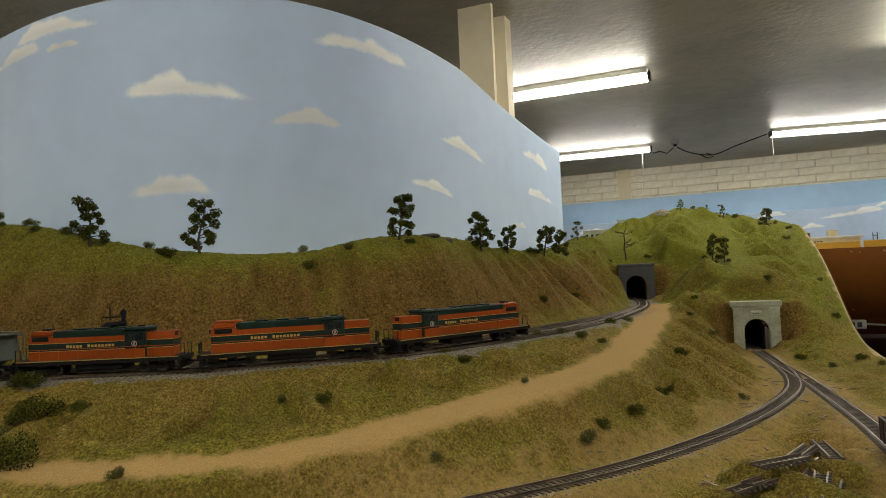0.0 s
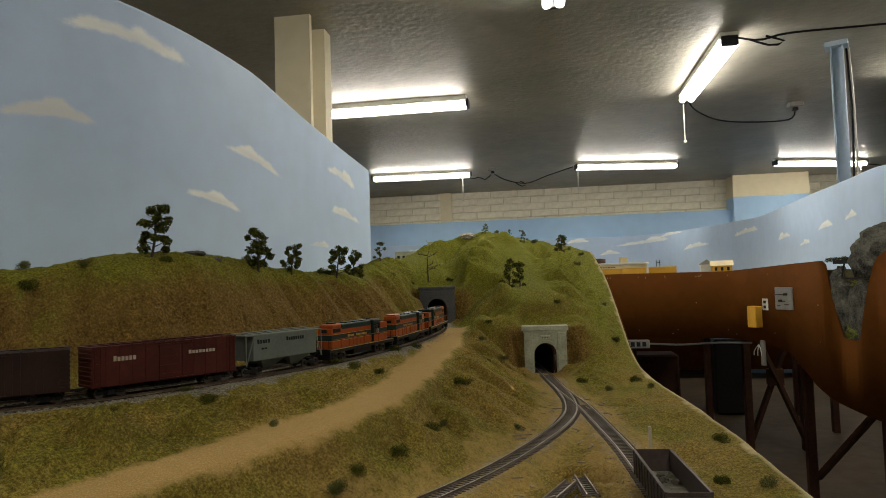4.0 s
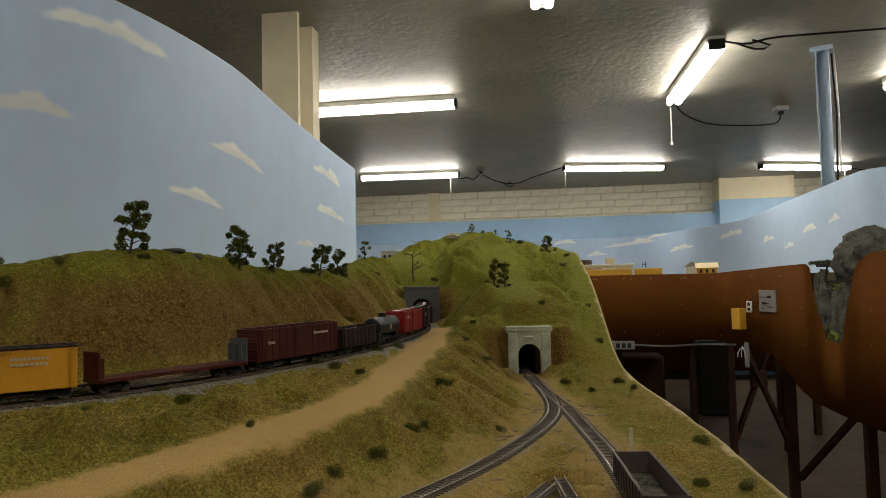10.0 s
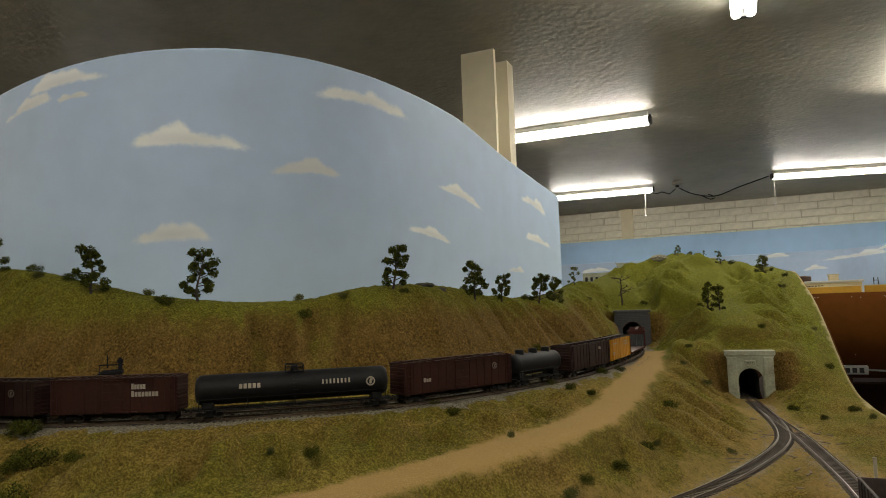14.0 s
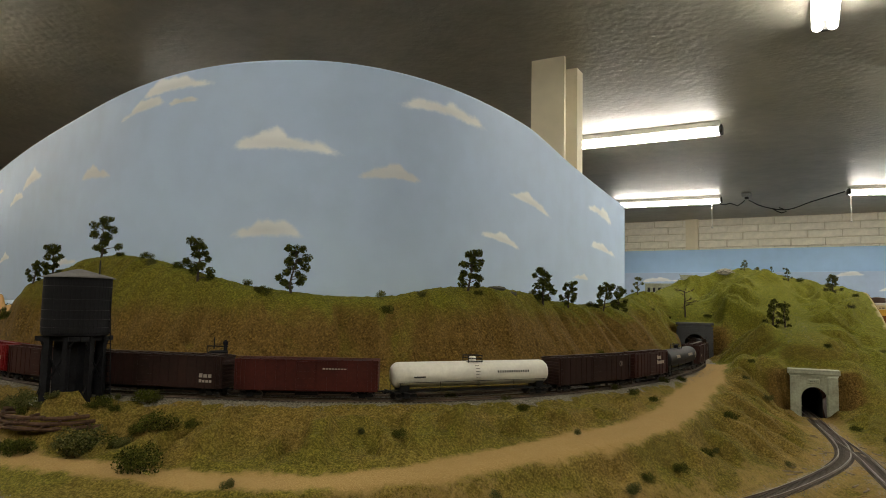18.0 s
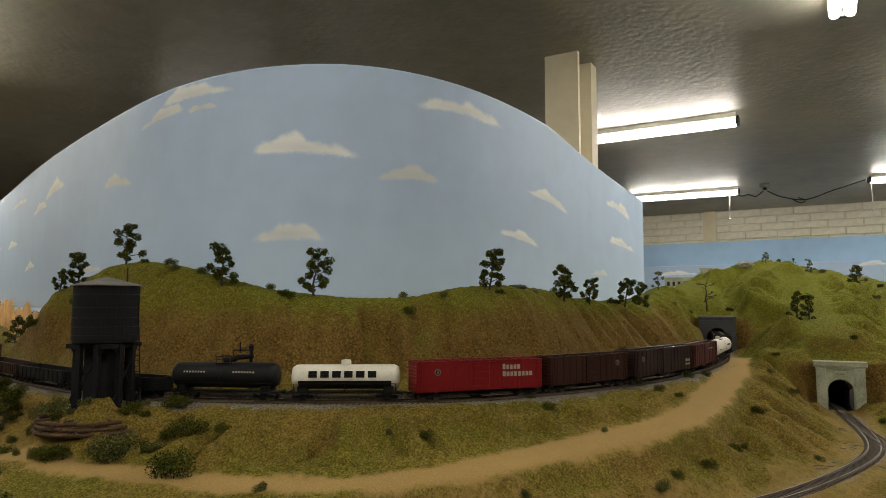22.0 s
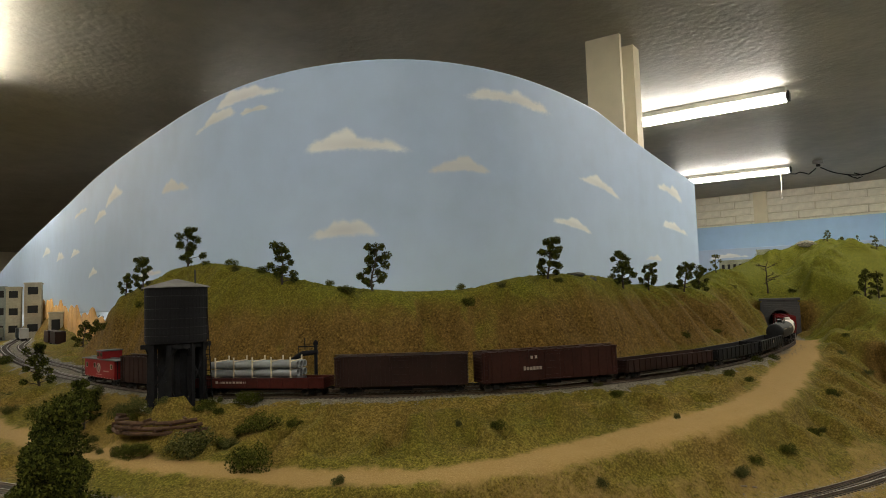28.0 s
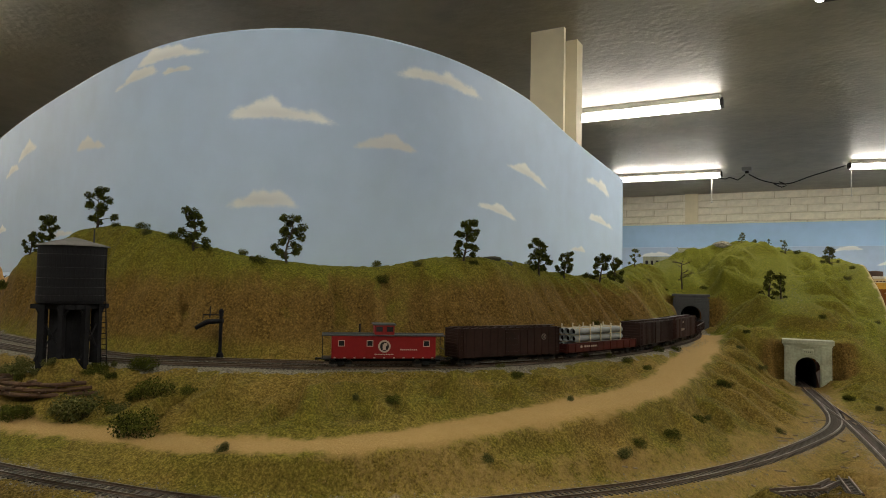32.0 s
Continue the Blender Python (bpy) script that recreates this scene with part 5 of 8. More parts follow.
def boxcar(pitch, mat, label, h=0.045, rib=0, marks=(), badge=None, door=0.0, roof=None, name="boxcar"):
    car = new_car(name, label, pitch)
    half = (pitch - 0.012) / 2
    w = 0.0165
    z0, z1 = 0.0105, h + 0.003
    bm = bmesh.new()
    cube(bm, -half, half, -w, w, z0, z1, bevel=0.0006)
    body = part("body", bm, mat, car)
    bm = bmesh.new()
    cube(bm, -half - 0.0004, half + 0.0004, -w - 0.0006, w + 0.0006, z1 - 0.0009, z1 + 0.0004)
    top = part("roof", bm, roof or mat, car)
    n = 14
    seam = bmesh.new()
    cube(seam, -0.0005, 0.0005, -w - 0.0004, w + 0.0004, z1 - 0.0002, z1 + 0.0012)
    me = bpy.data.meshes.new("roof_seam")
    seam.to_mesh(me)
    seam.free()
    me.materials.append(roof or mat)
    for k in range(n):
        o = new("roof_seam", me)
        o.parent = top
        o.matrix_basis = pose(-half + 2 * half * (k + 0.5) / n, 0, 0)
    bm = bmesh.new()
    cube(bm, -half - 0.002, half + 0.002, -0.0032, 0.0032, z1 + 0.0016, z1 + 0.0024)
    part("running_board", bm, roof or mat, car)
    for s in (-1, 1):
        bm = bmesh.new()
        y = s * w
        cube(bm, door - 0.011, door + 0.011, min(y, y + s * 0.0011), max(y, y + s * 0.0011), z0 + 0.002, z1 - 0.0025, bevel=0.0003)
        for k in range(4):
            z = z0 + 0.006 + k * (z1 - z0 - 0.012) / 3
            cube(bm, door - 0.0105, door + 0.0105, min(y, y + s * 0.0016), max(y, y + s * 0.0016), z - 0.0004, z + 0.0004)
        part("door", bm, mat, car)
        for z in (z0 + 0.0012, z1 - 0.0022):
            bm = bmesh.new()
            cube(bm, door - 0.012, door + 0.026, min(y, y + s * 0.0016), max(y, y + s * 0.0016), z - 0.0005, z + 0.0005)
            part("door_track", bm, mat, car)
    post = bmesh.new()
    cube(post, -0.0004, 0.0004, -0.0006, 0.0, z0 + 0.001, z1 - 0.001)
    me = bpy.data.meshes.new("side_rib")
    post.to_mesh(me)
    post.free()
    me.materials.append(mat)
    step = 0.0058 if rib else 0.0125
    x = -half + step
    while x < half - 0.003:
        if abs(x - door) > 0.0125:
            for s in (0, 180):
                o = new("side_rib", me)
                o.parent = body
                o.matrix_basis = pose(x, -w if s == 0 else w, 0, 0, 0, s)
        x += step
    for s in (-1, 1):
        bm = bmesh.new()
        xe = s * half
        edge = [(xe - s * 0.001, z0 + 0.001)]
        for k in range(9):
            z = z0 + 0.002 + (z1 - z0 - 0.004) * k / 8
            edge += [(xe + s * 0.0002, z - 0.0011), (xe + s * 0.0008, z - 0.0005), (xe + s * 0.0008, z + 0.0005), (xe + s * 0.0002, z + 0.0011)]
        edge.append((xe - s * 0.001, z1 - 0.001))
        strip = [[bm.verts.new((a, y, b)) for a, b in edge] for y in (-w + 0.0015, w - 0.0015)]
        for k in range(len(edge) - 1):
            bm.faces.new((strip[0][k], strip[1][k], strip[1][k + 1], strip[0][k + 1]))
        for row in strip:
            bm.faces.new(row)
        bmesh.ops.recalc_face_normals(bm, faces=bm.faces)
        part("end_panel", bm, mat, car, "corrugated end panel")
    bm = bmesh.new()
    cube(bm, -half + 0.004, half - 0.004, -0.005, 0.005, 0.0062, z0 - 0.0002)
    cube(bm, -0.014, 0.014, -0.012, 0.006, 0.0050, 0.0095)
    part("underframe", bm, P_black, car)
    ladders(car, half, z0 + 0.001, z1 - 0.001, -w, mat)
    if marks:
        bm = bmesh.new()
        for mx, mz, mw, mh, n in marks:
            bars(bm, mx, mz, mw, mh, n, -w - 0.0006)
        part("lettering", bm, P_letter, car, "rows of faded cream lettering", kind="stuff")
    if badge:
        emblem(car, badge, z0 + (z1 - z0) * 0.66, 0.0042, -w - 0.0004, P_faded)
    for s in (-1, 1):
        truck(car, s * (half - 0.019))
    ends(car, half)
    return car


def tank_car(pitch, mat, label, r=0.0150, domes=(0.0,), marks=(), mark_mat=None, cage=False, belly=None, badge=None):
    car = new_car("tank_car", label, pitch)
    half = (pitch - 0.012) / 2
    zc = 0.0145 + r
    bm = bmesh.new()
    prof = [(r * 0.35, -half + 0.003), (r * 0.80, -half + 0.0045), (r * 0.97, -half + 0.0085), (r, -half + 0.012), (r, half - 0.012), (r * 0.97, half - 0.0085), (r * 0.80, half - 0.0045), (r * 0.35, half - 0.003)]
    lathe(bm, prof, 28, axis="X", m=Matrix.Translation((0, 0, zc)))
    part("tank", bm, mat, car, smooth=True)
    if belly:
        bm = bmesh.new()
        lathe(bm, [(r + 0.0003, -half + 0.013), (r + 0.0004, half - 0.013)], 28, axis="X", m=Matrix.Translation((0, 0, zc)))
        bmesh.ops.bisect_plane(bm, geom=list(bm.verts) + list(bm.edges) + list(bm.faces), plane_co=(0, 0, zc - r * 0.25), plane_no=(0, 0, 1), clear_outer=True)
        part("belly", bm, belly, car, "black lower half of the tank", smooth=True)
    for x in domes:
        bm = bmesh.new()
        dr = 0.0062 if len(domes) > 1 or not cage else 0.0045
        lathe(bm, [(dr, 0), (dr, 0.006), (dr * 0.9, 0.0072), (dr * 0.3, 0.0078)], 18, m=Matrix.Translation((x, 0, zc + r - 0.0015)))
        part("dome", bm, mat, car)
    if cage:
        bm = bmesh.new()
        for sx in (-1, 1):
            for sy in (-1, 1):
                rod(bm, (sx * 0.010, sy * 0.008, zc + r - 0.004), (sx * 0.010, sy * 0.008, zc + r + 0.0075), 0.0005, 5)
            rod(bm, (sx * 0.010, -0.008, zc + r + 0.0072), (sx * 0.010, 0.008, zc + r + 0.0072), 0.0005, 5)
        for z in (0.0035, 0.0072):
            for sy in (-1, 1):
                rod(bm, (-0.010, sy * 0.008, zc + r + z), (0.010, sy * 0.008, zc + r + z), 0.0005, 5)
        cube(bm, -0.011, 0.011, -0.0085, 0.0085, zc + r - 0.0012, zc + r - 0.0004)
        part("dome_platform", bm, P_black, car, "black railing round the dome")
        bm = bmesh.new()
        for k in range(9):
            z = 0.012 + k * (zc + r - 0.014) / 9
            y = -math.sqrt(max(0.0, r * r - max(0.0, z - zc) ** 2)) - 0.0012
            cube(bm, -0.003, 0.003, y - 0.0004, y + 0.0004, z, z + 0.0005)
        part("ladder", bm, P_black, car)
    bm = bmesh.new()
    cube(bm, -half, half, -0.0055, 0.0055, 0.0085, 0.0112)
    for s in (-1, 1):
        cube(bm, s * (half - 0.017) - 0.006, s * (half - 0.017) + 0.006, -0.011, 0.011, 0.0105, 0.0185, bevel=0.0008)
        cube(bm, s * half - 0.0012, s * half + 0.0012, -0.014, 0.014, 0.0088, 0.0118)
        cube(bm, -half, half, s * 0.0142 - 0.0012, s * 0.0142 + 0.0012, 0.0098, 0.0106)
    part("frame", bm, P_black, car)
    bm = bmesh.new()
    for s in (-1, 1):
        rod(bm, (-half + 0.006, s * 0.0165, 0.022), (half - 0.006, s * 0.0165, 0.022), 0.0004, 5)
        for k in range(5):
            x = -half + 0.008 + k * (2 * half - 0.016) / 4
            rod(bm, (x, s * 0.0165, 0.0105), (x, s * 0.0165, 0.022), 0.0004, 5)
    part("handrail", bm, P_black, car)
    if marks:
        bm = bmesh.new()
        for mx, mz, mw, mh, n in marks:
            step = mw / n
            for k in range(n):
                for j in range(4):
                    z = zc + mz + mh * j / 4
                    y = -math.sqrt(max(1e-9, r * r - (z + mh / 8 - zc) ** 2))
                    cube(bm, mx + k * step, mx + k * step + step * (0.72 if n < 7 else 0.45), y - 0.0006, y + 0.0012, z, z + mh / 4)
        part("lettering", bm, mark_mat or P_letter, car, "bold lettering on the tank side", kind="stuff")
    if badge:
        emblem(car, badge, zc + 0.001, 0.0052, -r)
    for s in (-1, 1):
        truck(car, s * (half - 0.019))
    ends(car, half)
    return car


def gondola(pitch, mat, label, h=0.026, floor=0.0125, ribs=11, marks=(), train=True, name="gondola", inner=None):
    car = new_car(name, label, pitch) if train else thing(name, label, "rail car")
    half = (pitch - 0.012) / 2
    w = 0.0165
    for s in (-1, 1):
        bm = bmesh.new()
        cube(bm, -half, half, s * w - 0.0006, s * w + 0.0006, floor - 0.002, h)
        cube(bm, -half, half, s * w - 0.0012, s * w + 0.0012, h - 0.0006, h + 0.0009)
        for k in range(ribs):
            x = -half + 0.003 + k * (2 * half - 0.006) / (ribs - 1)
            cube(bm, x - 0.0007, x + 0.0007, min(s * w, s * (w + 0.0016)), max(s * w, s * (w + 0.0016)), floor - 0.002, h)
        part("side", bm, mat, car)
        bm = bmesh.new()
        cube(bm, s * half - 0.0006, s * half + 0.0006, -w, w, floor - 0.002, h + 0.0006)
        for k in range(3):
            z = floor + (h - floor) * (k + 0.5) / 3
            cube(bm, min(s * half, s * (half + 0.0012)), max(s * half, s * (half + 0.0012)), -w, w, z - 0.0006, z + 0.0006)
        part("end", bm, mat, car)
    bm = bmesh.new()
    cube(bm, -half, half, -w + 0.0006, w - 0.0006, floor - 0.0015, floor)
    part("floor", bm, inner or P_black, car)
    bm = bmesh.new()
    cube(bm, -half + 0.004, half - 0.004, -0.005, 0.005, 0.0065, floor - 0.0014)
    cube(bm, -half * 0.6, half * 0.6, -0.0135, 0.0135, 0.0085, floor - 0.0014)
    part("underframe", bm, P_black, car)
    if marks:
        bm = bmesh.new()
        for mx, mz, mw, mh, n in marks:
            bars(bm, mx, mz, mw, mh, n, -w - 0.0008)
        part("lettering", bm, P_letter, car, "faded lettering on the side", kind="stuff")
    for s in (-1, 1):
        truck(car, s * (half - 0.019))
    ends(car, half)
    return car


def covered_hopper(pitch):
    car = new_car("covered_hopper", "light grey covered hopper with dark lettering", pitch)
    half = (pitch - 0.012) / 2
    w, z1 = 0.0165, 0.046
    bm = bmesh.new()
    cube(bm, -half + 0.010, half - 0.010, -w, w, 0.017, z1, bevel=0.0006)
    part("body", bm, P_grey, car)
    for k in (-1, 1):
        bm = bmesh.new()
        vs = [bm.verts.new(c) for c in ((k * 0.022 - 0.018, -w, 0.017), (k * 0.022 + 0.018, -w, 0.017), (k * 0.022 + 0.018, w, 0.017), (k * 0.022 - 0.018, w, 0.017),
                                        (k * 0.022 - 0.006, -0.007, 0.006), (k * 0.022 + 0.006, -0.007, 0.006), (k * 0.022 + 0.006, 0.007, 0.006), (k * 0.022 - 0.006, 0.007, 0.006))]
        for f in ((0, 1, 5, 4), (1, 2, 6, 5), (2, 3, 7, 6), (3, 0, 4, 7), (4, 5, 6, 7), (3, 2, 1, 0)):
            bm.faces.new([vs[i] for i in f])
        part("hopper_bay", bm, P_grey, car)
        bm = bmesh.new()
        x = k * half
        for sy in (-1, 1):
            rod(bm, (x, sy * w * 0.95, 0.012), (k * (half - 0.011), sy * w * 0.95, z1 - 0.004), 0.0007, 6)
            rod(bm, (x, sy * w * 0.95, 0.012), (x, sy * w * 0.95, z1), 0.0006, 6)
        cube(bm, min(x, x - k * 0.012), max(x, x - k * 0.012), -w, w, z1 - 0.001, z1)
        part("end_brace", bm, P_grey, car)
        for q in (-1, 1):
            bm = bmesh.new()
            cube(bm, k * 0.022 + q * 0.009 - 0.003, k * 0.022 + q * 0.009 + 0.003, -0.004, 0.004, z1, z1 + 0.002, bevel=0.0005)
            part("hatch", bm, P_grey, car)
    bm = bmesh.new()
    cube(bm, -half, half, -0.0135, -0.0085, z1 + 0.0012, z1 + 0.002)
    cube(bm, -half, half, 0.0085, 0.0135, z1 + 0.0012, z1 + 0.002)
    part("running_board", bm, P_grey, car)
    bm = bmesh.new()
    bars(bm, -half + 0.016, 0.036, 0.020, 0.004, 5, -w)
    bars(bm, 0.0, 0.036, 0.030, 0.004, 8, -w)
    bars(bm, -half + 0.022, 0.029, 0.009, 0.002, 4, -w)
    part("lettering", bm, P_black, car, kind="stuff")
    bm = bmesh.new()
    cube(bm, -half, half, -0.004, 0.004, 0.0085, 0.0120)
    part("centre_sill", bm, P_black, car)
    for s in (-1, 1):
        truck(car, s * (half - 0.014))
    ends(car, half)


def bulkhead_flat(pitch):
    car = new_car("bulkhead_flat", "empty oxide red flat car with tall end bulkheads", pitch)
    half = (pitch - 0.012) / 2
    bm = bmesh.new()
    cube(bm, -half, half, -0.016, 0.016, 0.0105, 0.0145, bevel=0.0005)
    deck = part("deck", bm, P_oxide, car)
    for k in range(12):
        x = -half + 0.005 + k * (2 * half - 0.01) / 11
        bm = bmesh.new()
        cube(bm, x - 0.001, x + 0.001, -0.0172, 0.0172, 0.0112, 0.0140)
        part("stake_pocket", bm, P_oxide, deck)
    for s, mat in ((1, P_grey), (-1, P_oxide)):
        bm = bmesh.new()
        x = s * (half - 0.002)
        cube(bm, min(x, x + s * 0.0015), max(x, x + s * 0.0015), -0.0155, 0.0155, 0.0145, 0.040)
        for y in (-0.012, 0, 0.012):
            cube(bm, min(x, x - s * 0.005), max(x, x - s * 0.005), y - 0.0008, y + 0.0008, 0.0145, 0.034)
        part("bulkhead", bm, P_oxide if s < 0 else P_darkgrey, car)
    for s in (-1, 1):
        truck(car, s * (half - 0.019))
    ends(car, half)


P_darkgrey = paint("primer_grey", (0.055, 0.06, 0.062))


def pipe_load(car, half, floor):
    for row in range(3):
        for k in range(3):
            bm = bmesh.new()
            r = 0.0046
            y, z = (k - 1) * 0.0104, floor + 0.0060 + row * 0.0104
            lathe(bm, [(r * 0.82, -half + 0.016), (r, -half + 0.015), (r, half - 0.030), (r * 0.82, half - 0.031)], 16, axis="X", m=Matrix.Translation((0, y, z)))
            bmesh.ops.delete(bm, geom=[f for f in bm.faces if len(f.verts) > 4], context="FACES")
            # a solid black core stands in for the shade inside the hollow pipe
            lathe(bm, [(r * 0.80, -half + 0.02), (r * 0.80, half - 0.035)], 12, axis="X", m=Matrix.Translation((0, y, z)), mat=1)
            part("pipe", bm, [P_pipe, P_black], car, smooth=False)
    for k in range(5):
        x = -half + 0.024 + k * (2 * half - 0.062) / 4
        for s in (-1, 1):
            bm = bmesh.new()
            cube(bm, x - 0.0008, x + 0.0008, s * 0.0160 - 0.0007, s * 0.0160 + 0.0007, floor, floor + 0.037)
            part("stake", bm, P_wood, car)
        for row in range(4):
            bm = bmesh.new()
            z = floor + 0.0004 + row * 0.0104
            cube(bm, x - 0.0008, x + 0.0008, -0.0155, 0.0155, z - 0.0006, z + 0.0006)
            part("bearer", bm, P_wood, car)


def locomotive(pitch, label, cab=1, long=0.0):
    """Road switcher; cab = 1: the cab stands towards the leading end."""
    car = new_car("locomotive", label, pitch)
    half = (pitch - 0.012) / 2
    f = cab
    w = 0.0105

    def bx(bm, a, b, y0, y1, z0, z1, bevel=0.0, mat=0):
        cube(bm, min(a * f, b * f), max(a * f, b * f), y0, y1, z0, z1, bevel, mat=mat)
    bm = bmesh.new()
    cube(bm, -half, half, -0.0163, 0.0163, 0.0118, 0.0168)
    part("deck", bm, P_black, car)
    bm = bmesh.new()
    for s in (-1, 1):
        cube(bm, -half + 0.004, half - 0.004, s * 0.0165 - 0.0004, s * 0.0165 + 0.0003, 0.0158, 0.0166)
    part("sill_stripe", bm, P_gold, car, "pale yellow sill stripe")
    layers = ((0.0168, 0.0262, P_orange), (0.0262, 0.0345, P_green), (0.0345, 0.0425, P_orange))
    for name, a, b, top in (("long_hood", -half + 0.014, half - 0.062, 0.0445), ("short_hood", half - 0.040, half - 0.012, 0.0425)):
        for z0, z1, mat in layers:
            bm = bmesh.new()
            bx(bm, a, b, -w, w, z0, min(z1, top))
            part(name, bm, mat, car)
        bm = bmesh.new()
        for z in (0.0262, 0.0345):
            bx(bm, a - 0.0001, b + 0.0001, -w - 0.0002, w + 0.0002, z - 0.00025, z + 0.00025)
        part("stripe", bm, P_gold, car)
    bm = bmesh.new()
    bx(bm, -half + 0.040, half - 0.062, -w - 0.0003, w + 0.0003, 0.0395, 0.0475, bevel=0.0012)
    for k in range(3):
        x = -half + 0.060 + k * 0.022
        bx(bm, x, x + 0.014, -0.006, 0.006, 0.0475, 0.0492, bevel=0.0006)
    part("roof", bm, P_green, car, "dark green roof with fans")
    bm = bmesh.new()
    bx(bm, -half + 0.016, -half + 0.040, -w, w, 0.0425, 0.0480, bevel=0.0012)
    part("radiator_block", bm, P_orange, car)
    if long:
        bm = bmesh.new()
        bx(bm, -half + 0.018, -half + 0.046, -0.008, 0.008, 0.0480, 0.0505, bevel=0.0008)
        part("dynamic_brake", bm, P_orange, car)
    bm = bmesh.new()
    bx(bm, half - 0.062, half - 0.040, -0.0150, 0.0150, 0.0168, 0.0445, bevel=0.0006)
    part("cab", bm, P_green, car)
    bm = bmesh.new()
    bx(bm, half - 0.0635, half - 0.0385, -0.0158, 0.0158, 0.0445, 0.0485, bevel=0.0016)
    part("cab_roof", bm, P_green, car)
    for s in (-1, 1):
        for k in range(2):
            bm = bmesh.new()
            a = half - 0.0590 + k * 0.0090
            bx(bm, a, a + 0.0065, min(s * 0.0150, s * 0.0154), max(s * 0.0150, s * 0.0154), 0.0355, 0.0420)
            part("cab_window", bm, P_glass, car)
        bm = bmesh.new()
        bx(bm, half - 0.062, half - 0.040, min(s * 0.0151, s * 0.0155), max(s * 0.0151, s * 0.0155), 0.0168, 0.0262)
        part("cab_panel", bm, P_orange, car)
        bm = bmesh.new()
        rod(bm, (-half + 0.0075, s * 0.0160, 0.0285), (half - 0.0075, s * 0.0160, 0.0285), 0.0004, 5)
        n = 9
        for k in range(n):
            x = -half + 0.008 + k * (2 * half - 0.016) / (n - 1)
            rod(bm, (x, s * 0.0160, 0.0165), (x, s * 0.0160, 0.0285), 0.0004, 5)
        part("handrail", bm, P_orange, car)
        bm = bmesh.new()
        x = s * (half - 0.002)
        for y in (-0.014, -0.005, 0.005, 0.014):
            rod(bm, (x, y, 0.0165), (x, y, 0.0290), 0.0005, 5)
        rod(bm, (x, -0.014, 0.0285), (x, -0.005, 0.0285), 0.0005, 5)
        rod(bm, (x, 0.005, 0.0285), (x, 0.014, 0.0285), 0.0005, 5)
        part("end_rail", bm, P_black, car)
        bm = bmesh.new()
        cube(bm, min(x, x - s * 0.004), max(x, x - s * 0.004), -0.0155, 0.0155, 0.0035, 0.0152, bevel=0.0006)
        for k in range(3):
            z = 0.005 + k * 0.0035
            for y in (-0.0165, 0.0140):
                cube(bm, min(x - s * 0.012, x - s * 0.004), max(x - s * 0.012, x - s * 0.004), y, y + 0.0025, z, z + 0.0008)
        part("pilot", bm, P_black, car)
    emblem(car, f * (half - 0.051), 0.0315, 0.0030, -0.0151)
    bm = bmesh.new()
    x0 = min(f * (-half + 0.055), f * (half - 0.075))
    bars(bm, x0, 0.0292, 0.018, 0.0026, 5, -w)
    bars(bm, x0 + 0.023, 0.0292, 0.030, 0.0026, 8, -w)
    part("lettering", bm, P_gold, car, "gold lettering on the green band", kind="stuff")
    for k in range(9):
        bm = bmesh.new()
        bx(bm, -half + 0.060 + k * 0.0095, -half + 0.0675 + k * 0.0095, -w - 0.0004, w + 0.0004, 0.0180, 0.0252)
        part("hood_door", bm, P_orange, car)
    bm = bmesh.new()
    bx(bm, -half + 0.018, -half + 0.036, -w - 0.0004, w + 0.0004, 0.0370, 0.0420)
    part("louvre", bm, P_black, car)
    bm = bmesh.new()
    cube(bm, -0.026, 0.026, -0.0135, 0.0135, 0.0045, 0.0128, bevel=0.0015)
    part("fuel_tank", bm, P_black, car)
    for s in (-1, 1):
        bm = bmesh.new()
        bx(bm, (half - 0.013) if s > 0 else (-half + 0.012), (half - 0.0118) if s > 0 else (-half + 0.0137), -0.004, 0.004, 0.0375, 0.0415)
        part("headlight", bm, P_black, car)
        truck(car, s * (half - 0.034), 0.0195, 3 if long else 2, big=True)
    bm = bmesh.new()
    bx(bm, half - 0.054, half - 0.046, -0.001, 0.001, 0.0485, 0.0500)
    part("horn", bm, P_black, car)
    bm = bmesh.new()
    bx(bm, -half + 0.026, -half + 0.034, -0.005, 0.005, 0.0480, 0.0500)
    part("exhaust_stack", bm, P_black, car)
    ends(car, half)


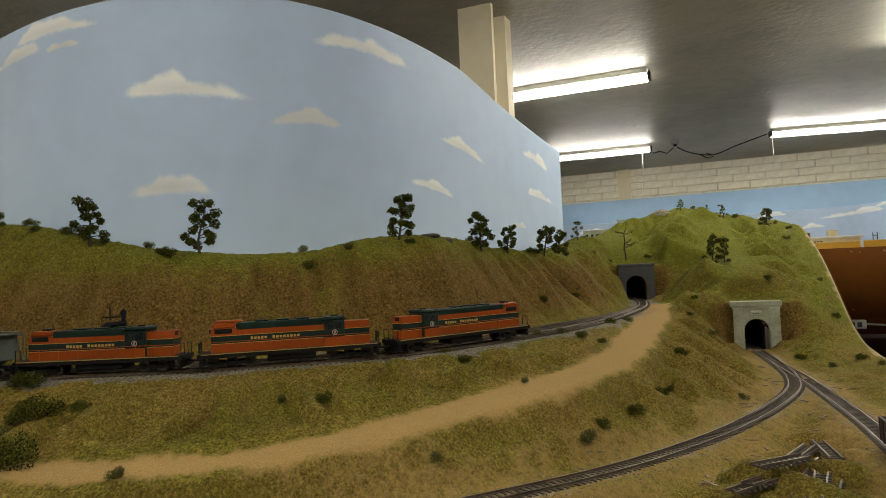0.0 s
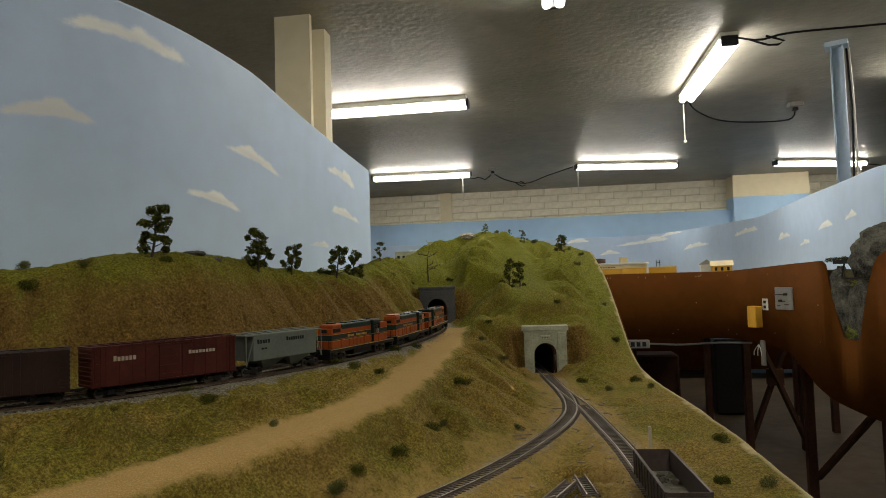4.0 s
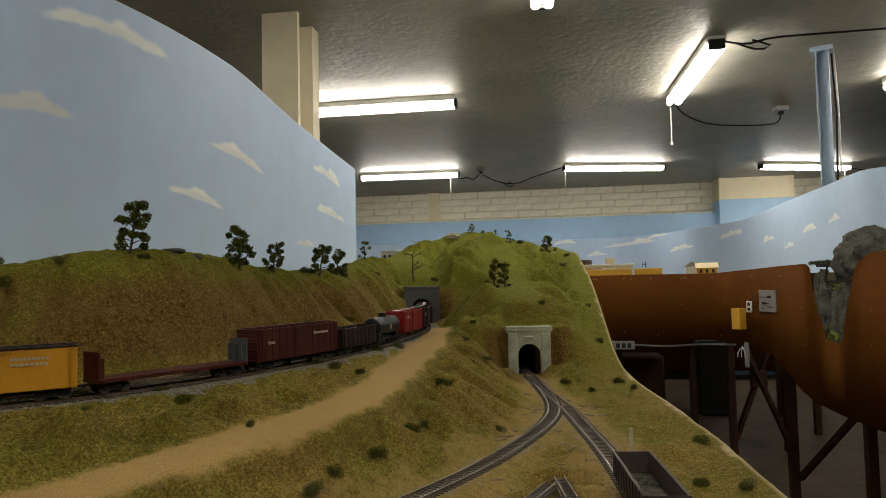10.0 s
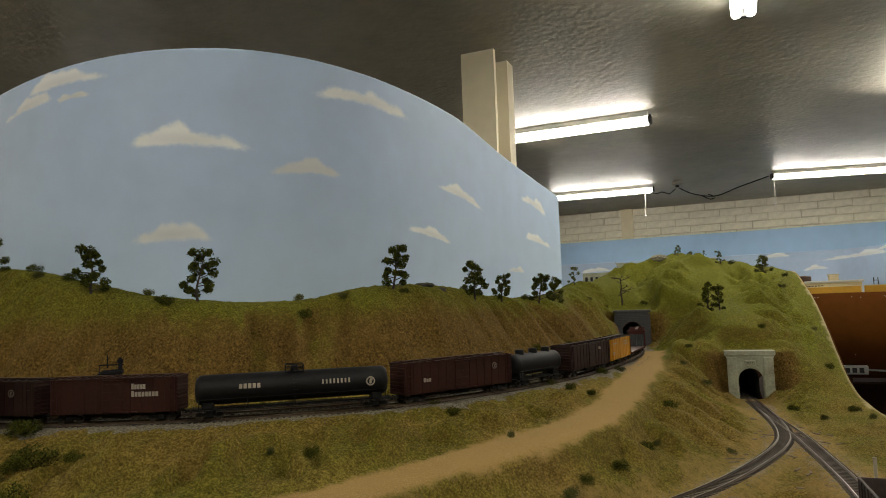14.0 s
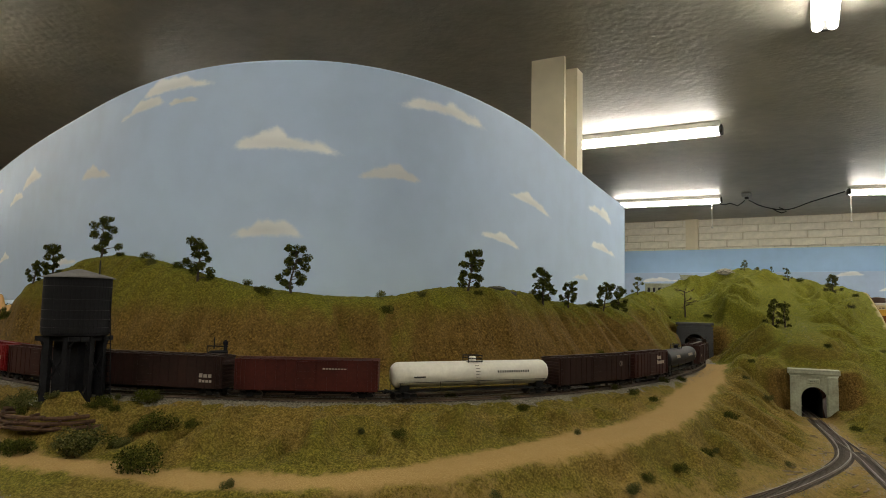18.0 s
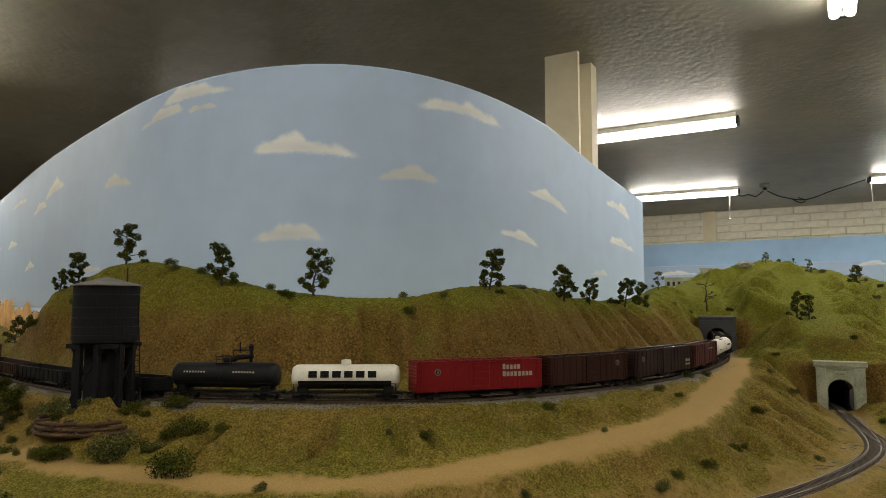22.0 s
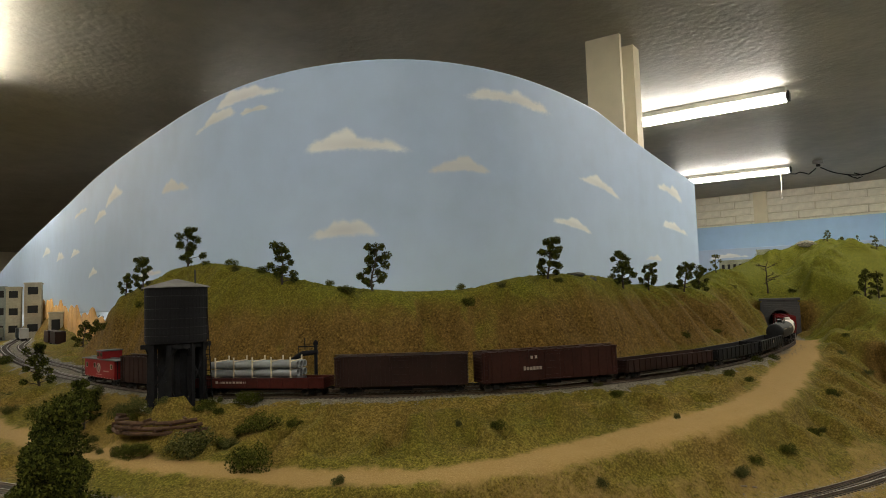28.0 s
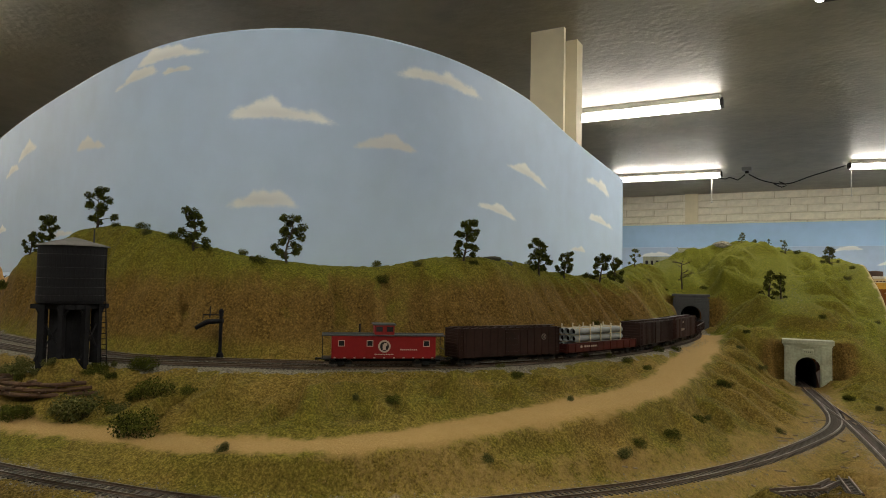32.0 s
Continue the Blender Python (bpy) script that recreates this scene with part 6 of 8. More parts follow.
def caboose(pitch):
    car = new_car("caboose", "bright red caboose with cupola and grey roof", pitch)
    half = (pitch - 0.012) / 2
    w, z0, z1 = 0.0160, 0.0112, 0.0390
    body = half - 0.012
    bm = bmesh.new()
    cube(bm, -body, body, -w, w, z0, z1, bevel=0.0005)
    part("body", bm, P_red, car)
    bm = bmesh.new()
    cube(bm, -half, half, -w - 0.001, w + 0.001, z1, z1 + 0.0016, bevel=0.0006)
    cube(bm, -half, half, -0.003, 0.003, z1 + 0.0022, z1 + 0.0030)
    part("roof", bm, P_darkgrey, car)
    bm = bmesh.new()
    cube(bm, -0.0125, 0.0125, -w + 0.001, w - 0.001, z1 + 0.0014, z1 + 0.0135, bevel=0.0005)
    cup = part("cupola", bm, P_red, car)
    bm = bmesh.new()
    cube(bm, -0.0145, 0.0145, -w, w, z1 + 0.0133, z1 + 0.0150, bevel=0.0005)
    part("cupola_roof", bm, P_darkgrey, cup)
    for s in (-1, 1):
        for x in (-0.0065, 0.0065):
            bm = bmesh.new()
            cube(bm, x - 0.004, x + 0.004, s * (w - 0.001) - 0.0004, s * (w - 0.001) + 0.0004, z1 + 0.0055, z1 + 0.0115)
            part("cupola_window", bm, P_glass, cup)
        for x in (-body + 0.012, -0.018, body - 0.012):
            bm = bmesh.new()
            cube(bm, x - 0.0032, x + 0.0032, s * w - 0.0003, s * w + 0.0003, 0.0270, 0.0330)
            q = part("window", bm, P_glass, car)
            bm = bmesh.new()
            for a, b, c, d in ((-0.004, 0.004, 0.0330, 0.0338), (-0.004, 0.004, 0.0262, 0.0270), (-0.004, -0.0032, 0.0262, 0.0338), (0.0032, 0.004, 0.0262, 0.0338)):
                cube(bm, x + a, x + b, s * w - 0.0006, s * w + 0.0006, c, d)
            part("window_frame", bm, P_letter, q)
        bm = bmesh.new()
        x = s * half
        cube(bm, min(x, x - s * 0.012), max(x, x - s * 0.012), -w, w, 0.0098, 0.0114)
        for y in (-0.0155, 0.0155):
            rod(bm, (x - s * 0.001, y, 0.0110), (x - s * 0.001, y, z1), 0.0005, 5)
        for y in (-0.0155, -0.007, 0.007, 0.0155):
            rod(bm, (x - s * 0.001, y, 0.0110), (x - s * 0.001, y, 0.0225), 0.0005, 5)
        rod(bm, (x - s * 0.001, -0.0155, 0.0222), (x - s * 0.001, 0.0155, 0.0222), 0.0005, 5)
        part("end_platform", bm, P_black, car)
    bm = bmesh.new()
    rod(bm, (-0.030, 0.004, z1), (-0.030, 0.004, z1 + 0.014), 0.0012, 8)
    part("smoke_stack", bm, P_black, car)
    emblem(car, 0.0, 0.0265, 0.0078, -w)
    bm = bmesh.new()
    bars(bm, 0.020, 0.0215, 0.022, 0.0016, 9, -w)
    bars(bm, -0.012, 0.0158, 0.024, 0.0012, 12, -w)
    for k in range(11):
        x = -body + 0.004 + k * (2 * body - 0.008) / 10
        cube(bm, x - 0.0012, x + 0.0012, -w - 0.0004, -w + 0.0004, 0.0115, 0.0130)
    part("lettering", bm, P_letter, car, kind="stuff")
    bm = bmesh.new()
    cube(bm, -half + 0.004, half - 0.004, -0.005, 0.005, 0.0065, 0.0110)
    part("underframe", bm, P_black, car)
    for s in (-1, 1):
        truck(car, s * (half - 0.024))
    ends(car, half)


locomotive(0.225, "leading orange and dark green diesel locomotive with black trucks", -1)
locomotive(0.208, "orange and dark green diesel locomotive with gold lettering", 1, 1.0)
locomotive(0.194, "orange and dark green diesel locomotive ahead of the freight cars", 1)
covered_hopper(0.135)
boxcar(0.160, P_oxide, "dark red boxcar with faded lettering", marks=((-0.055, 0.034, 0.022, 0.004, 6), (0.02, 0.034, 0.03, 0.003, 8)))
boxcar(0.160, P_darkbrown, "nearly black weathered boxcar with ribbed sides", rib=1, marks=((-0.06, 0.032, 0.014, 0.005, 4),))
boxcar(0.163, P_red, "bright red boxcar with a worn emblem", marks=((-0.06, 0.036, 0.03, 0.0025, 10),))
tank_car(0.133, P_black, "black single-dome tank car with yellow placards", marks=((-0.004, -0.005, 0.009, 0.008, 1),), mark_mat=P_gold)
gondola(0.122, P_darkbrown, "dark brown open hopper car", h=0.036, ribs=9)
boxcar(0.166, P_oxide, "dusty red boxcar with ribbed ends", marks=((-0.06, 0.03, 0.012, 0.003, 4), (0.025, 0.036, 0.03, 0.003, 7)))
bulkhead_flat(0.178)
boxcar(0.155, P_yellow, "yellow refrigerator car with a brown roof", marks=((0.02, 0.038, 0.03, 0.0022, 9), (0.02, 0.033, 0.03, 0.0022, 8), (-0.06, 0.038, 0.03, 0.0022, 9), (-0.06, 0.020, 0.012, 0.004, 3)), roof=P_darkbrown, name="refrigerator_car")
boxcar(0.177, P_darkbrown, "dusty grey-brown boxcar with small lettering", marks=((0.03, 0.036, 0.01, 0.004, 2),))
tank_car(0.131, P_black, "black tank car with three domes", domes=(-0.032, 0.0, 0.032))
boxcar(0.186, P_brown, "weathered brown boxcar with a faint emblem", badge=0.055, marks=((-0.06, 0.024, 0.012, 0.004, 3),))
tank_car(0.232, P_black, "long black tank car with white lettering", r=0.0165, cage=True, marks=((-0.06, 0.001, 0.024, 0.005, 5), (0.03, 0.001, 0.034, 0.005, 8)), badge=0.085)
boxcar(0.150, P_brown, "brown boxcar with pale lettering", marks=((0.02, 0.036, 0.016, 0.005, 5), (0.02, 0.028, 0.03, 0.005, 8)))
boxcar(0.188, P_darkbrown, "dark brown boxcar with a round emblem", badge=0.06)
tank_car(0.245, P_white, "long white tank car with black lettering and railings", r=0.0160, cage=True, marks=((0.03, 0.001, 0.05, 0.003, 14), (-0.09, -0.003, 0.016, 0.002, 6)), mark_mat=P_black)
boxcar(0.187, P_oxide, "dark red boxcar with plain sides", marks=((0.02, 0.037, 0.03, 0.0015, 8),))
boxcar(0.222, P_darkbrown, "long dark brown boxcar with pale lettering", h=0.047, marks=((0.075, 0.024, 0.018, 0.004, 3), (0.075, 0.018, 0.018, 0.003, 4)), badge=-0.08)
boxcar(0.174, P_brown, "brown boxcar with a faint round emblem", badge=0.055)
boxcar(0.187, P_red, "bright red ribbed boxcar with white lettering", rib=1, marks=((0.03, 0.036, 0.026, 0.006, 5), (0.03, 0.027, 0.044, 0.006, 8)), badge=-0.06)
tank_car(0.153, P_white, "white tank car with bold black lettering and black belly", cage=False, marks=((-0.045, 0.0, 0.088, 0.008, 6),), mark_mat=P_black, belly=P_black)
tank_car(0.157, P_black, "black tank car with a railed dome", r=0.0160, cage=True, marks=((-0.05, 0.004, 0.03, 0.002, 8), (0.015, 0.004, 0.03, 0.002, 8)))
gondola(0.180, P_black, "weathered black low-sided gondola car", marks=((0.0, 0.017, 0.01, 0.005, 2),))
gondola(0.173, P_black, "weathered black low-sided gondola car")
gondola(0.202, P_darkbrown, "dark weathered gondola with ribbed sides", ribs=17)
boxcar(0.202, P_brown, "brown boxcar with a cross-shaped emblem", marks=((-0.03, 0.038, 0.004, 0.003, 1), (-0.024, 0.038, 0.004, 0.003, 1), (-0.04, 0.024, 0.026, 0.004, 6)))
boxcar(0.178, P_darkbrown, "dark weathered boxcar with peeling stripes", rib=1)
pipe_car = gondola(0.196, P_oxide, "oxide red gondola loaded with grey pipes", h=0.0225, marks=((-0.06, 0.0165, 0.045, 0.0025, 9),))
pipe_load(pipe_car, 0.085, 0.0128)
boxcar(0.182, P_darkbrown, "dusty brown boxcar with a round emblem", badge=0.055)
caboose(0.166)


def at_s(s):
    return np.array([np.interp(s, MAIN_S, MAIN[:, 0]), np.interp(s, MAIN_S, MAIN[:, 1])])


def car_pose(middle, base):
    a, b = at_s(middle - base / 2), at_s(middle + base / 2)
    c = (a + b) / 2
    return pose(c[0], c[1], Z_MAIN + 0.003, 0, 0, math.degrees(math.atan2(b[1] - a[1], b[0] - a[0])))


def motions():
    ft, fs = [q[0] for q in FRONT], [q[1] for q in FRONT]
    lead = 0.0
    for car, pitch in TRAIN:
        middle = lead + pitch / 2
        lead += pitch
        rows = [(t, car_pose(np.interp(t, ft, fs) - middle, pitch * 0.62)) for t in np.arange(0, 32.5, 1.0)]
        walk(car, rows)

# ---- far layout across the aisle ----
def tube(bm, points, r, step=0.04, seg=7):
    """One unbroken bent tube through the points."""
    line = [Vector(q) for q in spline(points, step)]
    rings = []
    for k, c in enumerate(line):
        t = (line[min(k + 1, len(line) - 1)] - line[max(k - 1, 0)]).normalized()
        u = t.cross(Vector((0.13, 0.21, 0.97))).normalized()
        v = t.cross(u)
        rings.append([bm.verts.new(c + (u * math.cos(a) + v * math.sin(a)) * r) for a in np.linspace(0, 2 * math.pi, seg, endpoint=False)])
    for p, q in zip(rings, rings[1:]):
        for k in range(seg):
            bm.faces.new((p[k], p[(k + 1) % seg], q[(k + 1) % seg], q[k]))
    bm.faces.new(list(reversed(rings[0])))
    bm.faces.new(rings[-1])
    bmesh.ops.recalc_face_normals(bm, faces=bm.faces)


FAR_FRONT = spline([(-1.5, 3.9), (0.2, 3.85), (0.88, 3.78), (1.052, 3.6), (1.17, 3.35), (1.29, 3.05), (1.48, 2.75), (1.8, 2.5), (2.6, 2.3)], 0.02)
FAR_S = np.r_[0, np.cumsum(np.linalg.norm(np.diff(FAR_FRONT, axis=0), axis=1))]
far_foot = np.interp(FAR_S, [0, 2.48, 2.70, 2.86, 2.95, 3.02, 3.10, 3.25, 3.5, 4.4], [1.015, 1.015, 1.01, 0.975, 0.90, 0.84, 0.80, 0.765, 0.72, 0.68])
far_top = np.interp(FAR_S, [0, 2.0, 2.48, 2.90, 3.085, 3.09, 3.12, 3.17, 3.20, 3.255, 3.262, 3.30, 3.34, 3.40, 3.6, 4.4], [1.362, 1.365, 1.362, 1.385, 1.392, 1.39, 1.25, 1.07, 1.06, 1.062, 1.11, 1.27, 1.39, 1.425, 1.44, 1.44])
board("far_fascia", FAR_FRONT, far_foot, 1.37, 0.012, M_fascia, "red-brown hardboard fascia with a canyon cut into it", "fascia", top=far_top)
FAR_SKY = spline([(-3.0, 9.62), (0.5, 9.6), (1.3, 9.3), (1.58, 8.2), (1.70, 6.8), (1.74, 5.77), (1.61, 4.4), (1.55, 3.70), (1.51, 3.32), (1.55, 3.2), (1.63, 3.2), (1.74, 3.4), (1.9, 3.9)], 0.04)
FAR_CLOUDS = [(4.54, 1.81, 1.3, 0.10), (3.91, 1.687, 0.31, 0.075), (6.07, 1.667, 1.0, 0.08), (7.63, 1.71, 0.7, 0.075), (3.46, 1.87, 0.37, 0.09), (5.2, 1.855, 1.0, 0.06), (8.74, 1.60, 0.40, 0.065), (9.27, 1.526, 0.26, 0.045), (9.69, 1.60, 0.30, 0.05), (1.2, 1.80, 0.6, 0.08), (2.3, 1.72, 0.5, 0.07), (10.1, 1.62, 0.2, 0.05)]
painted_sky("far_sky", FAR_SKY, 1.30, 1.80 + np.clip((FAR_SKY[:, 1] - 5.77) / 3.83, 0, 1) * 0.106, 0.006, [(s, z, w, h, -4, 0) for s, z, w, h in FAR_CLOUDS], "pale blue curving backdrop with clouds on the far layout")

bm = bmesh.new()
top_line = [tuple(p) for p in offset(FAR_FRONT, 0.04)[::5]] + [(1.9, 3.9), (1.75, 4.4), (1.80, 6.6), (1.60, 7.7), (1.2, 8.55), (-1.7, 8.75)]
lower = [bm.verts.new((x, y, 1.30)) for x, y in top_line]
upper = [bm.verts.new((x, y, 1.352)) for x, y in top_line]
bm.faces.new(upper)
bm.faces.new(list(reversed(lower)))
for k in range(len(lower)):
    q = (k + 1) % len(lower)
    bm.faces.new((lower[k], lower[q], upper[q], upper[k]))
bmesh.ops.recalc_face_normals(bm, faces=bm.faces)
bmesh.ops.triangulate(bm, faces=bm.faces)
M_scrub = material("far_scrub", (0.10, 0.085, 0.040), 0.95, vary=0.4, scale=14.0)
tagged(part("far_tabletop", bm, M_scrub), "scenic top of the far layout", "tabletop", kind="structure")


def on_front(s, z, out=0.0):
    x, y = np.interp(s, FAR_S, FAR_FRONT[:, 0]), np.interp(s, FAR_S, FAR_FRONT[:, 1])
    x2, y2 = np.interp(s + 0.02, FAR_S, FAR_FRONT[:, 0]), np.interp(s + 0.02, FAR_S, FAR_FRONT[:, 1])
    a = math.atan2(y2 - y, x2 - x)
    return pose(x + math.sin(a) * out, y - math.cos(a) * out, z, 0, 0, math.degrees(a))


M_yellow = material("yellow_paint", (0.55, 0.30, 0.03), 0.5, vary=0.08, scale=20.0)
M_plate = material("grey_panel", (0.30, 0.30, 0.28), 0.4, metal=0.5, vary=0.1, scale=20.0)
M_whiteplate = material("white_plastic", (0.62, 0.60, 0.54), 0.45, vary=0.05, scale=20.0)

bm = bmesh.new()
cube(bm, -0.028, 0.028, -0.045, 0.0, -0.052, 0.052, bevel=0.004)
o = tagged(part("card_box", bm, M_yellow), "yellow wooden card box on the fascia", "box")
o.matrix_basis = on_front(2.672, 1.135, 0.001)
th = thing("wall_outlet", "small white outlet plate on the fascia", "outlet", on_front(2.722, 1.195, 0.001))
bm = bmesh.new()
cube(bm, -0.018, 0.018, -0.006, 0.0, -0.028, 0.028, bevel=0.002)
part("plate", bm, M_whiteplate, th)
for z in (-0.012, 0.012):
    bm = bmesh.new()
    cube(bm, -0.008, 0.008, -0.008, -0.005, z - 0.007, z + 0.007, bevel=0.001)
    part("socket", bm, M_black, th)
th = thing("turnout_panel", "grey metal turnout control panel with black levers", "control panel", on_front(2.846, 1.225, 0.001))
bm = bmesh.new()
cube(bm, -0.055, 0.055, -0.008, 0.0, -0.052, 0.052, bevel=0.002)
part("plate", bm, M_plate, th)
for x, z, w in ((-0.018, 0.018, 0.03), (0.015, 0.018, 0.012), (-0.01, -0.012, 0.022), (0.02, -0.028, 0.012), (-0.03, -0.034, 0.01)):
    bm = bmesh.new()
    cube(bm, x - w, x + w, -0.010, -0.007, z - 0.002, z + 0.002)
    part("diagram_line", bm, M_black, th)
for x, z in ((0.022, 0.02), (-0.012, -0.010)):
    bm = bmesh.new()
    rod(bm, (x, -0.022, z), (x, -0.007, z), 0.006, 10)
    part("lever", bm, M_black, th)
rnd = random.Random(31)
for k in range(36):
    bm = bmesh.new()
    s = rnd.choice([1.9, 2.05, 2.2, 2.35, 2.5, 2.62, 2.76, 2.9, 3.02, 3.4, 3.55])
    z = rnd.choice([1.04, 1.06, 1.34, 1.345, 1.2])
    lathe(bm, [(0.0024, 0), (0.0018, 0.001)], 8, m=Matrix.Rotation(radians(90), 4, "X"))
    if s > 2.9 and z > 1.3:
        continue
    o = tagged(part("screw", bm, M_plate), "small bright screw head in the fascia", "screw", "fascia screws")
    o.matrix_basis = on_front(s + rnd.uniform(-0.03, 0.03), z, 0.0005)
th = thing("cable_holder", "pale metal bracket with hanging cables under the fascia", "bracket", on_front(2.70, 1.0, 0.004))
bm = bmesh.new()
cube(bm, -0.012, 0.012, -0.012, 0.0, -0.10, 0.02, bevel=0.002)
part("strap", bm, M_plate, th)
for k in range(3):
    bm = bmesh.new()
    q = [Vector((-0.02 - 0.025 * math.sin(a) * (k - 0.6), -0.012, 0.0 - 0.03 * a)) for a in (0, 0.6, 1.2, 1.8)]
    for a, b in zip(q, q[1:]):
        rod(bm, a, b, 0.0022, 6)
    part("cable", bm, M_whiteplate, th)

# canyon behind the cut, rock dome and trestle
M_rock = material("grey_carved_rock", (0.065, 0.064, 0.052), 0.9, vary=0.55, scale=22.0, bump=0.006, bump_scale=60.0)
M_moss = material("moss_green", (0.10, 0.11, 0.02), 0.95, vary=0.4, scale=60.0, bump=0.002, bump_scale=150.0)


def rock(name, m, sx, sy, sz, seed, label, mat, amp=0.22, dome=False):
    bm = bmesh.new()
    bmesh.ops.create_icosphere(bm, subdivisions=4, radius=1.0)
    for v in bm.verts:
        p = v.co.copy()
        n = noise.fractal(p * 2.6 + Vector((seed, 0, 0)), 0.9, 2.1, 5) * amp + abs(noise.noise(p * 7 + Vector((0, seed, 0)))) * amp * 0.6
        v.co = p * (1 + n)
        v.co = Vector((v.co.x * sx, v.co.y * sy, v.co.z * sz))
    o = tagged(part(name, bm, mat), label, "rock")
    o.matrix_basis = m
    return o


def behind(s, back, z, rz=0):
    m = on_front(s, z, -back)
    return m @ pose(0, 0, 0, 0, 0, rz)


rock("canyon_wall", behind(3.13, 0.055, 1.19), 0.07, 0.05, 0.155, 3.0, "grey carved canyon rock in the fascia cut", M_rock)
rock("canyon_wall", behind(3.24, 0.060, 1.15), 0.075, 0.05, 0.15, 5.0, "grey carved canyon rock in the fascia cut", M_rock)
rock("canyon_floor", behind(3.20, 0.06, 1.09), 0.055, 0.045, 0.05, 7.0, "mossy foot of the small canyon", M_moss)
rock("moss_patch", behind(3.22, 0.075, 1.29), 0.045, 0.04, 0.03, 9.0, "mossy ledge in the small canyon", M_moss)
rock("rock_dome", pose(1.415, 3.04, 1.40, 0, 0, -35), 0.125, 0.085, 0.13, 11.0, "dark grey carved rock dome beside the trestle", M_rock, amp=0.16)
rock("grass_bank", behind(3.62, 0.09, 1.405), 0.26, 0.08, 0.045, 13.0, "grassy bank on top of the fascia", M_moss, amp=0.1)
th = thing("trestle", "dark steel deck bridge over the small canyon", "bridge", behind(3.255, 0.045, 1.375))
bm = bmesh.new()
cube(bm, -0.13, 0.11, -0.018, 0.018, 0.0, 0.016)
part("deck", bm, M_black, th)
for k in range(6):
    bm = bmesh.new()
    x = -0.08 + k * 0.032
    rod(bm, (x, -0.012, 0.0), (x + (0.016 if k % 2 else -0.016), -0.012, -0.06), 0.004, 6)
    part("strut", bm, M_black, th)
bm = bmesh.new()
rod(bm, (-0.10, -0.012, -0.06), (0.10, -0.012, -0.06), 0.004, 6)
part("chord", bm, M_black, th)
for s, q in ((3.06, 1), (3.10, 2), (3.14, 3), (3.17, 1)):
    o = new("bush", BUSHES[q])
    o.matrix_basis = behind(s, 0.06, 1.385)
    o.scale = (0.024, 0.024, 0.024)
    tagged(o, "dark green shrub on top of the fascia", "bush", "bushes on the layout")

# legs and braces under the far layout
LEGS = [(1.433, 6.436), (1.502, 5.46), (1.928, 5.565), (2.324, 6.89), (2.372, 6.17), (1.571, 4.443), (1.80, 3.98), (2.10, 3.5), (0.55, 4.4)]
far_frame = thing("layout_frame", "dark brown timber frame under the far layout", "frame")
for x, y in LEGS:
    bm = bmesh.new()
    cube(bm, x - 0.026, x + 0.026, y - 0.026, y + 0.026, 0.0, 1.30 if x < 1.85 else 1.0, bevel=0.004)
    part("leg", bm, M_leg, far_frame)


def brace(a, b):
    bm = bmesh.new()
    a, b = Vector(a), Vector(b)
    cube(bm, -0.022, 0.022, -0.014, 0.014, -(b - a).length / 2, (b - a).length / 2, m=Matrix.Translation((a + b) / 2) @ (b - a).to_track_quat("Z", "Y").to_matrix().to_4x4())
    part("brace", bm, M_leg, far_frame)


brace((1.52, 5.44, 1.02), (1.91, 5.54, 0.10))
brace((1.52, 5.48, 0.10), (1.91, 5.58, 1.02))
brace((1.59, 4.42, 0.12), (1.84, 3.98, 0.70))
brace((1.86, 3.96, 0.70), (2.02, 3.68, 0.38))
bm = bmesh.new()
cube(bm, 1.66, 1.77, 5.48, 5.54, 0.50, 0.62)
part("gusset", bm, M_leg, far_frame)
bm = bmesh.new()
cube(bm, 0.35, 1.9, 4.3, 4.36, 1.18, 1.28)
part("joist", bm, M_leg, far_frame)
# added dark board and slab stand in for the gloom below the wall's blue band
board("wall_dark_board", [(-2.0, 9.25), (1.0, 9.25), (3.0, 9.2), (7.4, 9.2)], 0.12, 1.30, 0.012, M_fascia, "dark brown board added to darken the foot of the far wall", "fascia")
bm = bmesh.new()
cube(bm, -2.0, 7.4, 9.28, 9.84, 1.24, 1.296)
tagged(part("wall_board_top", bm, M_leg), "added slab that closes the top of the dark wall board", "tabletop", kind="structure")
bm = bmesh.new()
cube(bm, 1.60, 1.90, 6.9, 7.3, 0.0, 0.72, bevel=0.02)
tagged(part("storage_bin", bm, M_black), "black storage bin under the layout", "bin")
bm = bmesh.new()
cube(bm, 0.4, 1.4, 7.6, 8.0, 0.0, 0.50, bevel=0.02)
tagged(part("storage_chest", bm, M_leg), "dark low chest under the layout", "chest")
th = thing("power_strip", "black power strip hanging under the far layout", "power strip", pose(0.52, 3.84, 0.985))
bm = bmesh.new()
cube(bm, -0.06, 0.06, -0.02, 0.02, -0.022, 0.022, bevel=0.004)
part("body", bm, M_plate, th)
for x in (-0.03, 0.0, 0.03):
    bm = bmesh.new()
    cube(bm, x - 0.01, x + 0.01, -0.024, -0.019, -0.012, 0.012)
    part("socket", bm, M_black, th)
bm = bmesh.new()
tube(bm, [(0.58, 3.85, 0.985), (0.75, 3.84, 0.978), (0.92, 3.80, 0.99), (1.05, 3.66, 1.0)], 0.005)
tagged(part("extension_cord", bm, M_plate), "grey power cord along the fascia's foot", "cord")

# cars and buildings along the far front
M_creamroof = material("cream_roof", (0.60, 0.50, 0.30), 0.7, vary=0.1, scale=20.0)
M_rust = material("rusty_tank", (0.075, 0.045, 0.032), 0.8, vary=0.3, scale=30.0)


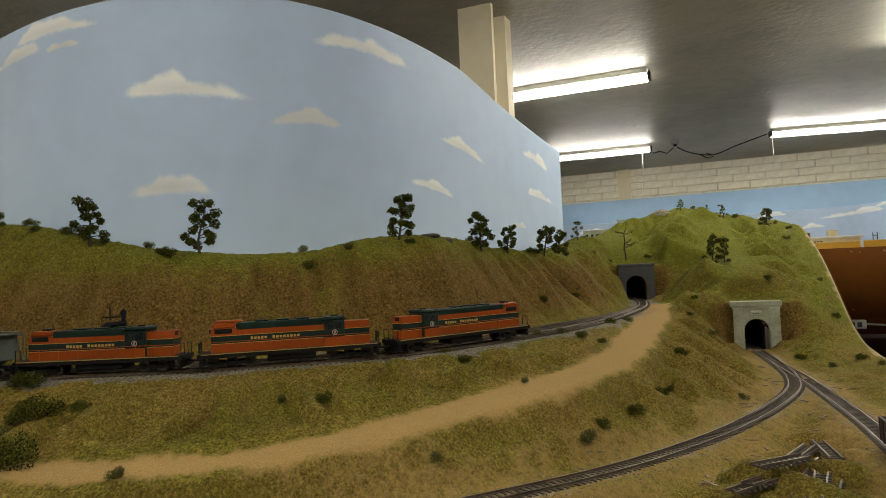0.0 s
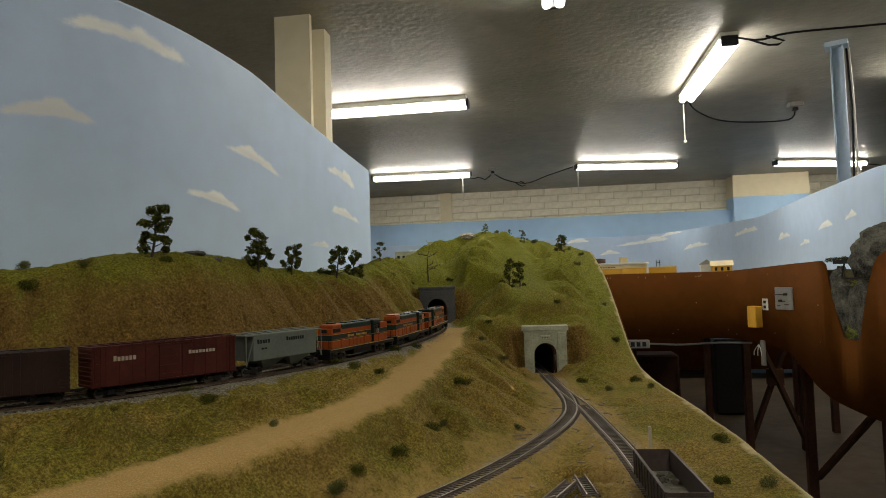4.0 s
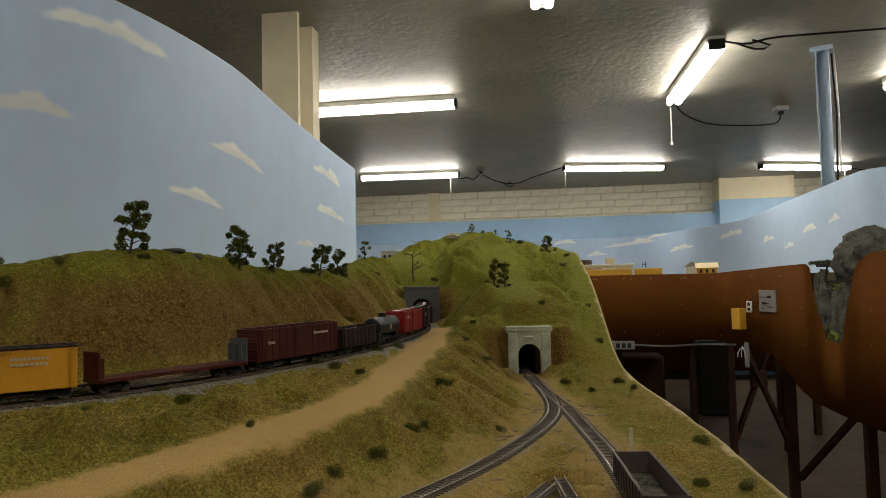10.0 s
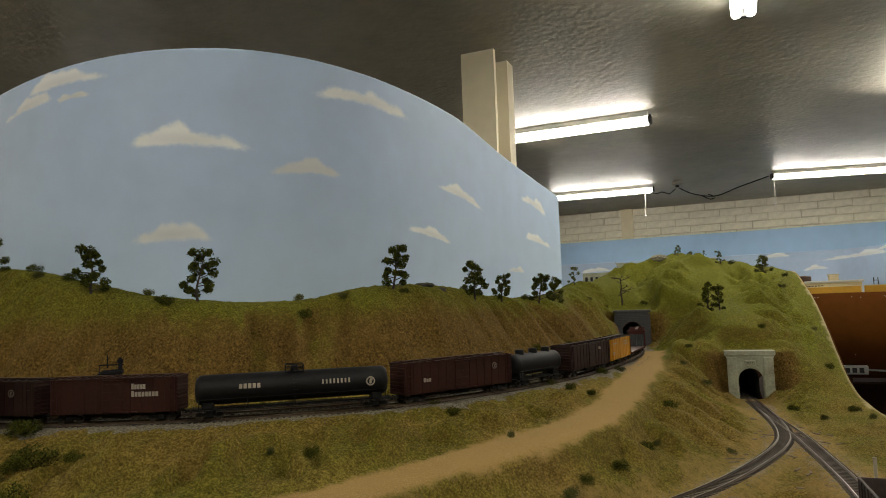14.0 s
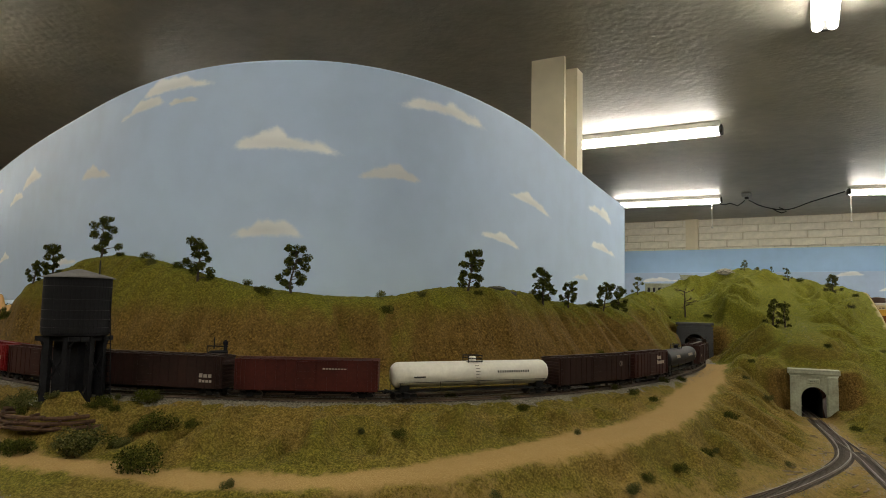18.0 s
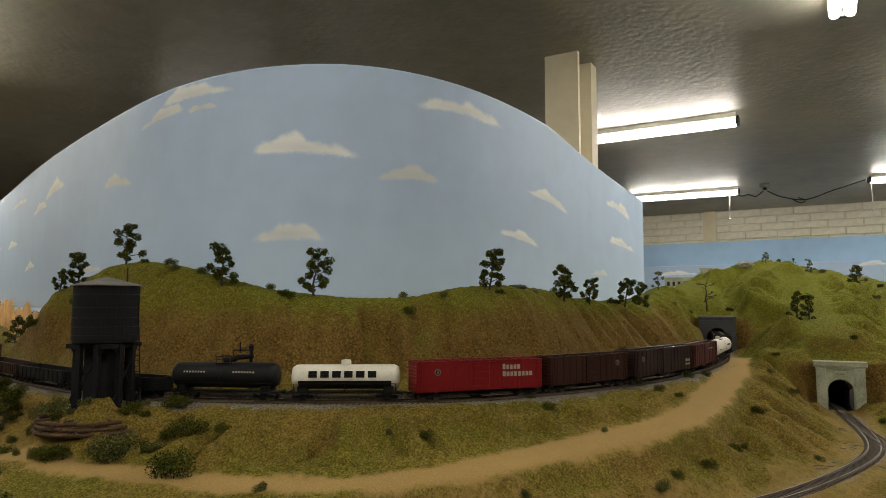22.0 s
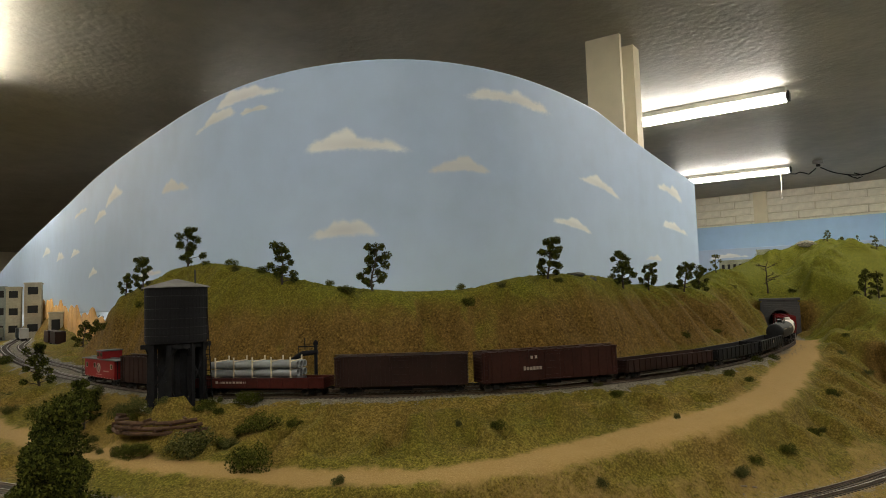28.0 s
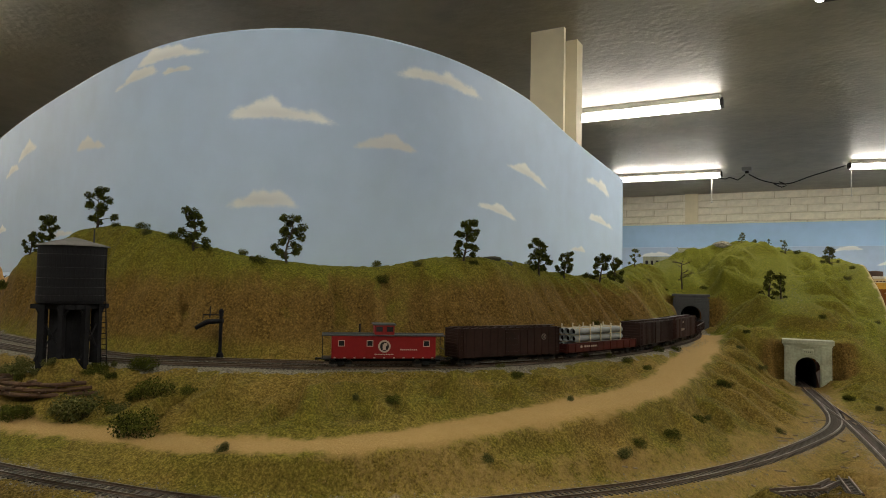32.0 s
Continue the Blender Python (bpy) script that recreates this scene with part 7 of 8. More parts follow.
def far_car(x, y, w):
    th = thing("parked_reefer", "yellow refrigerator car standing on the far layout", "rail car", pose(x, y, 1.352, 0, 0, -4), "far yellow cars")
    bm = bmesh.new()
    cube(bm, -w / 2, w / 2, -0.02, 0.02, 0.012, 0.046, bevel=0.002)
    part("body", bm, M_yellow, th)
    bm = bmesh.new()
    cube(bm, -w / 2 - 0.002, w / 2 + 0.002, -0.021, 0.021, 0.046, 0.050, bevel=0.001)
    part("roof", bm, M_creamroof, th)
    for s in (-1, 1):
        bm = bmesh.new()
        cube(bm, s * w * 0.34 - 0.016, s * w * 0.34 + 0.016, -0.014, 0.014, 0.0, 0.013)
        part("truck", bm, M_black, th)


far_car(0.40, 4.10, 0.19)
far_car(0.545, 4.08, 0.13)
far_car(0.70, 4.06, 0.15)
far_car(0.20, 4.11, 0.19)
th = thing("freight_house", "long cream freight house on the far layout", "building", pose(0.44, 4.28, 1.352))
bm = bmesh.new()
cube(bm, -0.24, 0.20, -0.05, 0.05, 0, 0.07, bevel=0.002)
part("wall", bm, M_creamroof, th)
bm = bmesh.new()
cube(bm, -0.25, 0.21, -0.06, 0.06, 0.07, 0.082, bevel=0.002)
part("roof", bm, M_whiteplate, th)
bm = bmesh.new()
bars(bm, -0.12, 0.052, 0.14, 0.008, 9, -0.0506)
part("lettering", bm, M_leg, th, "row of dark sign lettering", kind="stuff")
bm = bmesh.new()
lathe(bm, [(0.042, 0), (0.042, 0.115), (0.01, 0.12)], 20)
o = tagged(part("storage_tank", bm, M_rust), "round brown storage tank on the far layout", "tank")
o.matrix_basis = pose(0.38, 4.50, 1.352)
bm = bmesh.new()
cube(bm, -0.025, 0.025, -0.02, 0.02, 0, 0.115, bevel=0.002)
cube(bm, -0.028, 0.028, -0.023, 0.023, 0.115, 0.122)
o = tagged(part("yellow_shed", bm, M_creamroof), "small yellow shed roof behind the cars", "building")
o.matrix_basis = pose(0.53, 4.45, 1.352)
th = thing("signal_mast", "thin twin mast on the far layout", "mast", pose(0.70, 4.2, 1.352))
for s in (-1, 1):
    bm = bmesh.new()
    rod(bm, (s * 0.010, 0, 0), (s * 0.010, 0, 0.09), 0.0022, 6)
    part("post", bm, M_black, th)
bm = bmesh.new()
rod(bm, (-0.012, 0, 0.075), (0.012, 0, 0.075), 0.002, 6)
part("crossbar", bm, M_black, th)


def house(x, y, w, h, mat, roofm, label, turn):
    th = thing("depot", label, "building", pose(x, y, 1.352, 0, 0, turn), "far buildings")
    bm = bmesh.new()
    cube(bm, -w / 2, w / 2, -0.035, 0.035, 0, h)
    part("wall", bm, mat, th)
    bm = bmesh.new()
    vs = [bm.verts.new(c) for c in ((-w / 2 - 0.008, -0.045, h), (w / 2 + 0.008, -0.045, h), (w / 2 + 0.008, 0.045, h), (-w / 2 - 0.008, 0.045, h), (-w / 2 - 0.008, 0, h + 0.03), (w / 2 + 0.008, 0, h + 0.03))]
    for f in ((0, 1, 5, 4), (2, 3, 4, 5), (0, 4, 3), (1, 2, 5), (3, 2, 1, 0)):
        bm.faces.new([vs[i] for i in f])
    part("roof", bm, roofm, th)
    for k in range(3):
        bm = bmesh.new()
        cx = -w * 0.3 + k * w * 0.3
        cube(bm, cx - 0.007, cx + 0.007, -0.0362, -0.034, h * 0.35, h * 0.8)
        part("window", bm, M_black, th)


house(0.985, 4.26, 0.08, 0.055, M_whiteplate, M_plate, "pale grey depot with a pitched roof", 80)
house(1.055, 4.20, 0.11, 0.045, M_yellow, M_creamroof, "yellow depot with a pale roof", -8)
for k in range(14):
    o = new("hedge", BUSHES[k % 5])
    x = 0.80 + k * 0.045
    o.matrix_basis = pose(x, 4.15 - (0.02 * (k % 3)) - max(0, x - 1.1) * 0.5, 1.350, 0, 0, k * 50)
    o.scale = (0.030, 0.025, 0.016)
    tagged(o, "low dark scrub along the far layout", "bush", "bushes on the layout")

# ---- room fittings ----
bm = bmesh.new()
cube(bm, -1.245, -1.062, 3.20, 3.23, 0, CEIL - 0.002)
tagged(part("column", bm, M_cream), "cream boarded column behind the backdrop", "column", kind="structure")
bm = bmesh.new()
cube(bm, -1.145, -1.055, 3.40, 3.50, 0, CEIL - 0.002)
tagged(part("column", bm, M_cream), "narrow cream column behind the backdrop", "column", kind="structure")
bm = bmesh.new()
cube(bm, -1.53, -1.36, 10.02, 10.095, 0, CEIL - 0.002)
tagged(part("pilaster", bm, M_cream), "cream pilaster on the block wall", "pilaster", kind="structure")
bm = bmesh.new()
cube(bm, 2.59, 3.57, 9.72, 10.095, 2.40, CEIL - 0.002)
tagged(part("pilaster", bm, M_cream), "broad cream pier at the block wall", "pilaster", kind="structure")
bm = bmesh.new()
cube(bm, 2.59, 3.57, 9.72, 10.095, 0, 2.398)
tagged(part("pilaster", bm, M_bluewall), "sky blue lower part of the pier", "pilaster", kind="structure")
M_postblue = material("pale_blue_post_paint", (0.42, 0.52, 0.62), 0.5, vary=0.06, scale=6.0)
th = thing("steel_post", "pale blue steel post with cables strapped to it", "post", pose(1.80, 4.33, 0, 0, 0, -25))
bm = bmesh.new()
cube(bm, -0.035, 0.035, -0.004, 0.004, 1.354, CEIL - 0.03)
cube(bm, -0.035, -0.027, -0.04, 0.04, 1.354, CEIL - 0.03)
cube(bm, 0.027, 0.035, -0.04, 0.04, 1.354, CEIL - 0.03)
part("beam", bm, M_postblue, th)
bm = bmesh.new()
cube(bm, -0.06, 0.06, -0.06, 0.06, CEIL - 0.03, CEIL - 0.002)
part("cap_plate", bm, M_postblue, th)
for k in (0, 1):
    bm = bmesh.new()
    q = [Vector((0.05 + 0.012 * k, -0.02, CEIL - 0.05)), Vector((0.062 + 0.01 * k, -0.02, 2.3)), Vector((0.05 + 0.02 * k, -0.02, 1.9)), Vector((0.055 + 0.01 * k, -0.02, 1.4))]
    for a, b in zip(q, q[1:]):
        rod(bm, a, b, 0.006, 6)
    part("cable", bm, M_whiteplate if k else M_black, th)


def cord(points, label="black power cord looped along the ceiling", r=0.006, mat=None):
    bm = bmesh.new()
    tube(bm, points, r)
    tagged(part("extension_cord", bm, mat or M_black), label, "cord", "ceiling cords")


def junction(x, y):
    th = thing("junction_box", "small grey junction box on the ceiling", "junction box", pose(x, y, CEIL - 0.002), "ceiling boxes")
    bm = bmesh.new()
    cube(bm, -0.05, 0.05, -0.05, 0.05, -0.04, 0.0, bevel=0.005)
    part("box", bm, M_plate, th)
    bm = bmesh.new()
    cube(bm, -0.02, 0.02, -0.02, 0.02, -0.065, -0.039, bevel=0.004)
    part("plug", bm, M_black, th)


def chain(x, y):
    bm = bmesh.new()
    rod(bm, (x, y, LAMP_Z - 0.03), (x, y, LAMP_Z - 0.30), 0.004, 6)
    bmesh.ops.create_uvsphere(bm, u_segments=8, v_segments=6, radius=0.012, matrix=Matrix.Translation((x, y, LAMP_Z - 0.31)))
    tagged(part("pull_chain", bm, M_whiteplate), "white pull cord below a ceiling light", "pull cord", "pull cords")


junction(-0.56, 8.0)
junction(2.05, 5.75)
junction(-4.2, 3.2)
cord([(-0.90, 8.04, 2.64), (-0.80, 8.0, 2.58), (-0.72, 8.0, 2.60), (-0.66, 8.0, 2.56), (-0.58, 8.0, 2.62)])
cord([(-0.54, 8.0, 2.62), (-0.42, 8.0, 2.55), (-0.25, 8.0, 2.50), (-0.12, 8.0, 2.50), (0.05, 8.0, 2.56), (0.22, 8.0, 2.61), (0.38, 7.96, 2.65)])
cord([(-0.30, 8.0, 2.51), (-0.22, 8.0, 2.46), (-0.16, 8.0, 2.48), (-0.24, 8.0, 2.52)])
cord([(1.11, 3.95, 2.66), (1.25, 3.92, 2.62), (1.4, 3.92, 2.645), (1.8, 3.92, 2.65), (2.2, 3.92, 2.655), (2.54, 3.9, 2.665)])
cord([(1.20, 3.93, 2.63), (1.30, 3.92, 2.585), (1.38, 3.92, 2.60), (1.28, 3.92, 2.64)])
cord([(1.12, 5.2, 2.64), (1.2, 5.3, 2.58), (1.4, 5.45, 2.53), (1.7, 5.6, 2.53), (2.0, 5.72, 2.56), (2.05, 5.75, 2.64)])
cord([(3.86, 8.86, 2.64), (4.3, 8.8, 2.57), (5.0, 8.8, 2.60), (5.6, 8.8, 2.66)])
for x, y in ((-0.93, 8.05), (0.43, 7.95), (1.09, 5.21), (3.84, 8.84)):
    chain(x, y)

# ---- water tower and its crib ----
M_tarwood = material("tarred_black_wood", (0.0085, 0.0085, 0.010), 0.8, spec=0.15, vary=0.3, scale=60.0, bump=0.0004, bump_scale=400.0)
M_slate = material("grey_tower_roof", (0.14, 0.135, 0.125), 0.8, vary=0.2, scale=50.0)
TW = (-0.752, 0.424)
tz = 1.243


def water_tower():
    x, y = TW
    th = thing("water_tower", "black wooden water tower with a grey conical roof", "water tower", pose(x, y, tz, 0, 0, 20))
    r = 0.0375
    rnd = random.Random(8)
    bm = bmesh.new()
    lathe(bm, [(r * 0.965, 0.0817), (r * 0.975, 0.084), (r, 0.149)], 40)
    part("tank", bm, M_tarwood, th)
    n = 46
    stave = bmesh.new()
    cube(stave, -0.0026, 0.0026, -0.0006, 0.0004, 0.0815, 0.149, bevel=0.0002)
    me = bpy.data.meshes.new("stave")
    stave.to_mesh(me)
    stave.free()
    me.materials.append(M_tarwood)
    for k in range(n):
        o = new("stave", me)
        o.parent = th
        o.matrix_basis = Matrix.Rotation(2 * math.pi * k / n, 4, "Z") @ pose(0, -r - 0.0001 - rnd.uniform(0, 0.0001), 0)
    for z in (0.088, 0.098, 0.109, 0.122, 0.138):
        bm = bmesh.new()
        lathe(bm, [(r + 0.0008, z), (r + 0.0010, z + 0.0007)], 40)
        part("hoop", bm, M_black, th)
    bm = bmesh.new()
    lathe(bm, [(r + 0.0045, 0.149), (r + 0.004, 0.1502), (0.002, 0.1605)], 10)
    part("roof", bm, M_slate, th)
    bm = bmesh.new()
    rod(bm, (0.025, 0.004, 0.150), (0.025, 0.004, 0.172), 0.0009, 6)
    part("finial", bm, M_black, th)
    bm = bmesh.new()
    lathe(bm, [(r - 0.002, 0.0780), (r, 0.0790), (r, 0.0817)], 32)
    part("platform", bm, M_tarwood, th)
    for k in range(8):
        a = 2 * math.pi * (k + 0.5) / 8
        bm = bmesh.new()
        cube(bm, -0.0032, 0.0032, -0.0032, 0.0032, -0.006, 0.0781, m=pose(0.032 * math.cos(a), 0.032 * math.sin(a), 0))
        part("leg", bm, M_tarwood, th)
    for k in range(4):
        a = math.pi / 2 * k
        m = Matrix.Rotation(a, 4, "Z")
        for s in (-1, 1):
            bm = bmesh.new()
            rod(bm, m @ Vector((-0.021 * s, -0.030, 0.008)), m @ Vector((0.021 * s, -0.030, 0.072)), 0.0011, 6)
            part("brace", bm, M_tarwood, th)
        bm = bmesh.new()
        cube(bm, -0.030, 0.030, -0.0310, -0.0290, 0.0720, 0.0775, m=m)
        part("cap_beam", bm, M_tarwood, th)
    bm = bmesh.new()
    cube(bm, -0.016, 0.016, -0.016, 0.016, -0.004, 0.0785)
    part("frost_box", bm, M_tarwood, th)
    for k in range(4):
        bm = bmesh.new()
        a = math.pi / 2 * k + 0.4
        cube(bm, -0.004, 0.004, -0.004, 0.004, -0.01, 0.002, bevel=0.0005, m=pose(0.04 * math.cos(a), 0.04 * math.sin(a), 0))
        part("footing", bm, M_portal, th)
    lad = (0.033, 0.024)
    for s in (-0.004, 0.004):
        bm = bmesh.new()
        rod(bm, (lad[0] + 0.006 + s, lad[1] - 0.01, -0.004), (lad[0] - 0.002 + s, lad[1] - 0.012, 0.149), 0.0008, 6)
        part("ladder_rail", bm, M_tarwood, th)
    for k in range(22):
        f = k / 22
        bm = bmesh.new()
        cx = lad[0] + 0.006 - 0.008 * f
        rod(bm, (cx - 0.004, lad[1] - 0.01 - 0.002 * f, 0.15 * f), (cx + 0.004, lad[1] - 0.01 - 0.002 * f, 0.15 * f), 0.0006, 5)
        part("rung", bm, M_tarwood, th)


water_tower()
M_crib = material("weathered_crib_timber", (0.075, 0.040, 0.022), 0.9, vary=0.35, scale=90.0)
th = thing("crib_wall", "weathered timber crib wall below the water tower", "retaining wall")
rnd = random.Random(12)
for row in range(3):
    for k in range(9):
        a0 = radians(182 + k * 19 - row * 5)
        a1 = radians(182 + (k + 1) * 19 + 3 - row * 5)
        R = 0.071 - row * 0.0012
        p = Vector((TW[0] + 0.006 + R * math.cos(a0), TW[1] - 0.006 + R * math.sin(a0), tz - 0.0225 + row * 0.0056))
        q = Vector((TW[0] + 0.006 + R * math.cos(a1), TW[1] - 0.006 + R * math.sin(a1), tz - 0.0225 + row * 0.0056 + rnd.uniform(-0.0012, 0.0012)))
        bm = bmesh.new()
        rod(bm, p, q, 0.0023 + rnd.uniform(-0.0003, 0.0004), 8)
        part("log", bm, M_crib, th)
        if k % 2 == row % 2:
            c = (p + q) / 2
            out = Vector((math.cos((a0 + a1) / 2), math.sin((a0 + a1) / 2), 0))
            bm = bmesh.new()
            rod(bm, c - out * 0.010 + Vector((0, 0, 0.0028)), c + out * 0.0045 + Vector((0, 0, 0.0028)), 0.0017, 7)
            part("tie_log", bm, M_crib, th)
for k, (dx, dy, s) in enumerate([(-0.055, -0.02, 0.012), (-0.035, -0.05, 0.010), (0.0, -0.058, 0.011), (0.035, -0.045, 0.012), (0.055, -0.01, 0.011), (0.05, 0.03, 0.009), (0.07, 0.01, 0.010), (-0.06, 0.02, 0.010), (0.02, -0.052, 0.009), (-0.05, -0.085, 0.013), (-0.02, -0.092, 0.010), (0.02, -0.088, 0.017), (0.035, -0.075, 0.014), (0.075, -0.06, 0.013), (0.085, -0.045, 0.010), (-0.085, -0.06, 0.012)]):
    o = new("bush", BUSHES[k % 5])
    o.matrix_basis = pose(TW[0] + dx, TW[1] + dy, float(height(np.array([TW[0] + dx]), np.array([TW[1] + dy]))[0]) - 0.001, 0, 0, k * 40)
    o.scale = (s * 0.9, s * 0.9, s * 0.95)
    tagged(o, "green shrub at the foot of the water tower", "bush", "bushes on the layout")

# water crane beside the back track
zc = float(height(np.array([-0.665]), np.array([0.585]))[0])
th = thing("water_crane", "black water crane with a tilted spout", "water crane", pose(-0.665, 0.587, zc, 0, 0, 25))
bm = bmesh.new()
rod(bm, (0, 0, -0.003), (0, 0, 0.064), 0.0024, 10)
lathe(bm, [(0.0048, -0.002), (0.0048, 0.006), (0.003, 0.008)], 12)
part("column", bm, M_tarwood, th)
bm = bmesh.new()
rod(bm, (0.003, 0, 0.052), (-0.020, 0, 0.050), 0.0032, 10, 0.0038)
rod(bm, (-0.020, 0, 0.050), (-0.036, 0, 0.041), 0.0038, 10, 0.0030)
part("spout", bm, M_tarwood, th)
bm = bmesh.new()
rod(bm, (0.004, 0, 0.060), (-0.026, 0, 0.060), 0.0008, 6)
rod(bm, (-0.016, 0, 0.056), (-0.016, 0, 0.072), 0.0008, 6)
rod(bm, (-0.026, 0, 0.060), (-0.026, 0, 0.051), 0.0006, 6)
part("lever_arm", bm, M_tarwood, th)
bm = bmesh.new()
lathe(bm, [(0.0036, 0.062), (0.0036, 0.066), (0.001, 0.069)], 10)
part("cap", bm, M_tarwood, th)
M_gravel = material("pale_gravel", (0.34, 0.31, 0.25), 0.95, vary=0.3, scale=200.0, bump=0.001, bump_scale=600.0)
rock("gravel_heap", pose(-0.665, 0.587, zc - 0.001), 0.026, 0.012, 0.0022, 21.0, "pale gravel patch round the water crane", M_gravel, amp=0.3)

# ---- spur: gondolas, post, scrap track and litter ----
P_rustgon = paint("rust_grey_gondola", (0.055, 0.040, 0.034), second=(0.032, 0.026, 0.024))
M_load = material("rubble_load", (0.115, 0.105, 0.080), 0.95, vary=0.4, scale=120.0, bump=0.001, bump_scale=500.0)
BR_S = np.r_[0, np.cumsum(np.linalg.norm(np.diff(BRANCH[:, :2], axis=0), axis=1))]


def on_branch(y):
    k = int(np.argmin(np.abs(BRANCH[:, 1] - y)))
    t = BRANCH[k + 1] - BRANCH[k - 1]
    return pose(BRANCH[k, 0], BRANCH[k, 1], 1.153, 0, 0, math.degrees(math.atan2(-t[1], -t[0])))


for n, y in enumerate((0.690, 0.548)):
    car = gondola(0.142, P_rustgon, "standing rust-grey gondola with rubble on its floor", h=0.032, ribs=11, train=False, name="parked_gondola", inner=M_load)
    car.matrix_basis = on_branch(y)
    tagged(car, group="cars on the spur")
    rnd = random.Random(50 + n)
    bm = bmesh.new()
    for k in range(70 if n == 0 else 160):
        px, py = rnd.uniform(-0.058, 0.058), rnd.uniform(-0.0135, 0.0135)
        if n == 0 and (px < 0.02 or px > 0.05):
            continue
        s = rnd.uniform(0.0015, 0.004)
        cube(bm, -s, s, -s * 0.5, s * 0.5, -s * 0.3, s * 0.3, m=pose(px, py, 0.0135 + rnd.uniform(0, 0.003 if n == 0 else 0.014), rnd.uniform(-40, 40), rnd.uniform(-40, 40), rnd.uniform(0, 180)))
    part("rubble", bm, M_load, car, "heap of grey-brown rubble", kind="stuff")
bm = bmesh.new()
cube(bm, -0.0018, 0.0018, -0.0018, 0.0018, -0.004, 0.026, bevel=0.0005)
o = tagged(part("marker_post", bm, P_letter), "pale square post beside the spur", "post")
o.matrix_basis = pose(0.172, 0.905, float(height(np.array([0.172]), np.array([0.905]))[0]))


def scrap(a, b, lift, seed):
    """A length of loose track laid aside."""
    a, b = Vector((*a, 0)), Vector((*b, 0))
    L = (b - a).length
    m = pose((a.x + b.x) / 2, (a.y + b.y) / 2, float(height(np.array([(a.x + b.x) / 2]), np.array([(a.y + b.y) / 2]))[0]) + lift, 0, (seed % 3 - 1) * 4, math.degrees(math.atan2(b.y - a.y, b.x - a.x)))
    th = thing("scrap_track", "short length of discarded track with brown ties", "scrap track", m, "scrap track pile")
    w = 0.0085
    for s in (-1, 1):
        bm = bmesh.new()
        cube(bm, -L / 2, L / 2, s * w * 0.6 - 0.0007, s * w * 0.6 + 0.0007, 0.0016, 0.0040)
        part("rail", bm, M_rail, th)
    n = int(L / 0.0062)
    for k in range(n):
        o = new("tie", SCRAP_TIE)
        o.parent = th
        o.matrix_basis = pose(-L / 2 + 0.003 + k * 0.0062, 0, 0.0008)


bm = bmesh.new()
cube(bm, -0.0012, 0.0012, -0.0085, 0.0085, -0.0009, 0.0009)
SCRAP_TIE = bpy.data.meshes.new("tie")
bm.to_mesh(SCRAP_TIE)
bm.free()
SCRAP_TIE.materials.append(M_tie)
for k, (a, b, lift) in enumerate([((0.078, 0.781), (0.049, 0.678), 0.003), ((0.087, 0.794), (0.096, 0.731), 0.002), ((0.088, 0.755), (0.058, 0.672), 0.006), ((0.047, 0.673), (0.018, 0.622), 0.003), ((0.073, 0.692), (0.056, 0.63), 0.002), ((0.080, 0.693), (0.070, 0.628), 0.003),
                                  ((0.090, 0.69), (0.078, 0.62), 0.002), ((0.066, 0.665), (0.025, 0.625), 0.008), ((0.05, 0.66), (0.005, 0.612), 0.005)]):
    scrap(a, b, lift, k)
M_stick = material("grey_stick_wood", (0.20, 0.155, 0.10), 0.9, vary=0.3, scale=120.0)
rnd = random.Random(77)
for k in range(46):
    y = rnd.uniform(0.60, 1.30)
    xs = float(np.interp(y, SIDING[SIDING[:, 1] > 0.5][:, 1], SIDING[SIDING[:, 1] > 0.5][:, 0]))
    x = xs + (rnd.uniform(0.022, 0.075) if k % 3 else rnd.uniform(-0.04, -0.022))
    if x > float(np.interp(y, BRANCH[::-1, 1], BRANCH[::-1, 0])) - 0.02 and y < 1.1:
        continue
    bm = bmesh.new()
    L = rnd.uniform(0.003, 0.010)
    cube(bm, -L, L, -0.0011, 0.0011, -0.0006, 0.0008, m=Matrix.Rotation(rnd.uniform(0, 3.1), 4, "Z"))
    o = tagged(part("wood_scrap", bm, M_stick), "small stick of wood on the soil", "stick", "scattered sticks")
    o.matrix_basis = pose(x, y, float(height(np.array([x]), np.array([y]))[0]) + 0.0008)

# ---- crest stones and hilltop details ----
zz = lambda x, y: float(height(np.array([x]), np.array([y]))[0])
rock("boulder", pose(-0.425, 0.965, zz(-0.425, 0.965)), 0.016, 0.010, 0.0045, 31.0, "grey boulder on the hill's crest", M_rock)
rock("boulder", pose(-0.41, 0.995, zz(-0.41, 0.995)), 0.010, 0.008, 0.004, 32.0, "grey boulder on the hill's crest", M_rock)
rock("pale_rock", pose(-0.20, 2.30, zz(-0.20, 2.30)), 0.028, 0.02, 0.012, 33.0, "pale rock outcrop on the hilltop", M_gravel)
rock("pale_rock", pose(-0.29, 1.38, zz(-0.29, 1.38)), 0.016, 0.012, 0.007, 34.0, "pale rock beside the stone portal", M_gravel)
th = thing("distant_mill", "pale concrete mill building behind the hill", "building", pose(-0.42, 2.80, 1.395, 0, 0, 4))
bm = bmesh.new()
cube(bm, -0.14, 0.0, -0.03, 0.03, -0.02, 0.085)
part("wall", bm, M_portal, th)
bm = bmesh.new()
cube(bm, 0.0, 0.045, -0.03, 0.03, -0.02, 0.115)
cube(bm, -0.002, 0.047, -0.032, 0.032, 0.115, 0.120)
part("tower", bm, M_portal, th)
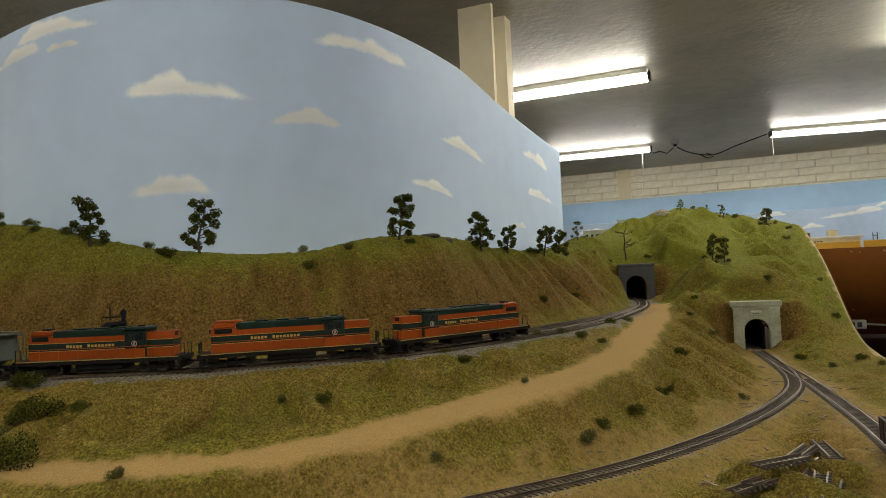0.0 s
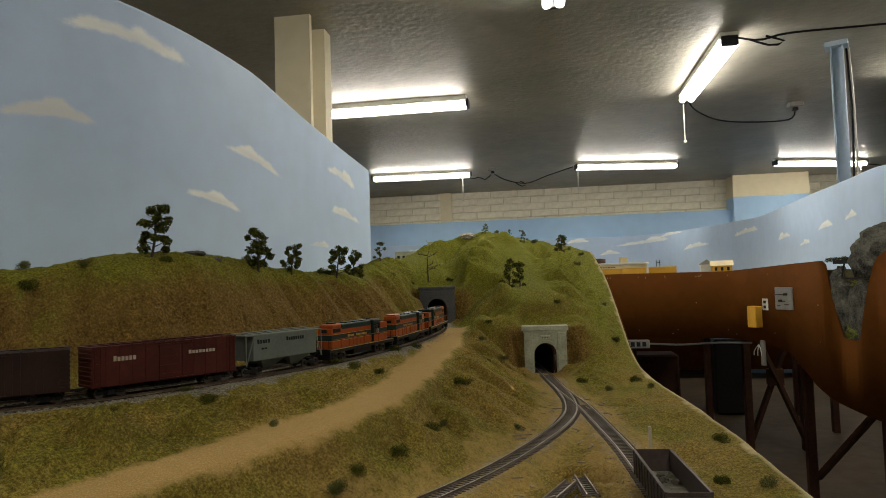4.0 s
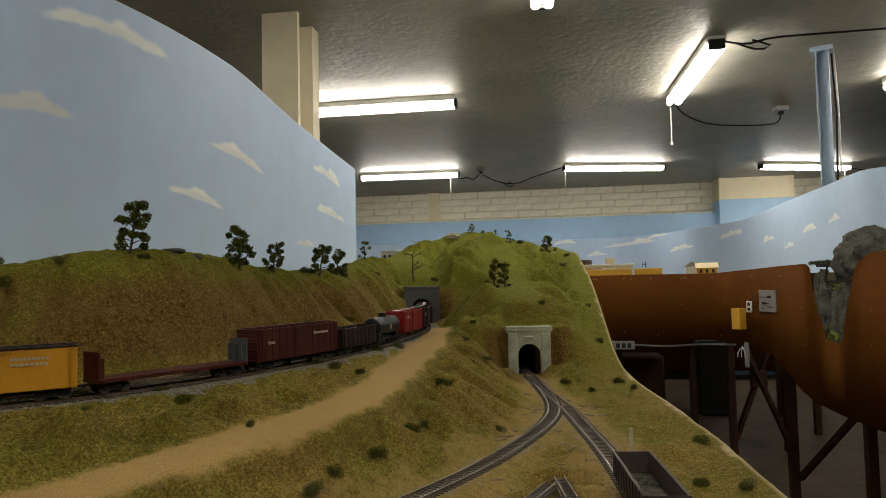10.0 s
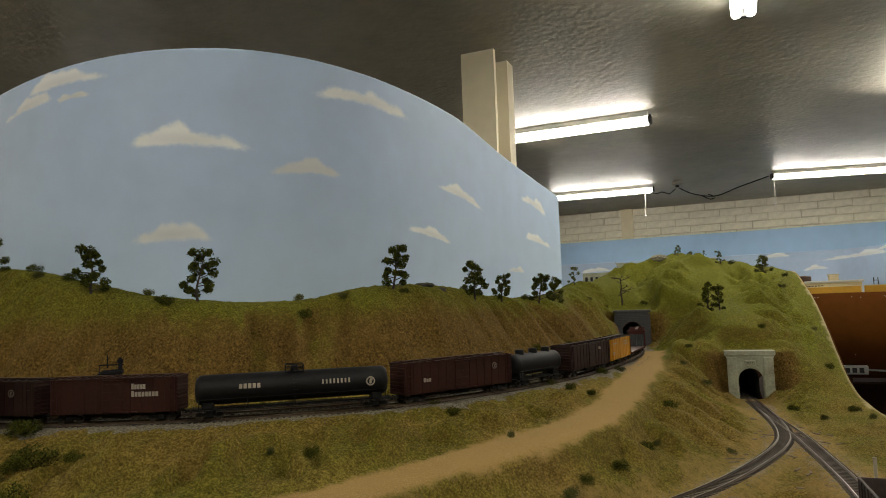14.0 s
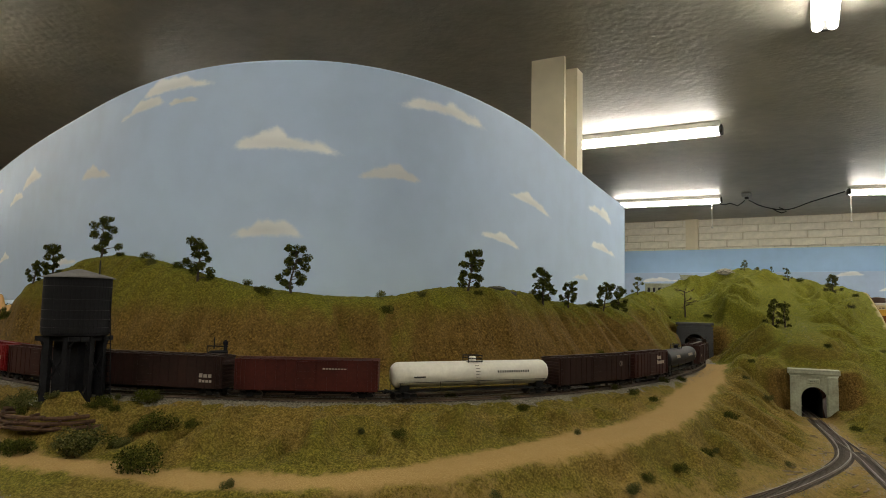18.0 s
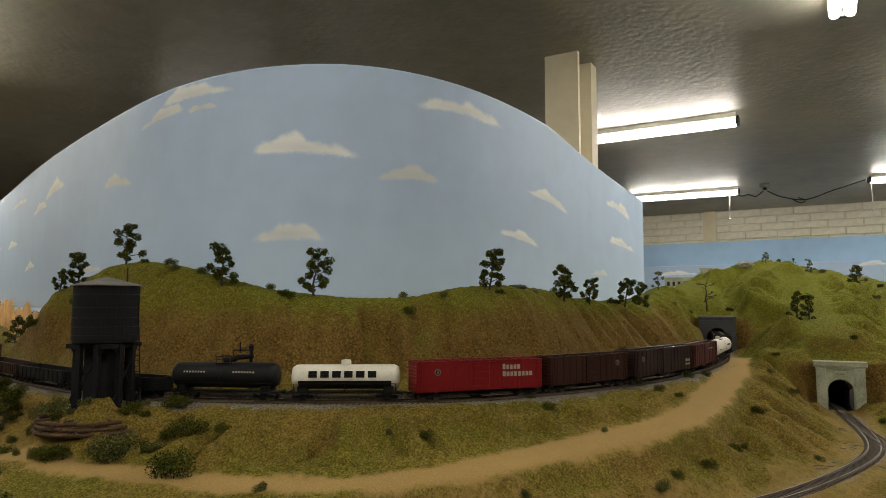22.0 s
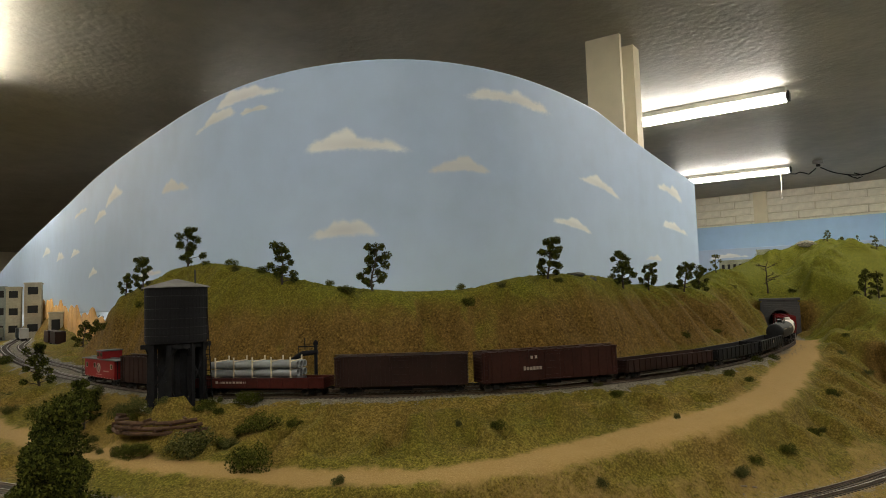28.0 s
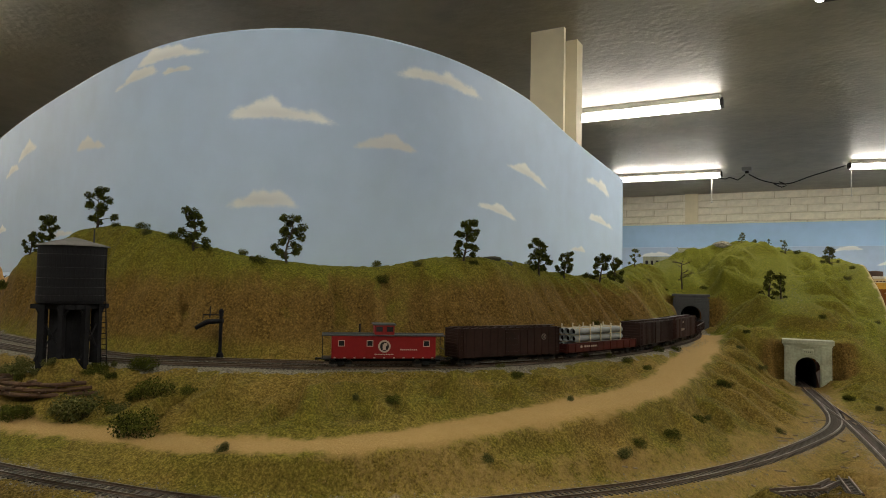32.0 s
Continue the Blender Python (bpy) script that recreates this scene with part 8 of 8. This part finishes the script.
for k in range(6):
    bm = bmesh.new()
    cube(bm, -0.13 + k * 0.021, -0.12 + k * 0.021, -0.0312, -0.029, 0.05, 0.068)
    part("window", bm, M_black, th)
th = thing("windmill", "thin grey lattice mast on the hill", "mast", pose(-0.37, 2.50, zz(-0.37, 2.50)))
for s in (-1, 1):
    bm = bmesh.new()
    rod(bm, (s * 0.008, 0, -0.004), (0, 0, 0.06), 0.0012, 5)
    part("leg", bm, M_plate, th)
for a in range(4):
    bm = bmesh.new()
    rod(bm, (0, 0, 0.058), (0.016 * math.cos(a * 1.57 + 0.5), 0, 0.058 + 0.016 * math.sin(a * 1.57 + 0.5)), 0.001, 5)
    part("blade", bm, M_plate, th)
for k in range(9):
    o = new("hedge", BUSHES[k % 5])
    x, y = -0.40 + k * 0.022, 2.46 - k * 0.012
    o.matrix_basis = pose(x, y, zz(x, y) - 0.002, 0, 0, k * 50)
    o.scale = (0.012, 0.012, 0.009)
    tagged(o, "low dark hedge along the hilltop", "bush", "bushes on the layout")

# ---- fascia of this layout ----
edge_line = EDGE[::-1]
M_rim = material("plaster_rim", (0.50, 0.40, 0.26), 0.9, vary=0.25, scale=60.0)
fl = np.c_[EDGE[:, 0] + 0.003, EDGE[:, 1]]
board("near_fascia", fl, 0.95, 1.2, -0.006, M_fascia, "brown hardboard fascia along the near layout edge", "fascia", top=EDGE[:, 2] - 0.004)
fx = np.arange(0.26, -6.4, -0.08)
front_line = np.c_[fx, np.interp(fx, [-6, -2.5, -1.2, -0.5, 0.0, 0.2, 0.3], [0.1, 0.05, -0.1, -0.1, 0.0, 0.1, 0.2]) + 0.035]
board("front_fascia", front_line, 0.95, 1.2, -0.006, M_fascia, "brown hardboard fascia along the front of the near layout", "fascia", top=height(front_line[:, 0], front_line[:, 1]) - 0.003)
near_frame = thing("layout_frame", "dark brown timber frame under the near layout", "frame")
for x, y in ((0.15, 0.35), (0.12, 1.6), (-0.35, 1.6), (0.1, 2.7), (-0.4, 2.7), (-0.7, 0.1), (-0.9, 0.65), (-2.2, 0.2), (-2.2, 0.85), (-4.0, 0.3), (-4.0, 1.4), (-5.8, 0.3), (-5.8, 1.9)):
    bm = bmesh.new()
    cube(bm, x - 0.03, x + 0.03, y - 0.03, y + 0.03, 0.0, 1.10, bevel=0.003)
    part("leg", bm, M_leg, near_frame)
for a, b in (((0.15, 0.35), (0.12, 1.6)), ((0.12, 1.6), (0.1, 2.7)), ((-0.35, 1.6), (-0.4, 2.7)), ((-0.7, 0.1), (-2.2, 0.2)), ((-2.2, 0.2), (-4.0, 0.3)), ((-4.0, 0.3), (-5.8, 0.3)), ((-0.9, 0.65), (-2.2, 0.85)), ((-2.2, 0.85), (-4.0, 1.4)), ((-4.0, 1.4), (-5.8, 1.9))):
    bm = bmesh.new()
    rod(bm, (*a, 1.06), (*b, 1.06), 0.03, 4)
    part("joist", bm, M_leg, near_frame)

# ---- town at the far end of the line ----
M_cast = material("cream_town_wall", (0.42, 0.38, 0.28), 0.8, vary=0.15, scale=20.0)
M_teal = material("grey_green_town_wall", (0.24, 0.27, 0.25), 0.8, vary=0.15, scale=20.0)
M_mesa = material("orange_mesa_paint", (0.44, 0.24, 0.07), 0.85, vary=0.25, scale=14.0)


def town_block(x, y, w, d, h, mat, turn, label, floors, bays):
    th = thing("town_building", label, "building", pose(x, y, 1.246, 0, 0, turn), "town buildings")
    bm = bmesh.new()
    cube(bm, -w / 2, w / 2, -d / 2, d / 2, -0.01, h)
    part("wall", bm, mat, th)
    bm = bmesh.new()
    cube(bm, -w / 2 - 0.003, w / 2 + 0.003, -d / 2 - 0.003, d / 2 + 0.003, h - 0.008, h, bevel=0.001)
    part("parapet", bm, mat, th)
    for f in range(floors):
        for k in range(bays):
            bm = bmesh.new()
            cx = -w / 2 + w * (k + 0.5) / bays
            z = h * (f + 0.35) / floors
            cube(bm, cx - w * 0.3 / bays, cx + w * 0.3 / bays, -d / 2 - 0.001, -d / 2 + 0.002, z, z + h * 0.4 / floors)
            part("window", bm, M_black, th)


town_block(-3.40, 1.455, 0.07, 0.10, 0.262, M_cast, 62, "tall cream town building with dark windows", 3, 1)
town_block(-3.47, 1.40, 0.06, 0.08, 0.245, M_cast, 62, "cream town building with a flat roof", 3, 1)
town_block(-3.60, 1.35, 0.14, 0.12, 0.25, M_teal, 62, "grey-green town building with rows of windows", 3, 3)
town_block(-2.75, 1.245, 0.05, 0.05, 0.12, M_cast, 60, "low pale shed near the mesa", 1, 1)
bm = bmesh.new()
lathe(bm, [(0.012, 0), (0.012, 0.24), (0.004, 0.262)], 12)
o = tagged(part("silo", bm, M_whiteplate), "slim white silo between the town buildings", "silo")
o.matrix_basis = pose(-3.50, 1.47, 1.246)
seg = BACKDROP[(BACKDROP[:, 0] < -1.62) & (BACKDROP[:, 0] > -3.6)]
rnd = random.Random(3)
tops = 1.33 + 0.10 * np.linspace(0, 1, len(seg)) + np.array([0.014 * math.sin(k * 0.33) + 0.010 * math.sin(k * 0.81 + 1) + rnd.uniform(-0.002, 0.002) for k in range(len(seg))])
board("painted_mesa", offset(seg, 0.012), 1.20, 1.4, 0.004, M_mesa, "orange mesa cut-out standing against the blue backdrop", "backdrop", top=tops)


def yard_car(x, y, turn, mat, label, w=0.15, h=0.05):
    th = thing("yard_car", label, "rail car", pose(x, y, 1.246, 0, 0, turn), "yard cars")
    bm = bmesh.new()
    cube(bm, -w / 2, w / 2, -0.0165, 0.0165, 0.011, h, bevel=0.001)
    part("body", bm, mat, th)
    bm = bmesh.new()
    cube(bm, -w / 2, w / 2, -0.017, 0.017, h, h + 0.003)
    part("roof", bm, mat, th)
    for s in (-1, 1):
        bm = bmesh.new()
        cube(bm, s * w * 0.34 - 0.014, s * w * 0.34 + 0.014, -0.011, 0.011, -0.002, 0.011)
        part("truck", bm, M_black, th)


yard_car(-2.55, 1.13, 160, P_brown, "brown boxcar parked by the mesa")
yard_car(-2.40, 1.08, 160, P_darkbrown, "dark brown boxcar parked by the mesa")
yard_car(-3.25, 1.33, 158, P_darkgrey, "dark grey car parked in the town yard")
yard_car(-3.45, 1.33, 158, P_grey, "pale grey car parked in the town yard")
yard_car(-3.10, 1.28, 158, P_silver, "silver hopper parked in the town yard", w=0.10)
th = thing("coal_tipple", "dark timber tower beside the far tracks", "tower", pose(-2.75, 0.90, 1.24))
for sx in (-1, 1):
    for sy in (-1, 1):
        bm = bmesh.new()
        rod(bm, (sx * 0.03, sy * 0.03, -0.02), (sx * 0.025, sy * 0.025, 0.14), 0.004, 6)
        part("post", bm, M_tarwood, th)
for z in (0.03, 0.08, 0.135):
    bm = bmesh.new()
    cube(bm, -0.034, 0.034, -0.034, 0.034, z, z + 0.006)
    part("deck", bm, M_tarwood, th)

motions()
